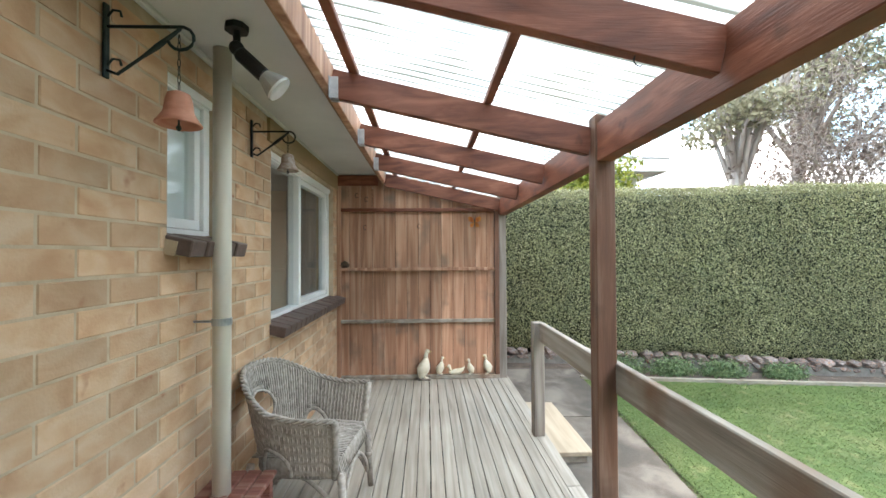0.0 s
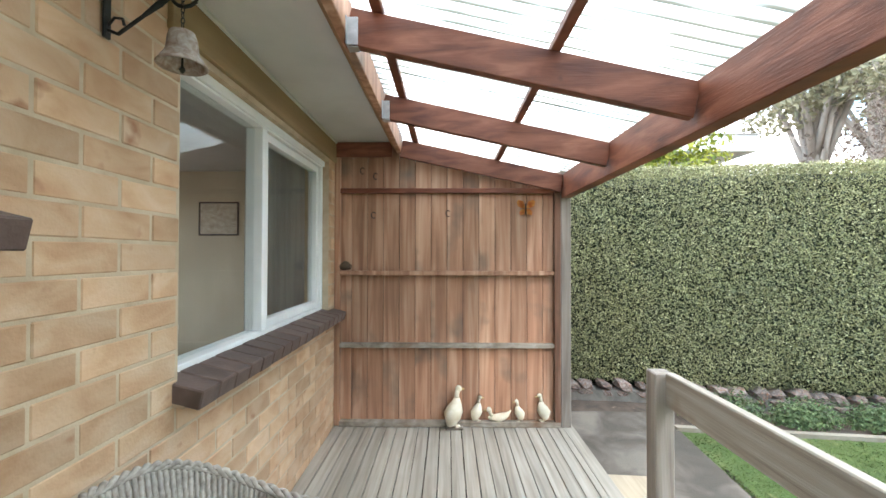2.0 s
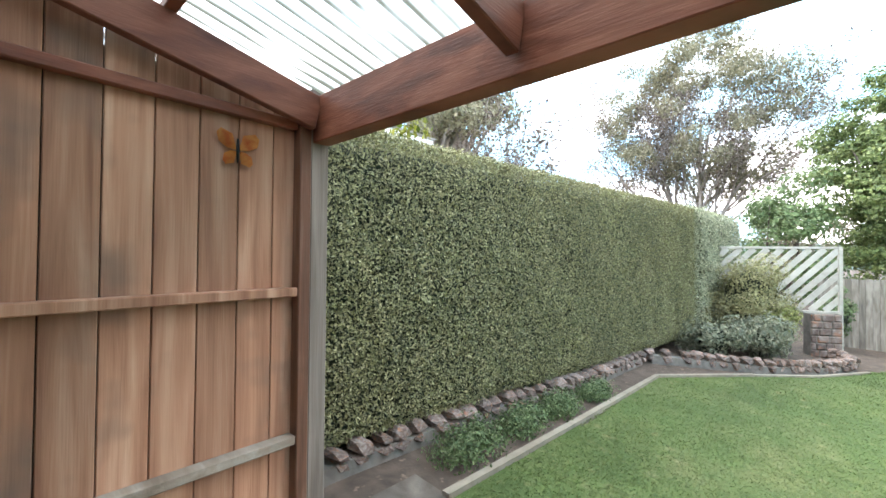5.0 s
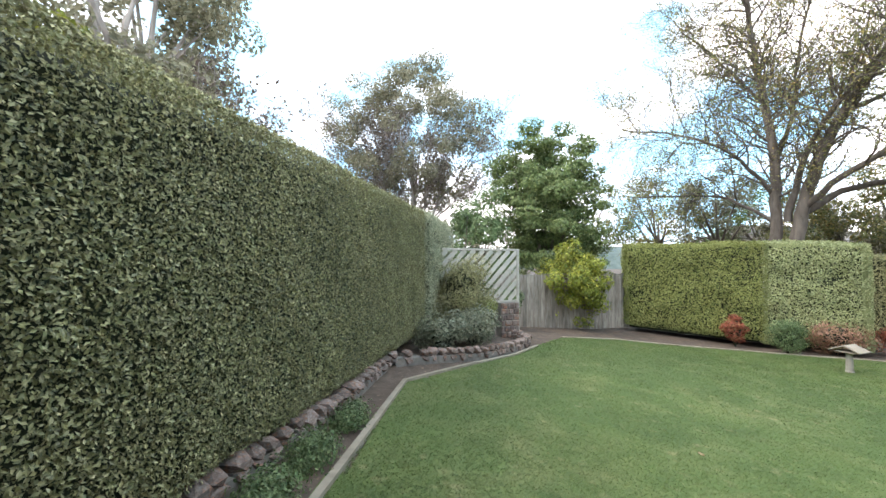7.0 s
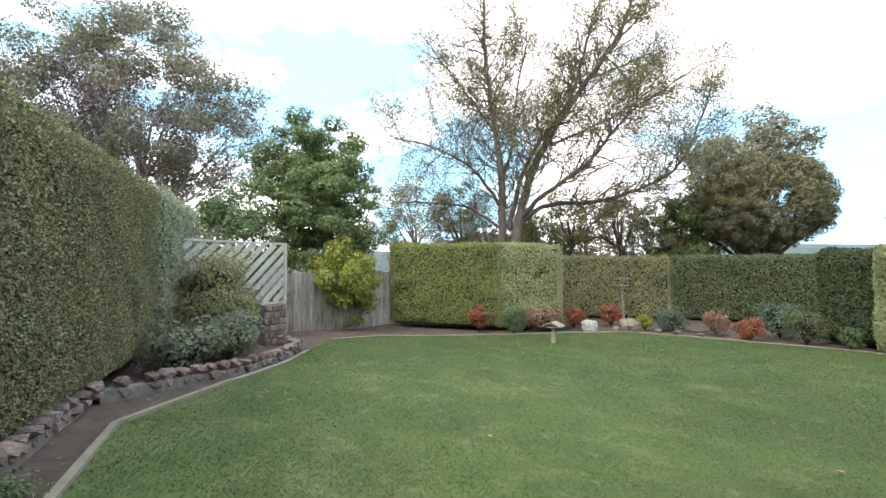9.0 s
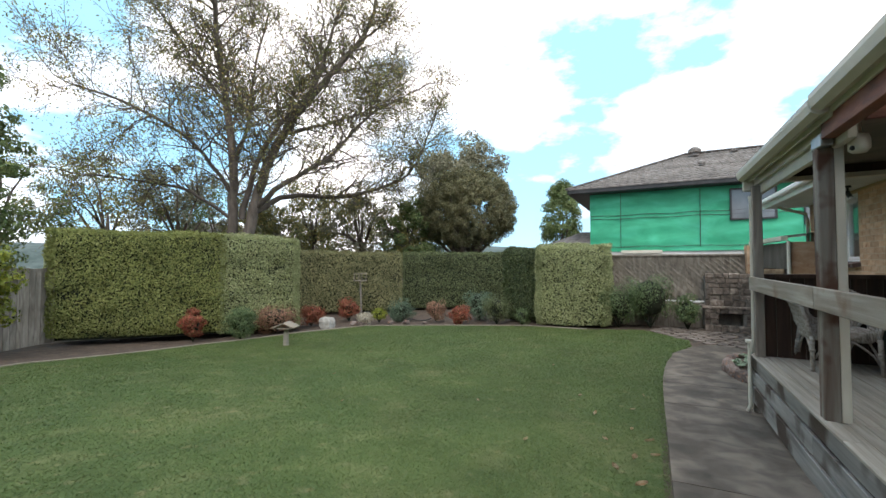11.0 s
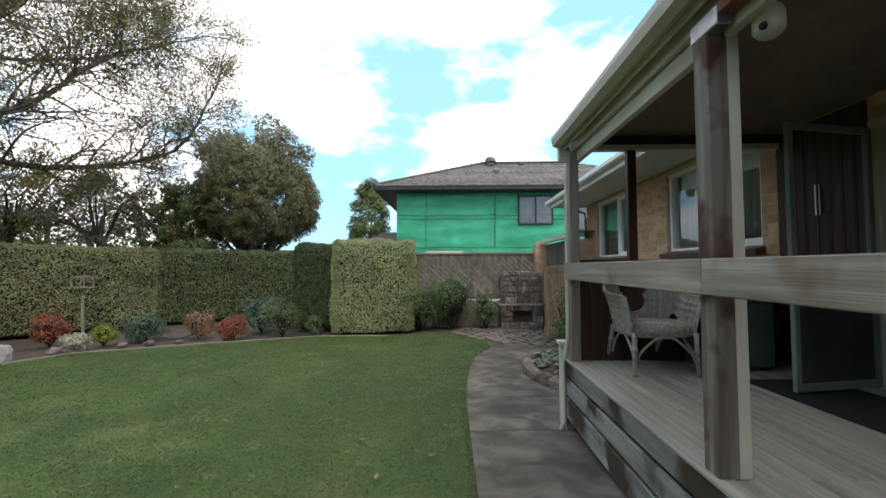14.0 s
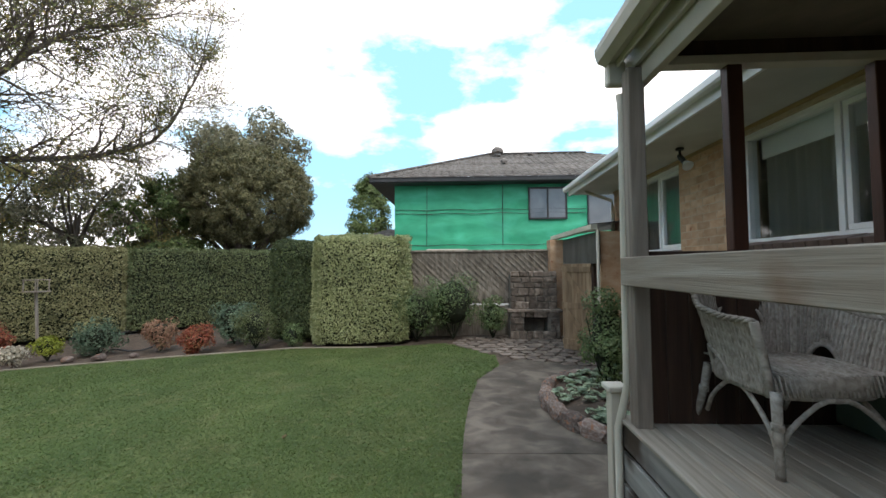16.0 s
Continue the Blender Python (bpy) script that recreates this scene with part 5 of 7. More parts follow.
# ---- shrubs in the beds ----
SHRUBS = (
    ("red-leaved shrub in the bed", 14.64, -4.34, 0.36, 0.85, M_LEAF_RED, 1500, 0.040),
    ("round mid-green shrub in the bed", 13.75, -5.25, 0.52, 0.85, M_LEAF_MID, 4200, 0.026),
    ("wide rusty red shrub in the bed", 13.86, -6.63, 0.85, 0.85, M_LEAF_RUST, 2600, 0.040),
    ("small red shrub in the bed", 13.86, -8.29, 0.5, 0.75, M_LEAF_RED, 1500, 0.040),
    ("small red shrub in the bed", 13.38, -9.84, 0.5, 0.75, M_LEAF_RED, 1500, 0.040),
    ("low cream-flowered plant in the bed", 12.01, -9.11, 0.34, 0.40, M_LEAF_CREAM, 900, 0.035),
    ("small round lime-green shrub", 11.82, -9.75, 0.32, 0.5, M_LEAF_LIME, 1100, 0.030),
    ("low spreading dark green shrub", 11.14, -10.33, 0.62, 0.65, M_LEAF_TEAL, 1800, 0.035),
    ("rusty green shrub in the bed", 9.78, -10.58, 0.45, 0.7, M_LEAF_RUST, 1500, 0.035),
    ("small red shrub in the bed", 8.61, -10.19, 0.42, 0.55, M_LEAF_RED, 1500, 0.035),
    ("rounded loose blue-green shrub", 8.32, -11.31, 0.62, 1.05, M_LEAF_TEAL, 2200, 0.045),
    ("round clipped olive shrub", 7.35, -10.53, 0.55, 0.9, M_HEDGE_DK, 2600, 0.026),
    ("small olive shrub in the bed", 6.47, -10.62, 0.3, 0.5, M_LEAF_MID, 900, 0.030),
    ("loose grey-green shrub before the fence", 3.45, -10.95, 0.85, 1.15, M_LEAF_MID, 4500, 0.026),
    ("loose dark green shrub before the fence", 2.55, -11.05, 0.95, 1.5, M_LEAF_MID, 5500, 0.026),
    ("rounded green shrub beside the fireplace", 1.55, -11.05, 0.42, 0.85, M_LEAF_MID, 2000, 0.030),
    ("sprawling pale variegated shrub", 10.35, 3.85, 0.70, 0.70, M_LEAF_GREY, 2600, 0.040),
    ("sprawling pale variegated shrub", 9.2, 4.44, 0.6, 0.6, M_LEAF_GREY, 1800, 0.040),
    ("tall loose olive climber on the lattice", 11.35, 4.12, 0.95, 1.75, M_HEDGE_OLIVE, 9500, 0.030),
    ("loose olive shrub by the lattice", 11.35, 3.75, 0.6, 1.0, M_HEDGE_BRT, 4000, 0.032),
    ("green shrub behind the lattice", 14.25, 2.63, 0.5, 1.3, M_LEAF_MID, 1800, 0.04),
    ("dark green shrub growing by the house wall", 0.35, -6.4, 0.45, 1.25, M_LEAF_MID, 3200, 0.028),
)
for label, x, y, rx, rz, mat, count, size in SHRUBS:
    shrub(label, x, y, rx * 1.12, rz * 1.22, mat, int(count * 1.9), size * 0.88)
# low cover in the border
for x, y, rx in ((2.9, 5.20, 0.55), (3.7, 5.17, 0.5), (4.4, 5.12, 0.45), (5.2, 5.06, 0.4)):
    shrub("low matted green ground cover in the border", x, y, rx, 0.12, M_LEAF_MID, 2600, 0.016, clumps=40, category="ground cover", ry=0.16, core=False)

# ---- stone border ----
def stone_row(name, label, pts, height, material, seed, width=0.2, size=0.24):
    """A low wall of uneven stones in mortar, following the ground."""
    wall = thing(name, label, "stone border")
    r = random.Random(seed)
    fine = []
    for (xa, ya), (xb, yb) in zip(pts, pts[1:]):
        k = max(1, int(math.hypot(xb - xa, yb - ya) / size))
        fine += [((xa + (xb - xa) * i / k), (ya + (yb - ya) * i / k), math.atan2(yb - ya, xb - xa)) for i in range(k)]
    bm = B()
    rows = []
    for x, y, an in fine:
        sx, sy = -math.sin(an) * width * 0.32, math.cos(an) * width * 0.32
        z = ground(x, y)
        rows.append([bm.verts.new(q) for q in ((x - sx, y - sy, z - 0.05), (x - sx, y - sy, z + height * 0.42), (x + sx, y + sy, z + height * 0.46), (x + sx, y + sy, z - 0.05))])
    for q, t in zip(rows, rows[1:]):
        for c in range(3):
            bm.faces.new((q[c], q[c + 1], t[c + 1], t[c]))
    part("mortar", bm, M_MORTAR_DK, wall)
    for x, y, an in fine:
        for lvl in range(2 if height > 0.17 else 1):
            w, h = size * r.uniform(0.55, 1.08), height * r.uniform(0.55, 0.95) / (1 if height <= 0.17 else 1.35)
            bm = B()
            bmesh.ops.create_icosphere(bm, subdivisions=1, radius=0.62)
            for v in bm.verts:
                m = max(abs(c) for c in v.co)
                v.co = v.co.lerp(v.co * 0.5 / m, 0.86) + Vector((r.uniform(-0.08, 0.08), r.uniform(-0.04, 0.04), r.uniform(-0.09, 0.09)))
            ob = part("stone", bm, material, wall)
            ob.matrix_basis = pose(x + r.uniform(-0.03, 0.03), y + r.uniform(-0.02, 0.02), ground(x, y) + height * (0.28 + 0.42 * lvl), r.uniform(-10, 10), r.uniform(-22, 22), math.degrees(an)) @ Matrix.Diagonal((w, width * r.uniform(0.95, 1.12), h, 1))
    return wall


stone_row("stone_border", "low border of mixed red and grey stones", [(1.35, 5.66), (2.7, 5.60), (3.9, 5.50), (5.6, 5.30), (7.0, 5.26), (7.75, 5.22)], 0.19, M_ROCK, 3, size=0.19)
stone_row("stone_border", "curved low stone border of a raised bed", [(7.8, 5.14), (8.2, 4.70), (9.15, 3.62), (10.0, 3.06), (10.9, 2.62), (11.5, 2.50), (12.0, 2.6), (12.3, 2.9)], 0.24, M_ROCK, 4, size=0.2)

# ---- fences ----
def paling_fence(label, a, b, z0, z1, width, material, diagonal=False):
    f = thing("fence", label, "fence")
    length = math.hypot(b[0] - a[0], b[1] - a[1])
    d = Vector((b[0] - a[0], b[1] - a[1], 0)).normalized()
    r = random.Random(7)
    if not diagonal:
        n = int(length / width)
        for i in range(n):
            p = Vector((a[0], a[1], 0)) + d * (i + 0.5) * length / n
            bm = B()
            zt = z1 + r.uniform(-0.02, 0.02)
            bar(bm, Matrix.LocRotScale((p.x, p.y, (z0 + zt) / 2), Euler((0, 0, math.atan2(d.y, d.x))), (length / n - 0.006, 0.016 + 0.006 * (i % 2), zt - z0)), 0.002)
            part("paling", bm, material, f)
    else:
        h, pitch = z1 - z0, width
        n = int((length + h) / pitch)
        nm = Vector((-d.y, d.x, 0))
        for i in range(n):
            s0 = -h + i * pitch
            # a board that leans 45 degrees, cut to the frame
            lo, hi = max(0, s0), min(length, s0 + h)
            if hi - lo < 0.03:
                continue
            bm = B()
            zt = lambda s: z1 - (s - s0)
            dz = pitch * 0.99
            q = []
            for off in (-0.009 - 0.001 * (i % 2), 0.009):
                for s, z in ((lo, zt(lo)), (hi, zt(hi)), (hi, min(z1, zt(hi) + dz)), (lo, min(z1, zt(lo) + dz))):
                    p = Vector((a[0], a[1], 0)) + d * s + nm * off
                    q.append(bm.verts.new((p.x, p.y, max(z0, z))))
            bm.faces.new(q[:4]), bm.faces.new(q[4:])
            for k in range(4):
                bm.faces.new((q[k], q[(k + 1) % 4], q[4 + (k + 1) % 4], q[4 + k]))
            part("board", bm, material, f)
        bm = B()
        for z in (z1 + 0.02,):
            beam(bm, (a[0], a[1], z), (b[0], b[1], z), 0.05, 0.05)
        part("rail", bm, material, f)
        k = max(2, int(length / 0.9))
        for i in range(k + 1):
            bm = B()
            p = Vector((a[0], a[1], 0)) + d * length * i / k
            box(bm, p.x - 0.04, p.x + 0.04, p.y - 0.09, p.y - 0.012, -1.2, z1, 0.004)
            part("post", bm, material, f)
        bm = B()
        p, q = Vector((a[0], a[1], 0)), Vector((b[0], b[1], 0))
        beam(bm, (p.x, p.y - 0.03, (z0 + z1) / 2), (q.x, q.y - 0.03, (z0 + z1) / 2), 0.012, z1 - z0)
        part("backing", bm, material, f)
    return f


paling_fence("grey weathered paling fence behind the beds", (14.8, 2.95), (16.9, -2.0), -0.95, 1.05, 0.14, M_FENCE)
paling_fence("dark paling fence under the diagonal boards", (6.3, -11.75), (-0.4, -11.75), -0.95, -0.1, 0.14, M_FENCE)
paling_fence("grey fence of diagonal weathered boards", (6.2, -11.7), (-0.35, -11.7), -0.05, 1.34, 0.17, M_FENCE, diagonal=True)

# ---- lattice screen with stone base ----
lattice = thing("lattice_screen", "pale timber lattice screen on a stone pier", "screen", (12.65, 2.62, -0.56), 118)
L, Z0, Z1 = 2.3, 0.98, 2.34
for i in range(14):
    s0 = -1.36 + i * 0.27
    lo, hi = max(0.0, s0), min(L, s0 + (Z1 - Z0))
    if hi - lo < 0.05:
        continue
    bm = B()
    beam(bm, (lo, 0, Z1 - (lo - s0)), (hi, 0, Z1 - (hi - s0)), 0.014, 0.125, 0.002)
    part("slat", bm, M_LATTICE, lattice)
bm = B()
box(bm, -0.03, L, -0.03, 0.03, Z1, Z1 + 0.05, 0.004)
box(bm, -0.03, L, -0.03, 0.03, Z0 - 0.05, Z0, 0.004)
box(bm, -0.05, 0.02, -0.03, 0.035, 0.0, Z1 + 0.05, 0.004)
part("frame", bm, M_LATTICE, lattice)
r = random.Random(12)
bm = B()
box(bm, 0.05, 0.62, -0.10, 0.16, -0.1, Z0 - 0.06)
part("mortar", bm, M_MORTAR_DK, lattice)
for row_i in range(6):
    x = 0.05
    while x < 0.6:
        w = r.uniform(0.14, 0.26)
        bm = B()
        box(bm, x + 0.008, min(x + w, 0.63) - 0.008, 0.150, 0.195, 0.0 + row_i * 0.155, 0.145 + row_i * 0.155, 0.02)
        part("stone", bm, M_ROCK, lattice)
        x += w

# ---- fireplace ----
fire = thing("stone_fireplace", "old outdoor fireplace of rough brown stone", "fireplace", (0.50, -11.15, -0.87))
r = random.Random(15)
bm = B()
box(bm, -0.60, 0.62, -0.42, 0.16, 0, 0.08)
box(bm, -0.60, -0.30, -0.42, 0.16, 0.08, 0.72)
box(bm, 0.28, 0.62, -0.42, 0.16, 0.08, 0.72)
box(bm, -0.31, 0.29, -0.42, -0.26, 0.08, 0.72)
box(bm, -0.58, 0.58, -0.42, -0.02, 0.72, 1.58)
part("mortar", bm, M_MORTAR_DK, fire)
bm = B()
box(bm, -0.66, 0.68, -0.30, 0.22, 0.66, 0.735, 0.012)
part("shelf", bm, M_FIRESTONE, fire)
bm = B()
box(bm, -0.28, 0.26, -0.06, 0.10, 0.50, 0.54, 0.006)
part("grate", bm, M_IRON, fire)
z = 0.0
while z < 1.6:
    h = r.uniform(0.10, 0.20)
    front = 0.165 if z < 0.7 else -0.015
    x = -0.60 if z < 0.7 else -0.58
    end = 0.62 if z < 0.7 else 0.58
    while x < end - 0.05:
        w = min(r.uniform(0.10, 0.34), end - x)
        if not (z > 0.02 and z + h < 0.72 and x + w > -0.26 and x < 0.24):
            bm = B()
            box(bm, x + 0.006, x + w - 0.006, front - 0.05, front + r.uniform(0.0, 0.05), z + 0.006, z + h - 0.004, 0.018)
            for v in bm.verts:
                v.co += Vector((r.uniform(-0.014, 0.014), r.uniform(-0.008, 0.008), r.uniform(-0.016, 0.016)))
            part("stone", bm, M_FIRESTONE, fire)
        x += w
    z += h
# paving before it
pave = tagged(new("paving"), "uneven brown slate crazy paving", "paving", kind="structure")
r = random.Random(18)
PAVE = [(2.6, -10.55), (1.65, -9.05), (1.2, -8.72), (0.2, -8.22), (-0.6, -8.05), (-0.7, -11.4), (2.2, -11.3)]
for i in range(12):
    for j in range(12):
        x, y = -0.6 + i * 0.29 + (j % 2) * 0.13 + r.uniform(-0.04, 0.04), -11.3 + j * 0.27 + r.uniform(-0.04, 0.04)
        if inside(x, y, PAVE):
            bm = B()
            k = r.randint(5, 7)
            an0 = r.uniform(0, 6)
            fc = bm.faces.new([bm.verts.new((x + r.uniform(0.125, 0.165) * math.cos(an0 + 2 * math.pi * q / k), y + r.uniform(0.115, 0.155) * math.sin(an0 + 2 * math.pi * q / k), ground(x, y) + 0.008 + r.uniform(0, 0.006))) for q in range(k)])
            ex = bmesh.ops.extrude_face_region(bm, geom=[fc])
            for v in ex["geom"]:
                if isinstance(v, bmesh.types.BMVert):
                    v.co.z -= 0.03
            part("paving_stone", bm, M_PAVE, pave)

# ---- neighbour's house ----
NY = -18.0
nh = thing("neighbour_house", "two-storey house wrapped in green shade cloth under a grey tiled roof", "house", (0.1, 0, 0))
bm = B()
box(bm, -9, 5.0, NY - 9, NY, -1.0, 4.42)
part("wall", bm, M_SOFFIT, nh)
bm = B()
k = 60
rows = []
for i in range(k + 1):
    x = 5.04 - i * 8.1 / k
    rows.append([bm.verts.new((x, NY + 0.06 + 0.025 * noise.noise((x * 2.2, z * 3, 1)) + 0.015 * math.sin(z * 9 + x), z)) for z in np.linspace(1.62, 4.40, 24)])
for q, s in zip(rows, rows[1:]):
    for c in range(23):
        bm.faces.new((q[c], q[c + 1], s[c + 1], s[c]))
part("shade_cloth", bm, M_NET, nh, "bright green shade cloth with lashing lines", smooth=True)
bm = B()
for z in (3.18, 3.34, 1.85):
    tube(bm, [(x, NY + 0.105, z + 0.02 * math.sin(x * 3)) for x in np.linspace(5.05, -3.0, 24)], 0.012, 5)
for x in (3.65, 0.45):
    tube(bm, [(x, NY + 0.11, 4.36), (x + 0.02, NY + 0.12, 1.8)], 0.014, 5)
part("lashing", bm, M_DARKTRIM, nh)
win = new("window")
win.parent = nh
bm = B()
for x0, x1, z0, z1 in ((-2.22, -0.62, 4.18, 4.25), (-2.22, -0.62, 2.90, 2.97), (-2.22, -2.15, 2.97, 4.18), (-0.69, -0.62, 2.97, 4.18), (-1.45, -1.39, 2.97, 4.18)):
    box(bm, x0, x1, NY + 0.08, NY + 0.16, z0, z1, 0.004)
part("frame", bm, M_DARKTRIM, win)
for xa, xb in ((-2.15, -1.45), (-1.39, -0.69)):
    bm = B()
    box(bm, xa, xb, NY + 0.10, NY + 0.112, 2.97, 4.18)
    part("pane", bm, surface("dim_glass", [(0.10, 0.10, 0.105), (0.17, 0.17, 0.175)], (0.8, 0.8, 0.8), 0.12, 0, 10, spec=0.8), win)
for zc in ((1.62, 2.62), (4.16, 4.40)):
    bm = B()
    box(bm, -5.6, -3.07, NY + 0.05, NY + 0.075, *zc)
    part("cloth_panel", bm, M_NET, nh, "bright green shade cloth panel")
bm = B()
for x0, x1, z0, z1 in ((-4.6, -3.06, 4.10, 4.16), (-4.6, -3.06, 2.62, 2.68), (-3.12, -3.06, 2.68, 4.10), (-4.6, -4.54, 2.68, 4.10)):
    box(bm, x0, x1, NY + 0.08, NY + 0.14, z0, z1, 0.004)
win_b = new("window")
win_b.parent = nh
part("frame", bm, M_DARKTRIM, win_b)
bm = B()
box(bm, -4.54, -3.12, NY + 0.10, NY + 0.112, 2.68, 4.10)
part("pane", bm, bpy.data.materials["dim_glass"], win_b)
bm = B()
box(bm, 1.95, 3.65, NY + 0.12, NY + 0.5, 1.52, 1.66, 0.01)
part("ledge", bm, M_CREAM, nh)
bm = B()
box(bm, -9.6, 5.95, NY + 0.75, NY + 0.80, 4.42, 4.60, 0.01)
box(bm, 5.93, 5.98, NY - 9.6, NY + 0.80, 4.42, 4.60, 0.01)
box(bm, -9.6, 5.93, NY - 9.5, NY + 0.74, 4.40, 4.44)
part("eaves_board", bm, M_DARKTRIM, nh)
# hipped roof in rows of tiles
EX0, EX1, EY0, EY1, EZ, RH = -9.7, 6.02, NY - 9.7, NY + 0.84, 4.60, 2.3
mid_y, hip = (EY0 + EY1) / 2, (EY1 - EY0) / 2
rowsn = 17
roof_n = new("roof")
roof_n.parent = nh
for i in range(rowsn):
    bm = B()
    f0, f1 = i / rowsn, (i + 1) / rowsn
    za, zb = EZ + RH * f0 + 0.03, EZ + RH * f1
    lo, hi = [bm.verts.new(p) for p in ((EX0 + hip * f0, EY1 - hip * f0, za), (EX1 - hip * f0, EY1 - hip * f0, za), (EX1 - hip * f0, EY0 + hip * f0, za))], [bm.verts.new(p) for p in ((EX0 + hip * f1, EY1 - hip * f1, zb), (EX1 - hip * f1, EY1 - hip * f1, zb), (EX1 - hip * f1, EY0 + hip * f1, zb))]
    bm.faces.new((lo[1], lo[2], hi[2], hi[1]))
    lip = [bm.verts.new((lo[c].co.x, lo[c].co.y, za - 0.04)) for c in (1, 2)]
    bm.faces.new((lo[2], lo[1], lip[0], lip[1]))
    # one row of rolled tiles along the front slope
    xa, xb = EX0 + hip * f0, EX1 - hip * f0
    k = int((xb - xa) / 0.08)
    row = []
    for c in range(k + 1):
        x = xa + (xb - xa) * c / k
        roll = 0.04 * max(0.0, math.sin(2 * math.pi * x / 0.32))
        xt = min(max(x, EX0 + hip * f1), EX1 - hip * f1)
        row.append((bm.verts.new((x, EY1 - hip * f0, za + roll)), bm.verts.new((xt, EY1 - hip * f1, zb + roll * 0.8)), bm.verts.new((x, EY1 - hip * f0, za - 0.04))))
    for u, v in zip(row, row[1:]):
        if (u[1].co - v[1].co).length > 1e-5:
            bm.faces.new((u[0], v[0], v[1], u[1]))
        else:
            bm.faces.new((u[0], v[0], v[1]))
        bm.faces.new((v[0], u[0], u[2], v[2]))
    part("tile_course", bm, M_TILE, roof_n)
bm = B()
beam(bm, (EX1, EY1, EZ + 0.06), (EX1 - hip, mid_y, EZ + RH + 0.06), 0.22, 0.08, 0.02)
beam(bm, (EX0 + hip, mid_y, EZ + RH + 0.06), (EX1 - hip, mid_y, EZ + RH + 0.06), 0.22, 0.08, 0.02)
part("ridge_cap", bm, M_TILE, nh)
for x, y, z, s in ((0.3, EY1 - 4.6, EZ + 2.05, 0.3), (0.2, EY1 - 2.4, EZ + 1.1, 0.16), (-1.4, EY1 - 4.6, EZ + 2.0, 0.15)):
    bm = B()
    lathe(bm, [(s * 0.6, 0), (s * 0.6, s * 0.5), (s, s * 0.55), (s, s * 1.1), (s * 0.5, s * 1.5)], (x, y, z), 12)
    part("roof_vent", bm, M_TILE, nh)
# low tiled roof wing beside it
bm = B()
q = [bm.verts.new(p) for p in ((8.2, NY + 0.9, 1.55), (5.0, NY + 0.9, 1.55), (5.0, NY - 2.2, 2.75), (5.8, NY - 2.2, 2.75), (8.2, NY - 5, 1.55))]
bm.faces.new((q[0], q[1], q[2], q[3]))
bm.faces.new((q[0], q[3], q[4]))
part("low_roof", bm, M_TILE, nh)
# far roofs
fr = thing("far_house", "pale gabled house roof behind the hedge", "house", (0, 8.0, 0))
bm = B()
box(bm, -1.0, 4.95, 0.5, 7.5, -0.5, 3.32)
part("wall", bm, M_SOFFIT, fr)
bm = B()
box(bm, -1.4, 5.40, 0.0, 0.03, 3.30, 3.56, 0.008)
box(bm, 5.40, 5.43, 0.0, 8.0, 3.30, 3.56, 0.008)
part("fascia", bm, M_WHITE, fr)
bm = B()
box(bm, -1.4, 5.40, 0.031, 8.0, 3.33, 3.36)
part("eaves_lining", bm, M_SOFFIT, fr)
roof_f = new("roof")
roof_f.parent = fr
for i in range(9):
    f0, f1 = i / 9, (i + 1) / 9
    bm = B()
    q = [bm.verts.new(p) for p in ((-1.5, -0.05 + 4.0 * f0, 3.59 + 1.15 * f0), (5.48 - 4.0 * f0, -0.05 + 4.0 * f0, 3.59 + 1.15 * f0), (5.48 - 4.0 * f1, -0.05 + 4.0 * f1, 3.55 + 1.15 * f1), (-1.5, -0.05 + 4.0 * f1, 3.55 + 1.15 * f1), (5.48 - 4.0 * f0, 8.05 - 4.0 * f0, 3.59 + 1.15 * f0), (5.48 - 4.0 * f1, 8.05 - 4.0 * f1, 3.55 + 1.15 * f1))]
    bm.faces.new((q[0], q[1], q[2], q[3]))
    bm.faces.new((q[1], q[4], q[5], q[2]))
    bmesh.ops.solidify(bm, geom=bm.faces[:], thickness=0.03)
    part("tile_course", bm, M_TILEPALE, roof_f)
for x, y, an in ((31, -18, 20),):
    fh = thing("far_house", "distant grey roof among the trees", "house", (x, y, -1), an)
    bm = B()
    box(bm, -4, 4, -7, 7, 0, 2.9)
    part("wall", bm, M_SOFFIT, fh)
    bm = B()
    q = [bm.verts.new(p) for p in ((-4.6, -7.6, 2.9), (-4.6, 7.6, 2.9), (0, 4.5, 4.9), (0, -4.5, 4.9), (4.6, -7.6, 2.9), (4.6, 7.6, 2.9))]
    bm.faces.new((q[0], q[1], q[2], q[3]))
    bm.faces.new((q[3], q[2], q[5], q[4]))
    bm.faces.new((q[0], q[3], q[4]))
    bm.faces.new((q[1], q[5], q[2]))
    part("roof", bm, M_TILE, fh)
# distant wooded rise all round
bm = B()
k = 90
rows = []
for i in range(k):
    an = 2 * math.pi * i / k
    rows.append([bm.verts.new((x0 * math.cos(an), x0 * math.sin(an), z0)) for x0, z0 in ((150, -2), (160, 4 + 3 * noise.noise((math.cos(an) * 4, math.sin(an) * 4, 0))), (200, 7 + 5 * noise.noise((math.cos(an) * 3, math.sin(an) * 3, 5))), (320, -2))])
for i in range(k):
    q, s = rows[i], rows[(i + 1) % k]
    for c in range(3):
        bm.faces.new((q[c], q[c + 1], s[c + 1], s[c]))
tagged(part("backdrop", bm, M_HILL, smooth=True), "low distant wooded hills", "backdrop", kind="structure")

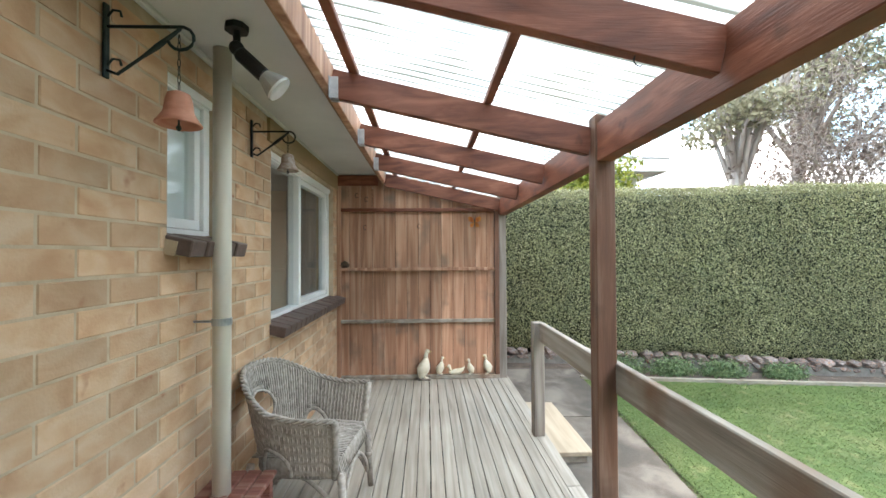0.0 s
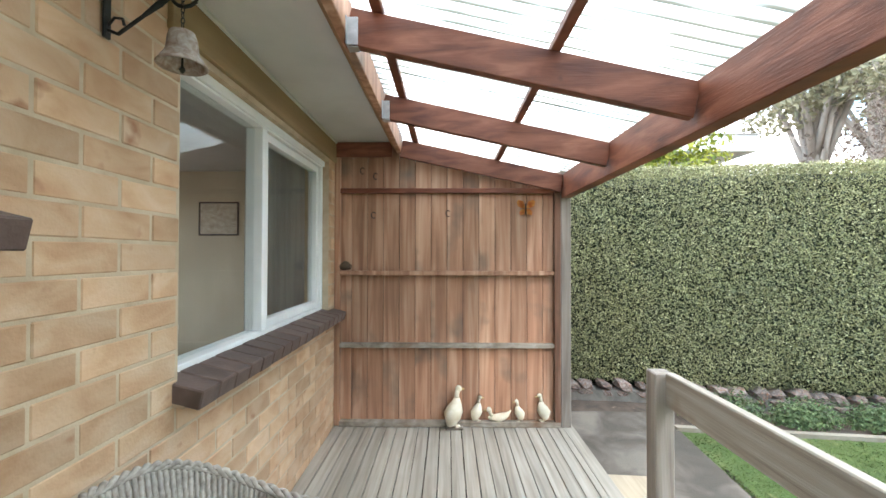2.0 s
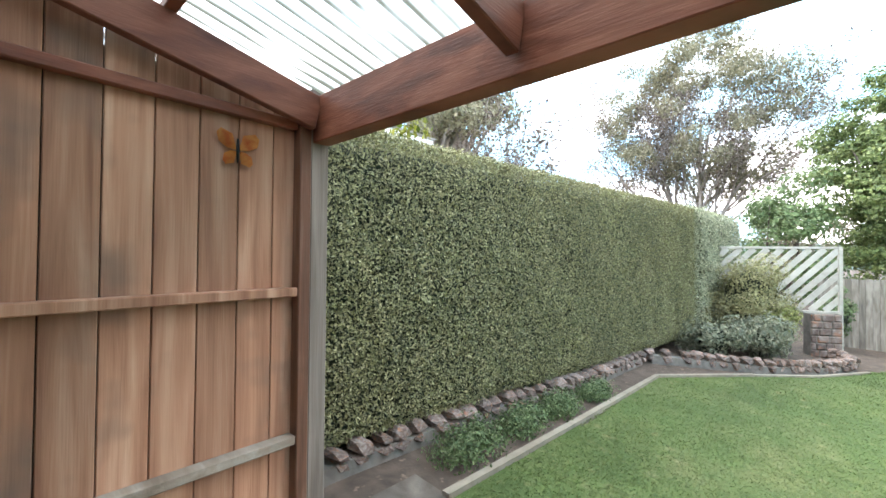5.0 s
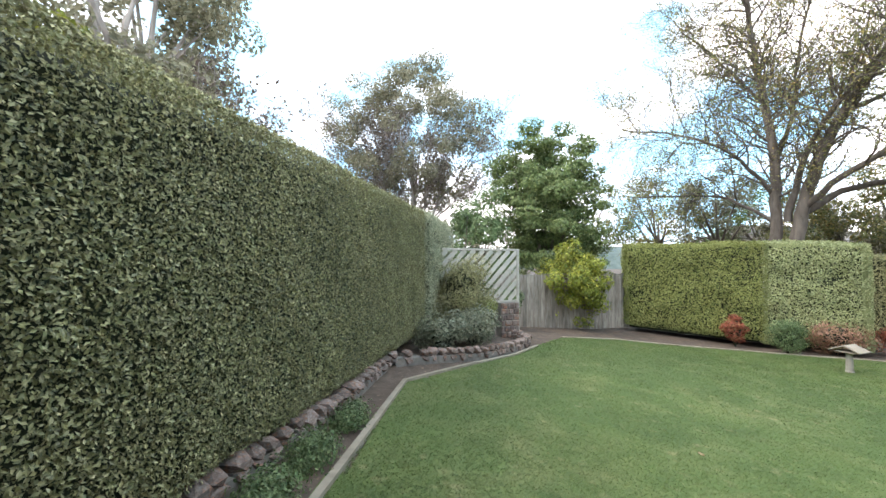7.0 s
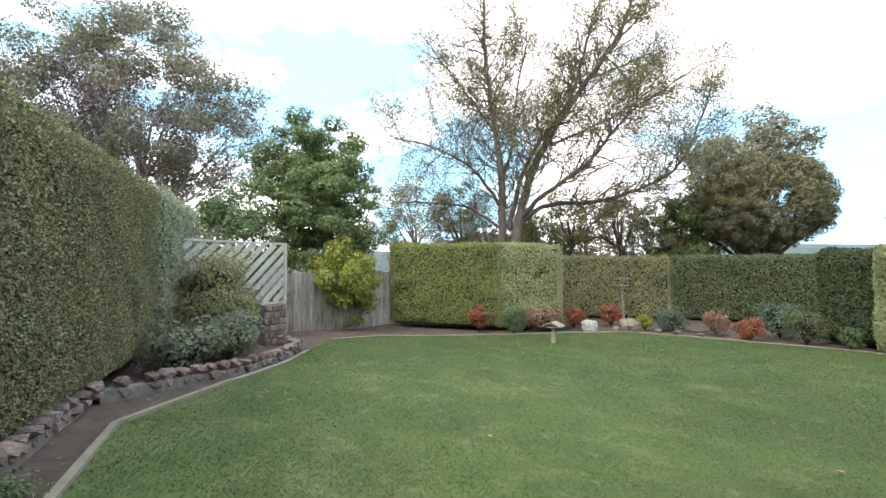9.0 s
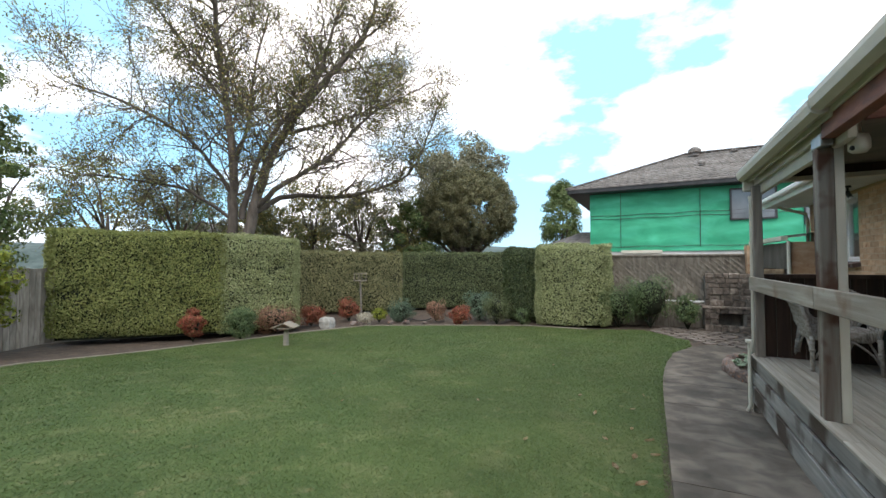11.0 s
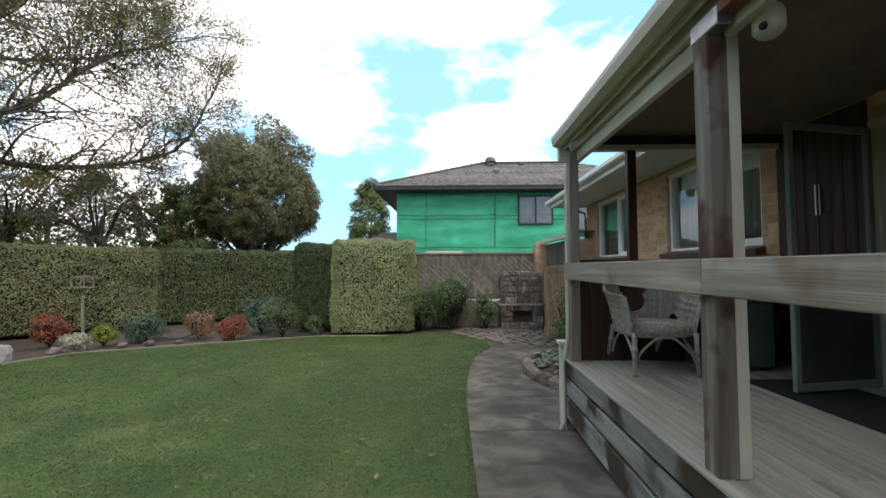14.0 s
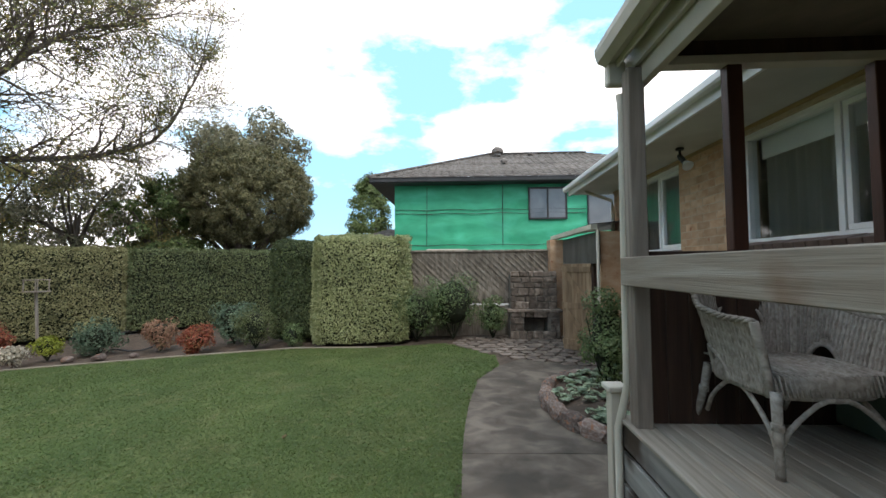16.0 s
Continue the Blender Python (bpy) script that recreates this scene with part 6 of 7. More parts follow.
# ---- wicker armchairs ----
def wicker_chair(at, rz, label):
    """A tub chair of woven cane: curved back and arms in one, oval openings, padded seat, arched legs. It faces +x."""
    ch = thing("wicker_chair", label, "chair", at, rz, group="wicker armchairs")
    seat_z = 0.40

    def plan(a):
        """The line of back and arms, a from -1 (one arm's front) to 1."""
        an = a * 2.05
        x, y = -0.26 * math.cos(an), 0.29 * math.sin(an)
        if abs(an) > 1.35:
            k = (abs(an) - 1.35) / 0.7
            x, y = x + 0.15 * k, math.copysign(0.27 + 0.015 * (1 - k), an)
        return x, y

    def rim(a):
        return 0.88 - 0.20 * smoothstep(0.15, 0.85, abs(a))

    def flare(h):
        return 1 + 0.30 * h ** 1.3

    def skin(a, f):
        x, y = plan(a)
        z = seat_z - 0.06 + (rim(a) - seat_z + 0.06) * f
        k = flare(f)
        return Vector((x * (k if x < 0 else 1 + 0.1 * f) - 0.03 * f * (1 - min(1, abs(a) * 1.6)), y * k, z))

    def gap(a, f):
        z = seat_z - 0.06 + (rim(a) - seat_z + 0.06) * f
        return (a / 0.20) ** 2 + ((z - 0.60) / 0.115) ** 2 < 1 or (((abs(a) - 0.62) / 0.13) ** 2 + ((z - 0.345) / 0.16) ** 2 < 1)

    bm = B()
    na, nf = 96, 16
    vs = [[bm.verts.new(skin(-1 + 2 * i / na, j / nf)) for j in range(nf + 1)] for i in range(na + 1)]
    for i in range(na):
        for j in range(nf):
            if not gap(-1 + 2 * (i + 0.5) / na, (j + 0.5) / nf):
                bm.faces.new((vs[i][j], vs[i + 1][j], vs[i + 1][j + 1], vs[i][j + 1]))
    bmesh.ops.delete(bm, geom=[v for v in bm.verts if not v.link_faces], context="VERTS")
    bmesh.ops.solidify(bm, geom=bm.faces[:], thickness=0.004)
    part("backrest", bm, M_WICKER, ch, smooth=True)
    # upright canes woven into the shell
    bm = B()
    for i in range(85):
        a = -0.985 + 1.97 * i / 84
        run = []
        for j in range(13):
            f = j / 12
            if gap(a, f):
                if len(run) > 1:
                    tube(bm, run, 0.0070, 5)
                run = []
            else:
                p = skin(a, f)
                out = Vector((p.x, p.y, 0)).normalized()
                run.append(p + out * 0.003 * (-1) ** j)
        if len(run) > 1:
            tube(bm, run, 0.0070, 5)
    tagged(part("cane_weave", bm, M_WICKER, ch, smooth=True), kind="stuff")
    # plaited rim, carried down the front of both arms
    bm = B()
    line = [skin(-1 + 2 * i / 120, 1.0) for i in range(121)]
    for s in (0, 2.1, 4.2):
        tube(bm, [p + Vector((0.010 * math.cos(s + i * 0.9) * 0.7, 0.010 * math.cos(s + i * 0.9) * 0.7, 0.010 * math.sin(s + i * 0.9))) for i, p in enumerate(line)], 0.0095, 6)
    part("plaited_rim", bm, M_WICKER, ch, smooth=True)
    for sg in (-1, 1):
        bm = B()
        tube(bm, [skin(sg, f) + Vector((0.005, 0, 0)) for f in (0, 0.3, 0.6, 1.0)], 0.020, 8)
        part("arm_front", bm, M_WICKER, ch, smooth=True)
    bm = B()
    ring = []
    for k in range(25):
        t = 2 * math.pi * k / 24
        a = 0.20 * math.cos(t)
        z = 0.60 + 0.115 * math.sin(t)
        ring.append(skin(a, (z - seat_z + 0.06) / (rim(a) - seat_z + 0.06)))
    tube(bm, ring, 0.010, 6)
    part("opening_rim", bm, M_WICKER, ch, smooth=True)
    for sg in (-1, 1):
        bm = B()
        ring = []
        for k in range(15):
            t = math.pi * k / 14
            a, z = sg * (0.62 + 0.13 * math.cos(t)), 0.345 + 0.16 * math.sin(t)
            ring.append(skin(a, (z - seat_z + 0.06) / (rim(a) - seat_z + 0.06)))
        tube(bm, ring, 0.014, 6)
        part("side_arch", bm, M_WICKER, ch, smooth=True)
    # seat with a woven top and apron
    bm = B()
    outline = []
    for k in range(40):
        t = 2 * math.pi * k / 40
        c, s = math.cos(t), math.sin(t)
        m = (abs(c) ** 4 + abs(s) ** 4) ** -0.25
        outline.append((0.05 + 0.26 * c * m, 0.275 * s * m))
    levels = [(0.97, seat_z - 0.075), (1.0, seat_z - 0.06), (1.0, seat_z + 0.01), (0.97, seat_z + 0.03), (0.5, seat_z + 0.045)]
    rings = [[bm.verts.new((x * k, y * k, z)) for x, y in outline] for k, z in levels]
    for q, r in zip(rings, rings[1:]):
        for k in range(40):
            bm.faces.new((q[k], q[(k + 1) % 40], r[(k + 1) % 40], r[k]))
    bm.faces.new(rings[-1])
    bm.faces.new(rings[0][::-1])
    part("seat", bm, M_WICKER, ch, smooth=True)
    bm = B()
    for k in range(26):
        y = -0.26 + 0.52 * k / 25
        tube(bm, [(0.05 - 0.26, y, seat_z + 0.036), (0.05, y, seat_z + 0.046), (0.05 + 0.24, y, seat_z + 0.034), (0.314, y, seat_z - 0.055)], 0.0055, 4)
    part("seat_weave", bm, M_WICKER, ch, smooth=True)
    for x, y, dx, dy in ((0.31, 0.27, 0.02, 0.01), (0.31, -0.27, 0.02, -0.01), (-0.24, 0.22, -0.10, 0.03), (-0.24, -0.22, -0.10, -0.03)):
        bm = B()
        tube(bm, [(x, y, seat_z - 0.03), (x + dx * 0.3, y + dy * 0.3, 0.22), (x + dx, y + dy, 0.0)], [0.024, 0.021, 0.019], 8)
        tube(bm, [(x + dx * 0.3, y + dy * 0.3, 0.235), (x + dx * 0.32, y + dy * 0.32, 0.205)], 0.027, 8)
        part("leg", bm, M_WICKER, ch, smooth=True)
    for p, q in (((0.31, 0.27), (0.31, -0.27)), ((0.31, 0.27), (-0.26, 0.22)), ((0.31, -0.27), (-0.26, -0.22))):
        bm = B()
        pts = []
        for k in range(13):
            f = k / 12
            pts.append((p[0] + (q[0] - p[0]) * f, p[1] + (q[1] - p[1]) * f, 0.10 + 0.23 * min(1, 2.6 * min(f, 1 - f)) ** 0.6))
        tube(bm, pts, 0.012, 6)
        part("arched_brace", bm, M_WICKER, ch, smooth=True)
    return ch


wicker_chair((-0.43, 2.25, 0), -7, "weathered grey wicker tub chair against the brick wall")
wicker_chair((0.68, -2.93, 0), 92, "weathered grey wicker tub chair on the shaded veranda")

# ---- slatted bench table ----
bench = thing("slatted_bench", "low narrow bench table of worn red-painted slats", "bench", (-0.645, 1.46, 0))
for i in range(4):
    bm = B()
    box(bm, -0.155 + i * 0.079, -0.083 + i * 0.079, -0.45, 0.45, 0.395, 0.42, 0.006)
    part("slat", bm, M_SLATS, bench)
for y in (-0.38, 0.38):
    bm = B()
    box(bm, -0.15, 0.15, y - 0.02, y + 0.02, 0.335, 0.394, 0.004)
    part("bearer", bm, M_SLATS, bench)
for x in (-0.125, 0.125):
    for y in (-0.38, 0.38):
        bm = B()
        box(bm, x - 0.025, x + 0.025, y - 0.022, y + 0.022, 0.0, 0.334, 0.004)
        part("leg", bm, M_SLATS, bench)

# ---- downpipe on the wall ----
dp = thing("downpipe", "round cream painted downpipe strapped to the brick wall", "pipe", (-0.685, 1.705, 0))
bm = B()
tube(bm, [(0, 0, 0.0), (0, 0, 1.2), (0, 0, 2.597)], 0.042, 20)
part("pipe", bm, M_CREAM, dp, smooth=True)
bm = B()
tube(bm, [(0, 0, 1.235), (0, 0, 1.27)], 0.046, 20)
box(bm, -0.135, -0.03, -0.005, 0.005, 1.247, 1.257)
part("strap", bm, M_STEEL, dp, "galvanised pipe strap")


# ---- bells on wrought iron brackets ----
def bell_bracket(y, z, scale, iron, bell_mat, drop, bell_label, size):
    br = thing("bell_bracket", bell_label, "wall bell", (WALL + 0.004, y, z), group="bells on brackets")
    bm = B()
    box(bm, 0, 0.012, -0.012, 0.012, -0.20 * scale, 0.09 * scale, 0.003)
    part("back_plate", bm, iron, br)
    bm = B()
    reach = 0.34 * scale
    hook = [(0.008, 0, 0), (reach * 0.85, 0, 0.002)]
    hook += [(reach * 0.85 + 0.05 * scale * math.sin(a), 0, 0.002 - 0.045 * scale * (1 - math.cos(a))) for a in np.linspace(0.3, 4.6, 10)]
    tube(bm, hook, 0.006, 6)
    part("arm", bm, iron, br, smooth=True)
    bm = B()
    tube(bm, [(0.01, 0, -0.17 * scale), (0.05 * scale, 0, -0.185 * scale), (0.14 * scale, 0, -0.12 * scale), (0.20 * scale, 0, -0.075 * scale), (reach * 0.85, 0, -0.004)], [0.006, 0.006, 0.006, 0.011, 0.006], 6)
    part("brace", bm, iron, br, smooth=True)
    for zz, sg in ((0.06 * scale, 1), (-0.13 * scale, 1)):
        bm = B()
        tube(bm, [(0.01, 0, zz - 0.02), (0.03, 0, zz + 0.004), (0.055, 0, zz), (0.06, 0, zz - 0.02)], 0.0045, 6)
        part("scroll", bm, iron, br, smooth=True)
    hx = reach * 0.83
    bm = B()
    k = 7
    for i in range(k):
        za = -0.03 * scale - drop * i / k
        tube(bm, [(hx + 0.005 * math.cos(a) * (i % 2), 0.005 * math.cos(a) * ((i + 1) % 2), za - drop / k * (0.5 + 0.62 * math.sin(a))) for a in np.linspace(0, 2 * math.pi, 9)], 0.0016, 4)
    part("chain", bm, iron, br)
    bell = new("bell")
    bell.parent = br
    bell.matrix_basis = pose(hx, 0, -0.03 * scale - drop - 0.14 * size) @ Matrix.Scale(size, 4)
    bm = B()
    lathe(bm, [(0.006, 0.14), (0.02, 0.135), (0.042, 0.125), (0.050, 0.10), (0.056, 0.05), (0.075, 0.018), (0.088, 0.0), (0.083, -0.004), (0.068, 0.02), (0.045, 0.06), (0.03, 0.10)], (0, 0, 0), 24)
    part("bell_body", bm, bell_mat, bell, smooth=True)
    bm = B()
    lathe(bm, [(0.003, 0.1), (0.004, 0.0), (0.012, -0.015), (0.004, -0.028)], (0, 0, 0), 8)
    part("clapper", bm, iron, bell)


bell_bracket(1.135, 2.39, 0.92, surface("dark_green_iron", [(0.012, 0.022, 0.02), (0.03, 0.045, 0.04)], (20, 20, 20), 0.5, 0.2, 80, metal=0.2), M_TERRA, 0.20, "terracotta bell hanging from a dark green iron bracket", 0.86)
bell_bracket(2.34, 2.38, 0.84, M_IRON, M_PALEBELL, 0.115, "speckled pale bell hanging from a black iron bracket", 0.8)

# ---- floodlight under the eaves ----
def floodlight(at, rz, label):
    fl = thing("floodlight", label, "light", at, rz)
    bm = B()
    lathe(bm, [(0.05, -0.03), (0.05, -0.005), (0.045, 0.0)], (0, 0, 0), 8)
    part("mount", bm, M_BLACK, fl)
    bm = B()
    bmesh.ops.create_uvsphere(bm, u_segments=12, v_segments=8, radius=0.032, matrix=pose(0, 0, -0.105))
    tube(bm, [(0, 0, -0.03), (0, 0, -0.09)], 0.016, 10)
    part("joint", bm, M_BLACK, fl, smooth=True)
    head = new("lamp_head")
    head.parent = fl
    head.matrix_basis = pose(0, 0.0, -0.115, -48, 0, 0)
    bm = B()
    lathe(bm, [(0.020, 0.0), (0.033, 0.0 - 0.02), (0.034, -0.15), (0.03, -0.155)], (0, 0, 0), 12)
    part("lamp_body", bm, M_BLACK, head)
    bm = B()
    lathe(bm, [(0.032, -0.155), (0.066, -0.235), (0.060, -0.243), (0.01, -0.235)], (0, 0, 0), 18)
    part("bulb", bm, surface("reflector_glass", [(0.5, 0.5, 0.48), (0.62, 0.62, 0.6)], (9, 9, 9), 0.2, 0.1, 60), head, "clear reflector bulb")


floodlight((-0.513, 1.48, 2.597), 100, "black floodlight fixed under the eaves")
floodlight((-0.45, -5.95, 2.42), 180, "black floodlight under the far eaves")


# ---- ornamental ducks ----
def duck(x, y, s, z0, pose_kind, rz):
    du = thing("duck_ornament", {"up": "cream painted wooden duck standing upright", "low": "white painted duck with lowered tail", "mid": "cream painted wooden duck looking round"}[pose_kind], "ornament", (x, y, z0), rz, group="duck ornaments")
    bm = B()
    if pose_kind == "low":
        body = [(-0.16, 0.05), (-0.10, 0.045), (-0.02, 0.05), (0.06, 0.065), (0.12, 0.10), (0.17, 0.16)]
        radii = [0.022, 0.045, 0.062, 0.058, 0.034, 0.006]
        neck = [(-0.10, 0.06), (-0.13, 0.11), (-0.14, 0.15)]
    else:
        lean = 0.35 if pose_kind == "up" else 0.55
        body = [(0.14 * lean, 0.02), (0.10 * lean, 0.06), (0.03, 0.13), (-0.01, 0.20), (-0.03, 0.27), (-0.035, 0.32)]
        radii = [0.022, 0.062, 0.098, 0.092, 0.055, 0.030]
        neck = [(-0.035, 0.30), (-0.035, 0.36), (-0.045, 0.40)]
    tube(bm, [(a * s, 0, b * s) for a, b in body], [r * s for r in radii], 12)
    tube(bm, [(a * s, 0, b * s) for a, b in neck], [0.032 * s, 0.026 * s, 0.030 * s], 10)
    hx, hz = neck[-1]
    bmesh.ops.create_uvsphere(bm, u_segments=12, v_segments=8, radius=0.038 * s, matrix=pose((hx - 0.012) * s, 0, (hz + 0.015) * s))
    part("body", bm, M_DUCK, du, smooth=True)
    bm = B()
    tube(bm, [((hx - 0.03) * s, 0, (hz + 0.01) * s), ((hx - 0.075) * s, 0, hz * s), ((hx - 0.095) * s, 0, (hz - 0.002) * s)], [0.016 * s, 0.013 * s, 0.006 * s], 8)
    part("beak", bm, surface("ochre_beak", [(0.45, 0.30, 0.12), (0.55, 0.40, 0.18)], (9, 9, 9), 0.5, 0, 10), du, "ochre painted beak")
    for sg in (-1, 1):
        bm = B()
        box(bm, -0.055 * s, 0.01 * s, sg * 0.028 * s - 0.016 * s, sg * 0.028 * s + 0.016 * s, 0, 0.022 * s, 0.004)
        tube(bm, [(0, sg * 0.028 * s, 0.01), (0.01, sg * 0.022 * s, 0.06 * s)], 0.012 * s, 6)
        part("foot", bm, M_DUCK, du)
    return du


bm = B()
box(bm, 0.20, 0.36, 4.775, 4.832, 0.001, 0.022, 0.004)
tagged(part("wood_block", bm, M_RAILPOST), "small grey wood block under a duck", "block")
duck(0.28, 4.80, 0.80, 0.0225, "mid", 215)
duck(0.488, 4.865, 0.50, 0.051, "mid", 200)
duck(0.69, 4.865, 0.62, 0.051, "low", 0)
duck(0.868, 4.865, 0.44, 0.051, "mid", 20)
duck(1.085, 4.865, 0.56, 0.051, "up", 10)

# ---- pine cone and butterfly on the screen ----
cone = thing("pine_cone", "brown open pine cone on the screen rail", "pine cone", (-0.72, 4.868, 1.413))
bm = B()
r = random.Random(2)
for k in range(70):
    f = k / 70
    an = k * 2.4
    rad = 0.045 * math.sin(math.pi * (0.12 + 0.86 * f)) + 0.006
    bar(bm, pose(rad * math.cos(an), rad * math.sin(an), 0.008 + 0.075 * f, 0, 25, math.degrees(an)) @ Matrix.Diagonal((0.022, 0.014, 0.004, 1)))
bmesh.ops.create_uvsphere(bm, u_segments=10, v_segments=8, radius=0.03, matrix=pose(0, 0, 0.035))
part("scales", bm, M_CONE, cone)
fly = thing("butterfly_ornament", "orange metal butterfly fixed to the screen boards", "ornament", (0.935, 4.897, 1.985))
for sg in (-1, 1):
    for up, w, h in ((1, 0.085, 0.07), (-1, 0.06, 0.055)):
        bm = B()
        pts = [(0.004, 0), (0.25 * w, 0.9 * h), (0.8 * w, 1.1 * h), (w, 0.8 * h), (0.9 * w, 0.3 * h), (0.5 * w, 0.02 * h)]
        fc = bm.faces.new([bm.verts.new((sg * a, -0.012 - 0.10 * a, up * b + (0.004 if up > 0 else -0.002))) for a, b in pts])
        bmesh.ops.solidify(bm, geom=[fc], thickness=0.003)
        part("wing", bm, M_ORANGE, fly)
bm = B()
tube(bm, [(0, -0.012, -0.05), (0, -0.014, 0.0), (0, -0.012, 0.05)], [0.003, 0.007, 0.004], 8)
part("body", bm, M_IRON, fly, smooth=True)
for x, z in ((-0.572, 2.335), (-0.45, 2.285), (-0.468, 1.925), (0.22, 1.94)):
    bm = B()
    tube(bm, [(x + 0.02 * math.cos(a), 4.893, z + 0.03 * math.sin(a)) for a in np.linspace(0.5, 5.5, 9)], 0.004, 5)
    tagged(part("hook", bm, M_IRON, smooth=True), "small rusty iron hook on the screen", "hook", group="hooks on the screen")

# ---- seen through the windows ----
bm = B()
rows = []
for i in range(61):
    y = 3.60 + 1.05 * i / 60
    rows.append([bm.verts.new((-1.018 + 0.014 * math.sin(i * 1.15) + 0.006 * math.sin(i * 0.37), y, z)) for z in (1.04, 2.36)])
for q, s in zip(rows, rows[1:]):
    bm.faces.new((q[0], q[1], s[1], s[0]))
bmesh.ops.solidify(bm, geom=bm.faces[:], thickness=0.004)
tagged(part("curtain", bm, M_DRAPE, smooth=True), "sheer grey curtain hanging inside the window", "curtain")
bm = B()
box(bm, -0.958, -0.948, 1.53, 1.92, 1.69, 2.22, 0.002)
tagged(part("blind", bm, M_BLIND), "white roller blind drawn inside the window", "blind")
bm = B()
box(bm, -1.04, -1.03, -5.36, -3.52, 2.10, 2.34, 0.003)
tagged(part("blind", bm, M_BLIND), "white roller blind half drawn inside the window", "blind")
for x, y, z, w, h in ((-3.5, 6.165, 2.0, 0.56, 0.42), (-2.62, 6.165, 2.0, 0.50, 0.42)):
    pic = thing("framed_picture", "small framed line drawing on the room wall", "picture", (x, y, z), -90, group="framed pictures")
    bm = B()
    frame_ring(bm, -w / 2, w / 2, -h / 2, h / 2, 0.02, 0.0, 0.02)
    part("picture_frame", bm, M_IRON, pic)
    bm = B()
    box(bm, 0.001, 0.008, -w / 2 + 0.02, w / 2 - 0.02, -h / 2 + 0.02, h / 2 - 0.02)
    part("print", bm, M_PAPER, pic)
arm = thing("armchair", "pale upholstered armchair inside the room", "armchair", (-2.1, 3.7, 0.09), 150)
bm = B()
box(bm, -0.35, 0.35, -0.35, 0.35, 0.12, 0.45, 0.05)
part("seat", bm, M_CURTAIN, arm)
bm = B()
bar(bm, pose(-0.34, 0, 0.70, 0, -12, 0) @ Matrix.Diagonal((0.18, 0.72, 0.75, 1)), 0.06)
part("backrest", bm, M_CURTAIN, arm)
for sg in (-1, 1):
    bm = B()
    box(bm, -0.35, 0.35, sg * 0.42 - 0.07, sg * 0.42 + 0.07, 0.1, 0.62, 0.04)
    part("armrest", bm, M_CURTAIN, arm)

# ---- veranda ----
VY0, VY1 = -3.34, -0.60
ver = thing("veranda_roof", "shaded veranda roof with cream beam and dark lining", "veranda")
bm = B()
box(bm, WALL + 0.02, 1.20, VY0, VY1, 2.30, 2.33, 0.002)
tagged(part("ceiling", bm, surface("brown_lining", [(0.13, 0.105, 0.08), (0.22, 0.18, 0.14)], (3, 3, 3), 0.7, 0.2, 40)), "dull brown veranda ceiling lining", "ceiling", kind="structure")
bm = B()
q = [bm.verts.new(p) for p in ((1.34, VY0 - 0.02, 2.31), (1.34, VY1 + 0.1, 2.31), (-0.9, VY1 + 0.1, 2.64), (-0.9, VY0 - 0.02, 2.64))]
fc = bm.faces.new(q)
bmesh.ops.solidify(bm, geom=[fc], thickness=0.02)
part("roof_sheet", bm, M_CORR, ver)
bm = B()
box(bm, 1.20, 1.25, VY0, VY1, 2.02, 2.30, 0.004)
part("veranda_beam", bm, M_CREAM, ver)
bm = B()
box(bm, 1.255, 1.285, VY0, VY1, 2.13, 2.295, 0.004)
part("fascia", bm, M_CREAM, ver)
bm = B()
box(bm, WALL, 1.16, VY1 - 0.02, VY1 + 0.025, 2.13, 2.52, 0.004)
part("cross_beam", bm, M_RED, ver)
for x0, x1, y0, y1, mat in ((1.237, 1.333, -0.99, -0.882, M_VERPOST), (1.237, 1.333, -3.225, -3.13, M_RAILPOST)):
    bm = B()
    box(bm, x0, x1, y0, y1, 0.0, 2.115, 0.006)
    part("post", bm, mat, ver)
bm = B()
box(bm, 1.178, 1.2365, -0.95, -0.89, 0.0, 2.09, 0.004)
part("cream_post", bm, M_CREAM, ver)
bm = B()
box(bm, 1.262, 1.338, -1.0, -0.80, 2.03, 2.12, 0.006)
part("post_bracket", bm, M_STEEL, ver)
bm = B()
box(bm, 1.29, 1.40, -3.33, -3.26, 2.07, 2.22, 0.01)
part("beam_end", bm, M_CREAM, ver)
# security lamp
lampc = thing("security_camera", "cream round security sensor under the beam", "sensor", (1.14, -0.76, 2.02))
bm = B()
lathe(bm, [(0.02, 0.06), (0.05, 0.05), (0.06, 0.02), (0.06, -0.05), (0.04, -0.075)], (0, 0, 0), 16)
part("housing", bm, M_CREAM, lampc, smooth=True)
bm = B()
bmesh.ops.create_uvsphere(bm, u_segments=10, v_segments=8, radius=0.018, matrix=pose(0.045, 0.03, -0.045))
part("lens", bm, M_BLACK, lampc)
bm = B()
tube(bm, [(0, 0, 0.06), (0.02, 0, 0.28)], 0.018, 8)
part("bracket", bm, M_CREAM, lampc)
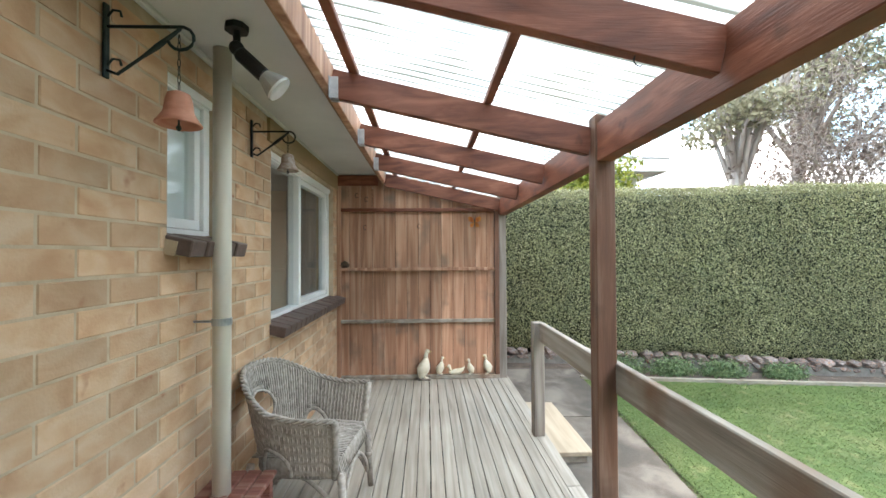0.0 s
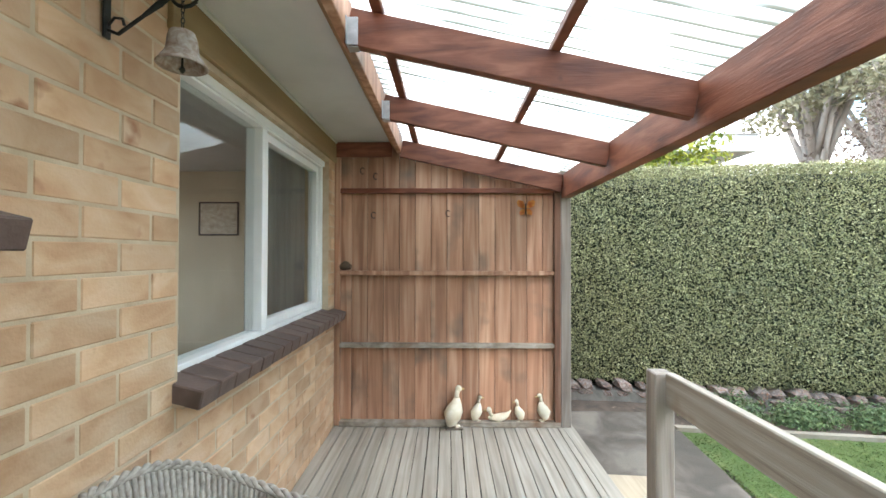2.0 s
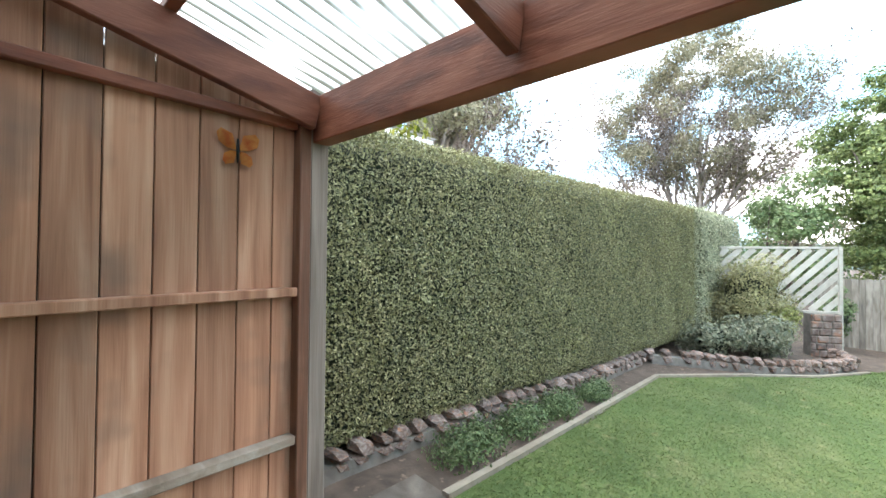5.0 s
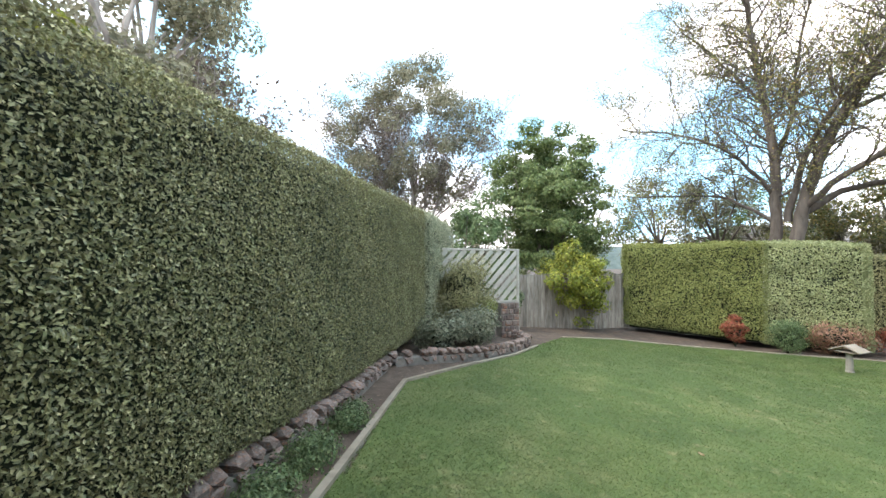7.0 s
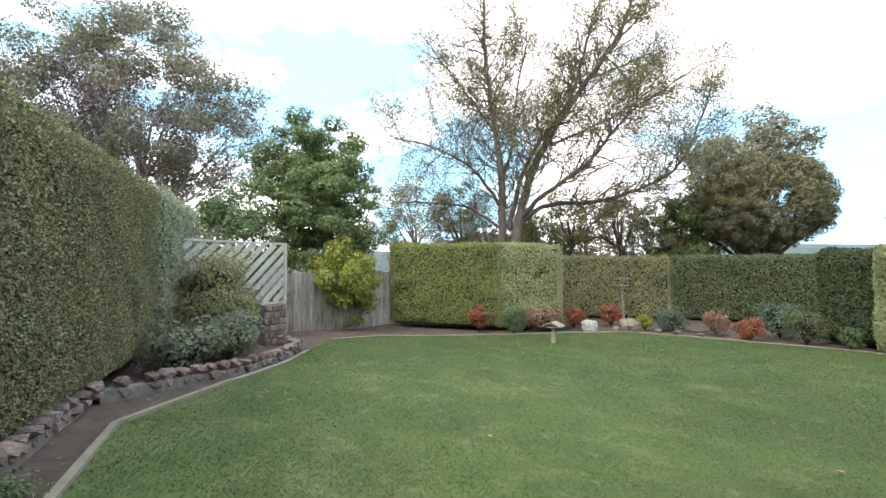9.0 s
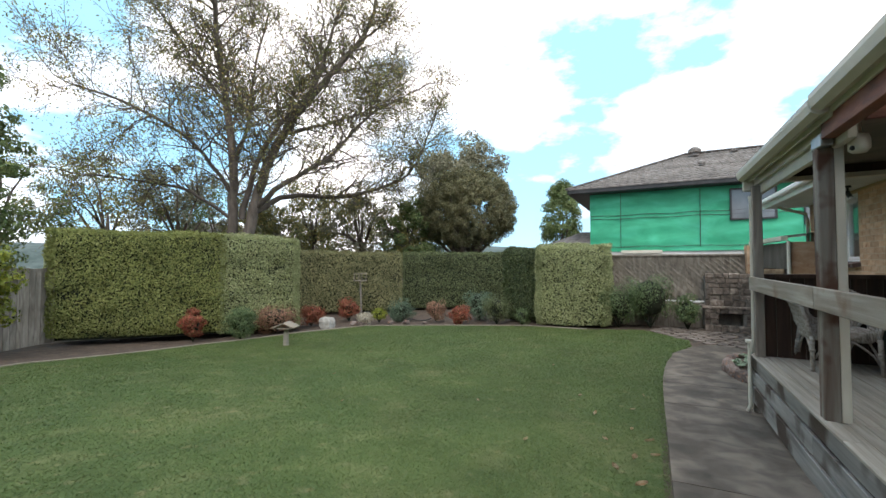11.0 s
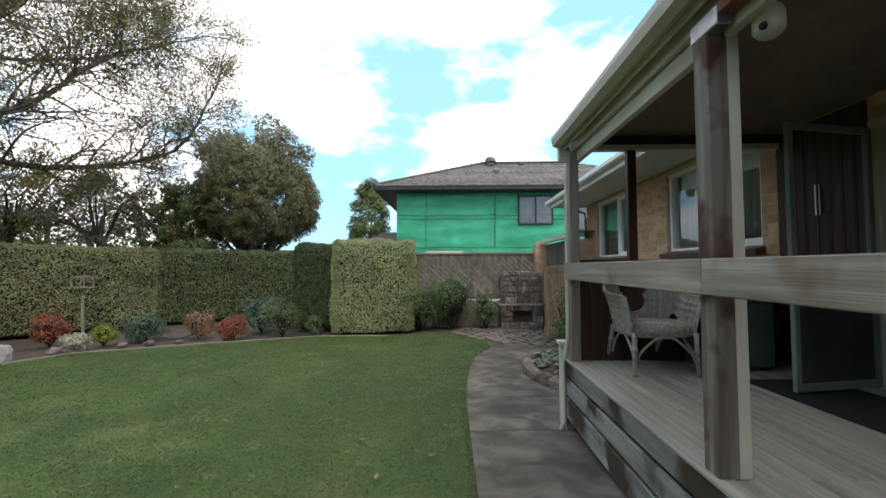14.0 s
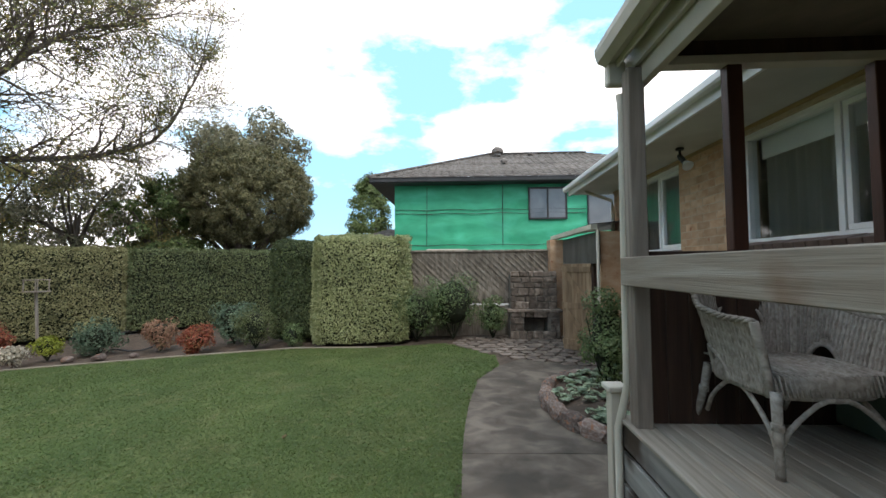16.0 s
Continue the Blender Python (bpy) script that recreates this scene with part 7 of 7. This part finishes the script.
# end screen: boards below, glazed frame above
es = thing("veranda_screen", "dark timber end screen with glazed openings", "screen")
for i in range(15):
    x0 = WALL + 0.01 + i * 0.137
    bm = B()
    box(bm, x0, min(x0 + 0.133, 1.236), -3.245, -3.225, 0.0, 1.0, 0.003)
    part("board", bm, M_DARKWOOD, es)
for x0, x1, z0, z1 in ((WALL, 1.236, 0.97, 1.02), (WALL, 1.236, 2.145, 2.20)):
    bm = B()
    box(bm, x0, x1, -3.27, -3.18, z0, z1, 0.004)
    part("rail", bm, M_DARKWOOD if z0 < 2 else M_CREAM, es)
for x in (0.675, -0.18):
    bm = B()
    box(bm, x - 0.045, x + 0.045, -3.26, -3.19, 1.021, 2.144, 0.005)
    part("post", bm, surface("dark_red_brown_post", [(0.045, 0.02, 0.014), (0.10, 0.04, 0.026)], (14, 14, 1), 0.5, 0.3, 60), es)
bm = B()
box(bm, WALL, 1.236, -3.25, -3.20, 2.201, 2.30, 0.003)
part("top_board", bm, M_DARKWOOD, es)
# house doorway on the veranda
door = tagged(new("door_1"), "white painted house door in a cream frame, ajar", "door", kind="structure")
bm = B()
frame_ring(bm, -2.30, -0.72, -0.02, 2.10, 0.07, -0.95, -0.80)
part("door_frame", bm, M_CREAM, door)
bm = B()
box(bm, -0.93, -0.89, -1.55, -0.80, 0.03, 2.02, 0.004)
part("door_leaf", bm, M_SOFFIT, door)
bm = B()
box(bm, -0.93, -0.89, -2.22, -1.56, 0.03, 2.02, 0.004)
part("side_panel", bm, M_DARKWOOD, door)
bm = B()
bmesh.ops.create_uvsphere(bm, u_segments=10, v_segments=8, radius=0.03, matrix=pose(-0.86, -1.47, 1.0))
part("door_handle", bm, M_STEEL, door)
sd = thing("security_door", "open grey-green security screen door with black bars", "door", (-0.79, -2.28, 0.02), 12)
bm = B()
for x0, x1, z0, z1 in ((0, 0.05, 0, 2.02), (0.75, 0.80, 0, 2.02), (0.05, 0.75, 1.97, 2.02), (0.05, 0.75, 0, 0.06), (0.05, 0.75, 0.93, 0.99)):
    box(bm, x0, x1, -0.018, 0.018, z0, z1, 0.004)
part("door_frame", bm, M_GREENFRAME, sd)
for i in range(5):
    bm = B()
    tube(bm, [(0.15 + i * 0.125, 0, 0.99), (0.15 + i * 0.125, 0, 1.97)], 0.007, 6)
    part("bar", bm, M_IRON, sd)
bm = B()
box(bm, 0.05, 0.75, -0.003, 0.003, 0.06, 0.93)
part("lower_mesh", bm, M_DARKTRIM, sd)
th = thing("thermometer", "white wall thermometer on dark boards", "thermometer", (-0.79, -2.75, 1.55))
bm = B()
box(bm, 0, 0.012, -0.025, 0.025, -0.14, 0.14, 0.004)
part("thermometer_body", bm, M_WHITE, th)
bm = B()
box(bm, 0.0125, 0.015, -0.004, 0.004, -0.10, 0.11)
part("tube", bm, surface("red_spirit", [(0.35, 0.03, 0.03), (0.4, 0.05, 0.05)], (9, 9, 9), 0.4, 0, 10), th)
wl_board = thing("wall_lining", "dark vertical timber lining on the veranda wall", "wall lining")
for i in range(8):
    bm = B()
    box(bm, WALL - 0.004, WALL + 0.02, -3.22 + i * 0.114, -3.11 + i * 0.114, 0.0, 2.29, 0.003)
    part("board", bm, M_DARKWOOD, wl_board)
mat = thing("door_mat", "black rubber door mat on the decking", "mat", (-0.22, -1.95, 0.001), 2)
bm = B()
box(bm, -0.36, 0.32, -0.55, 0.62, 0.0, 0.012, 0.004)
part("mat", bm, M_MAT, mat)
bx = thing("storage_box", "pale green storage box against the end screen", "box", (-0.10, -2.99, 0.0))
bm = B()
box(bm, -0.30, 0.30, -0.20, 0.20, 0.03, 0.62, 0.015)
part("box_body", bm, M_BOXGREEN, bx)
bm = B()
box(bm, -0.315, 0.315, -0.215, 0.215, 0.621, 0.67, 0.012)
part("lid", bm, M_BOXGREEN, bx)
for x in (-0.25, 0.25):
    bm = B()
    lathe(bm, [(0.03, 0.0), (0.035, 0.015), (0.03, 0.0295)], (x, 0.12, 0), 8)
    part("foot", bm, M_BLACK, bx)
# veranda downpipe
vd = thing("downpipe", "thin cream downpipe at the veranda corner", "pipe", (1.334, -3.258, 0))
bm = B()
gz = ground(1.36, -3.27)
tube(bm, [(0.0, 0, 2.0), (-0.01, 0.0, 1.9), (-0.005, -0.01, 0.2), (0.035, -0.06, -0.06), (0.035, -0.06, gz + 0.10), (0.07, -0.04, gz + 0.02)], 0.024, 12)
part("pipe", bm, M_CREAM, vd, smooth=True)
fencepost = thing("stub_post", "short cream capped post beside the deck corner", "post", (1.30, -3.55, ground(1.30, -3.55)))
bm = B()
box(bm, -0.045, 0.045, -0.045, 0.045, 0, 0.86, 0.005)
part("post", bm, M_CREAM, fencepost)
bm = B()
box(bm, -0.07, 0.07, -0.07, 0.07, 0.861, 0.90, 0.008)
part("cap", bm, M_CREAM, fencepost)

for ya, yb in ((-5.36, -3.52), (-8.44, -6.75)):
    bm = B()
    rows = []
    for i in range(81):
        y = ya + (yb - ya) * i / 80
        rows.append([bm.verts.new((-1.08 + 0.02 * math.sin(i * 1.1) + 0.01 * math.sin(i * 0.33), y, z)) for z in (1.12, 2.40)])
    for q, s in zip(rows, rows[1:]):
        bm.faces.new((q[0], q[1], s[1], s[0]))
    bmesh.ops.solidify(bm, geom=bm.faces[:], thickness=0.004)
    tagged(part("curtain", bm, M_DRAPE, smooth=True), "pale drawn curtain inside the window", "curtain")

# ---- shed by the house end ----
shed = thing("lean_to_shed", "lean-to shed of brick and old corrugated iron", "shed", (0.09, -0.1, 0))
bm = B()
box(bm, -2.6, -0.47, -11.5, -9.12, -1.0, 1.55)
part("shed_core", bm, M_DARKWOOD, shed)
bm = B()
rows = []
for i in range(140):
    y = -11.4 + 2.95 * i / 139
    rows.append([bm.verts.new((-0.40 + 0.012 * math.cos(2 * math.pi * y / 0.09), y, z)) for z in (0.98, 1.60)])
for q, s in zip(rows, rows[1:]):
    bm.faces.new((q[0], q[1], s[1], s[0]))
bmesh.ops.solidify(bm, geom=bm.faces[:], thickness=0.003)
part("iron_cladding", bm, M_CORR, shed)
bm = B()
box(bm, -0.42, -0.08, -11.75, -11.31, -1.0, 1.62)
part("brick_pier", bm, M_BRICK, shed)
bm = B()
box(bm, -0.90, -0.44, -8.70, -8.56, -1.0, 1.60)
part("brick_return", bm, M_BRICK, shed)
bm = B()
tube(bm, [(-0.36, -8.48, -0.9), (-0.36, -8.48, 1.62)], 0.03, 10)
part("corner_pipe", bm, M_CREAM, shed, smooth=True)
bm = B()
beam(bm, (-0.30, -12.0, 1.70), (-0.30, -8.5, 1.68), 0.12, 0.10)
part("fascia", bm, M_CREAM, shed)
bm = B()
q = [bm.verts.new(p) for p in ((-0.26, -12.0, 1.76), (-0.26, -8.5, 1.74), (-2.8, -8.5, 2.0), (-2.8, -12.0, 2.0))]
fc = bm.faces.new(q)
bmesh.ops.solidify(bm, geom=[fc], thickness=0.02)
part("roof", bm, M_CORR, shed)
sdoor = thing("shed_door", "open ledged and braced timber shed door", "door", (0.15, -9.62, ground(0.1, -9.6) + 0.04), 137)
for i in range(6):
    bm = B()
    box(bm, 0.0 + i * 0.108, 0.105 + i * 0.108, -0.012, 0.012, 0.0, 1.80, 0.003)
    part("plank", bm, M_DOORWOOD, sdoor)
for z in (0.10, 0.86, 1.62):
    bm = B()
    box(bm, 0.0, 0.645, -0.04, -0.0125, z, z + 0.12, 0.003)
    part("ledge", bm, M_DOORWOOD, sdoor)

for a, b in (((0.60, 0.22), (0.05, 0.86)), ((0.60, 0.98), (0.05, 1.62))):
    bm = B()
    beam(bm, (a[0], -0.026, a[1]), (b[0], -0.026, b[1]), 0.10, 0.026, 0.003, up=(0, 1, 0))
    part("brace", bm, M_DOORWOOD, sdoor)
pp = thing("downpipe", "cream downpipe at the house corner", "pipe", (-0.74, -9.05, 0))
bm = B()
tube(bm, [(0.55, 0, 2.48), (0.45, 0, 2.40), (0.02, 0, 2.25), (0, 0, 2.1), (0, 0, ground(-0.7, -8.6) + 0.12), (0.16, 0.05, ground(-0.7, -8.6) + 0.03)], 0.035, 10)
part("pipe", bm, M_CREAM, pp, smooth=True)

# ---- round bed with succulents ----
ring_bed = thing("round_bed", "round stone-edged bed of pale succulents", "garden bed", (0.20, -5.9, ground(0.2, -5.9)))
ring_bed.scale = (1.08, 1.36, 1)
r = random.Random(33)
bm = B()
lathe(bm, [(0.95, -0.05), (0.92, 0.10), (0.6, 0.17), (0.05, 0.20)], (0, 0, 0), 28)
part("soil", bm, M_SOIL, ring_bed)
for k in range(26):
    an = 2 * math.pi * k / 26
    bm = B()
    bmesh.ops.create_icosphere(bm, subdivisions=2, radius=0.62)
    for v in bm.verts:
        m = max(abs(c) for c in v.co)
        v.co = v.co.lerp(v.co * 0.5 / m, 0.6) + Vector((r.uniform(-0.05, 0.05), r.uniform(-0.05, 0.05), r.uniform(-0.05, 0.05)))
    ob = part("stone", bm, M_ROCK, ring_bed)
    ob.matrix_basis = pose(0.97 * math.cos(an), 0.97 * math.sin(an), 0.08, r.uniform(-9, 9), r.uniform(-9, 9), math.degrees(an) + 90) @ Matrix.Diagonal((0.26, 0.16, 0.20, 1))
pts, nrm = [], []
for k in range(170):
    an, rad = r.uniform(0, 2 * math.pi), 0.90 * math.sqrt(r.uniform(0.12, 1))
    c = Vector((rad * math.cos(an), rad * math.sin(an), 0.20 - 0.08 * rad + r.uniform(0, 0.04)))
    for j in range(16):
        a2, el = j * 2.4, 0.25 + 1.1 * j / 16
        d = Vector((math.cos(a2) * math.cos(el), math.sin(a2) * math.cos(el), math.sin(el)))
        pts.append(c + d * 0.045)
        nrm.append(Vector((d.x * -0.3, d.y * -0.3, 1)))
ob = new("succulent_mat", leaf_mesh("succulents", np.array([tuple(p) for p in pts]), np.array([tuple(p) for p in nrm]), 0.030, M_SUCC, 0.25, 0.7))
ob.parent = ring_bed
tagged(ob, "mat of pale green succulent rosettes", kind="stuff")

# ---- bird table, sundial stand, stone block ----
bt = thing("bird_table", "weathered timber bird table on a leaning post", "bird table", (14.33, -11.85, ground(14.33, -11.85)))
bt.scale = (0.58, 0.58, 1)
bm = B()
beam(bm, (0, 0, 0), (0.06, 0.10, 1.52), 0.10, 0.10, 0.008, up=(1, 0, 0))
part("post", bm, M_RAILPOST, bt)
bm = B()
box(bm, -0.36, 0.48, -0.24, 0.44, 1.525, 1.56, 0.006)
part("tray", bm, M_RAILPOST, bt)
for x, y in ((-0.30, -0.18), (0.42, -0.18), (-0.30, 0.38), (0.42, 0.38)):
    bm = B()
    box(bm, x - 0.02, x + 0.02, y - 0.02, y + 0.02, 1.561, 1.86, 0.003)
    part("upright", bm, M_RAILPOST, bt)
for x0, x1, y0, y1 in ((-0.34, 0.46, -0.22, -0.16), (-0.34, 0.46, 0.36, 0.42)):
    bm = B()
    box(bm, x0, x1, y0, y1, 1.861, 1.89, 0.003)
    part("top_rail", bm, M_RAILPOST, bt)
ls = thing("garden_stand", "small pale stone reading stand on the lawn", "garden stand", (11.45, -4.95, ground(11.45, -4.95)), 25)
bm = B()
lathe(bm, [(0.09, 0), (0.075, 0.04), (0.065, 0.4), (0.08, 0.46)], (0, 0, 0), 10)
part("pedestal", bm, surface("pale_stone", [(0.24, 0.21, 0.17), (0.33, 0.30, 0.25)], (7, 7, 7), 0.85, 0.4, 60), ls)
bm = B()
for sg in (-1, 1):
    bar(bm, pose(sg * 0.14, 0, 0.56, 0, sg * 24, 0) @ Matrix.Diagonal((0.33, 0.46, 0.03, 1)), 0.005)
box(bm, -0.2, 0.2, -0.18, 0.18, 0.461, 0.49, 0.004)
part("top", bm, surface("pale_stone_top", [(0.20, 0.165, 0.125), (0.30, 0.255, 0.20)], (7, 7, 7), 0.85, 0.4, 60), ls)
sb = thing("stone_block", "pale rough stone block in the bed", "stone", (12.85, -8.05, ground(12.85, -8.05)))
bm = B()
bmesh.ops.create_icosphere(bm, subdivisions=3, radius=0.6)
for v in bm.verts:
    m = max(abs(c) for c in v.co)
    v.co = v.co.lerp(v.co * 0.5 / m, 0.75) + 0.06 * noise.noise_vector(v.co * 3)
    v.co = Vector((v.co.x * 0.50, v.co.y * 0.36, v.co.z * 0.40 + 0.17))
part("block", bm, surface("lichened_stone", [(0.30, 0.28, 0.25), (0.55, 0.53, 0.48)], (5, 5, 5), 0.9, 0.5, 40), sb)
# rocks along the far bed
r = random.Random(41)
for x, y, s in ((12.0, -9.0, 0.16), (12.6, -9.2, 0.13), (11.2, -9.6, 0.12), (10.6, -9.75, 0.14), (12.4, -8.9, 0.1), (9.9, -9.9, 0.1)):
    bm = B()
    bmesh.ops.create_icosphere(bm, subdivisions=2, radius=s)
    for v in bm.verts:
        v.co += s * 0.35 * noise.noise_vector(v.co * 6 + Vector((x, y, 0)))
        v.co.z = max(v.co.z * 0.7, -0.03)
    ob = tagged(part("rock", bm, M_ROCK), "pale rounded garden rock", "rock", group="bed rocks")
    ob.matrix_basis = pose(x, y, ground(x, y) + 0.03)
# curled hose in the bed corner
bm = B()
tube(bm, [(10.9 - 0.1 * k + 0.15 * math.sin(k * 0.9), -10.3 - 0.12 * k, ground(10.9, -10.5) + 0.05 + 0.05 * math.sin(k * 1.3)) for k in range(10)], 0.02, 6)
tagged(part("garden_hose", bm, M_DARKTRIM, smooth=True), "dark garden hose lying in the bed", "hose")

# ---- fallen leaves on the lawn ----
r = random.Random(55)
LEAVES = [(2.55, -0.35), (2.75, -0.6), (2.62, -0.9), (2.9, -1.3), (2.5, -1.45), (3.1, -2.2), (2.7, -2.6), (3.4, -3.0), (2.6, -3.4), (4.6, -2.1), (3.6, -0.9), (2.9, 0.2), (5.4, 1.6), (4.2, -5.0), (6.2, -1.2), (2.45, -1.05), (2.68, -1.75), (3.0, 2.9), (2.6, 2.3), (7.6, -2.6)]
for x, y in LEAVES:
    bm = B()
    an, s = r.uniform(0, 6.28), r.uniform(0.03, 0.055)
    rows = [[bm.verts.new((s * u, s * w * 0.5 * (1 - abs(u) ** 2), 0.012 + 0.35 * s * abs(w) + 0.2 * s * u * u)) for w in (-1, 0, 1)] for u in (-0.96, -0.5, 0, 0.5, 0.96)]
    for q, t in zip(rows, rows[1:]):
        for c in range(2):
            bm.faces.new((q[c], q[c + 1], t[c + 1], t[c]))
    bmesh.ops.solidify(bm, geom=bm.faces[:], thickness=0.0015)
    ob = tagged(part("fallen_leaf", bm, M_DRY), "dry brown fallen leaf on the grass", "leaf", group="fallen leaves")
    ob.matrix_basis = pose(x, y, ground(x, y) + 0.025, r.uniform(-15, 15), r.uniform(-15, 15), math.degrees(an))

# ---- bricks of the house wall ----
COURSE, LONG = 0.103, 0.276
brick_shapes = {}


def brick_mesh(length):
    key = round(length, 2)
    if key not in brick_shapes:
        bm = B()
        bar(bm, Matrix.Diagonal((0.06, key, 0.092, 1)), 0.004)
        brick_shapes[key] = mesh_of("brick", bm, M_BRICK)
    return brick_shapes[key]


rnd = random.Random(9)
near, rest = [], []
row = 0
z = -0.972
while z + COURSE < 2.61:
    y = -9.318 + (LONG / 2 if row % 2 == 0 else 0)
    while y < WALL_Y1:
        a, b = max(y, WALL_Y0), min(y + LONG, WALL_Y1)
        y += LONG
        if b - a < 0.05:
            continue
        spans = [(a, b)]
        for o in OPEN:
            if z + COURSE - 0.012 > o[2] and z + 0.012 < o[3]:
                spans = [s for p, q in spans for s in (((p, min(q, o[0])) if p < o[0] else None), ((max(p, o[1]), q) if q > o[1] else None)) if s]
        for p, q in spans:
            if q - p > 0.05 and not (z < -0.05 and p > -3.4 and q < 4.9):
                item = ((p + q) / 2, z + COURSE / 2, q - p - 0.011)
                (near if 1.0 < item[0] < 3.9 and 0.1 < item[1] < 2.4 and len(near) < 300 else rest).append(item)
    z += COURSE
    row += 1
for y, zc, length in near:
    ob = new("brick", brick_mesh(length))
    ob.parent = wall_east
    ob.matrix_basis = pose(WALL - 0.03 + rnd.uniform(-0.0015, 0.0015), y, zc, rnd.uniform(-0.4, 0.4), 0, rnd.uniform(-0.5, 0.5)) @ Matrix.Diagonal((1, length / round(length, 2), 1, 1))
unit = np.array([(x, y, z) for x in (-0.03, 0.03) for y in (-0.5, 0.5) for z in (-0.046, 0.046)])
unit[4:, 1] *= 0.985
quads = np.array([(4, 6, 7, 5), (0, 4, 5, 1), (2, 3, 7, 6), (1, 5, 7, 3), (0, 2, 6, 4)])
vs, fs = [], []
for y, zc, length in rest:
    v = unit * (1, length, 1) + (WALL - 0.03 + rnd.uniform(-0.0015, 0.0015), y, zc + rnd.uniform(-0.001, 0.001))
    fs.append(quads + 8 * len(vs))
    vs.append(v)
ob = new("bricks", fast_mesh("bricks", np.concatenate(vs), np.concatenate(fs), M_BRICK))
ob.parent = wall_east
tagged(ob, "cream-brown bricks with raked joints", kind="stuff")
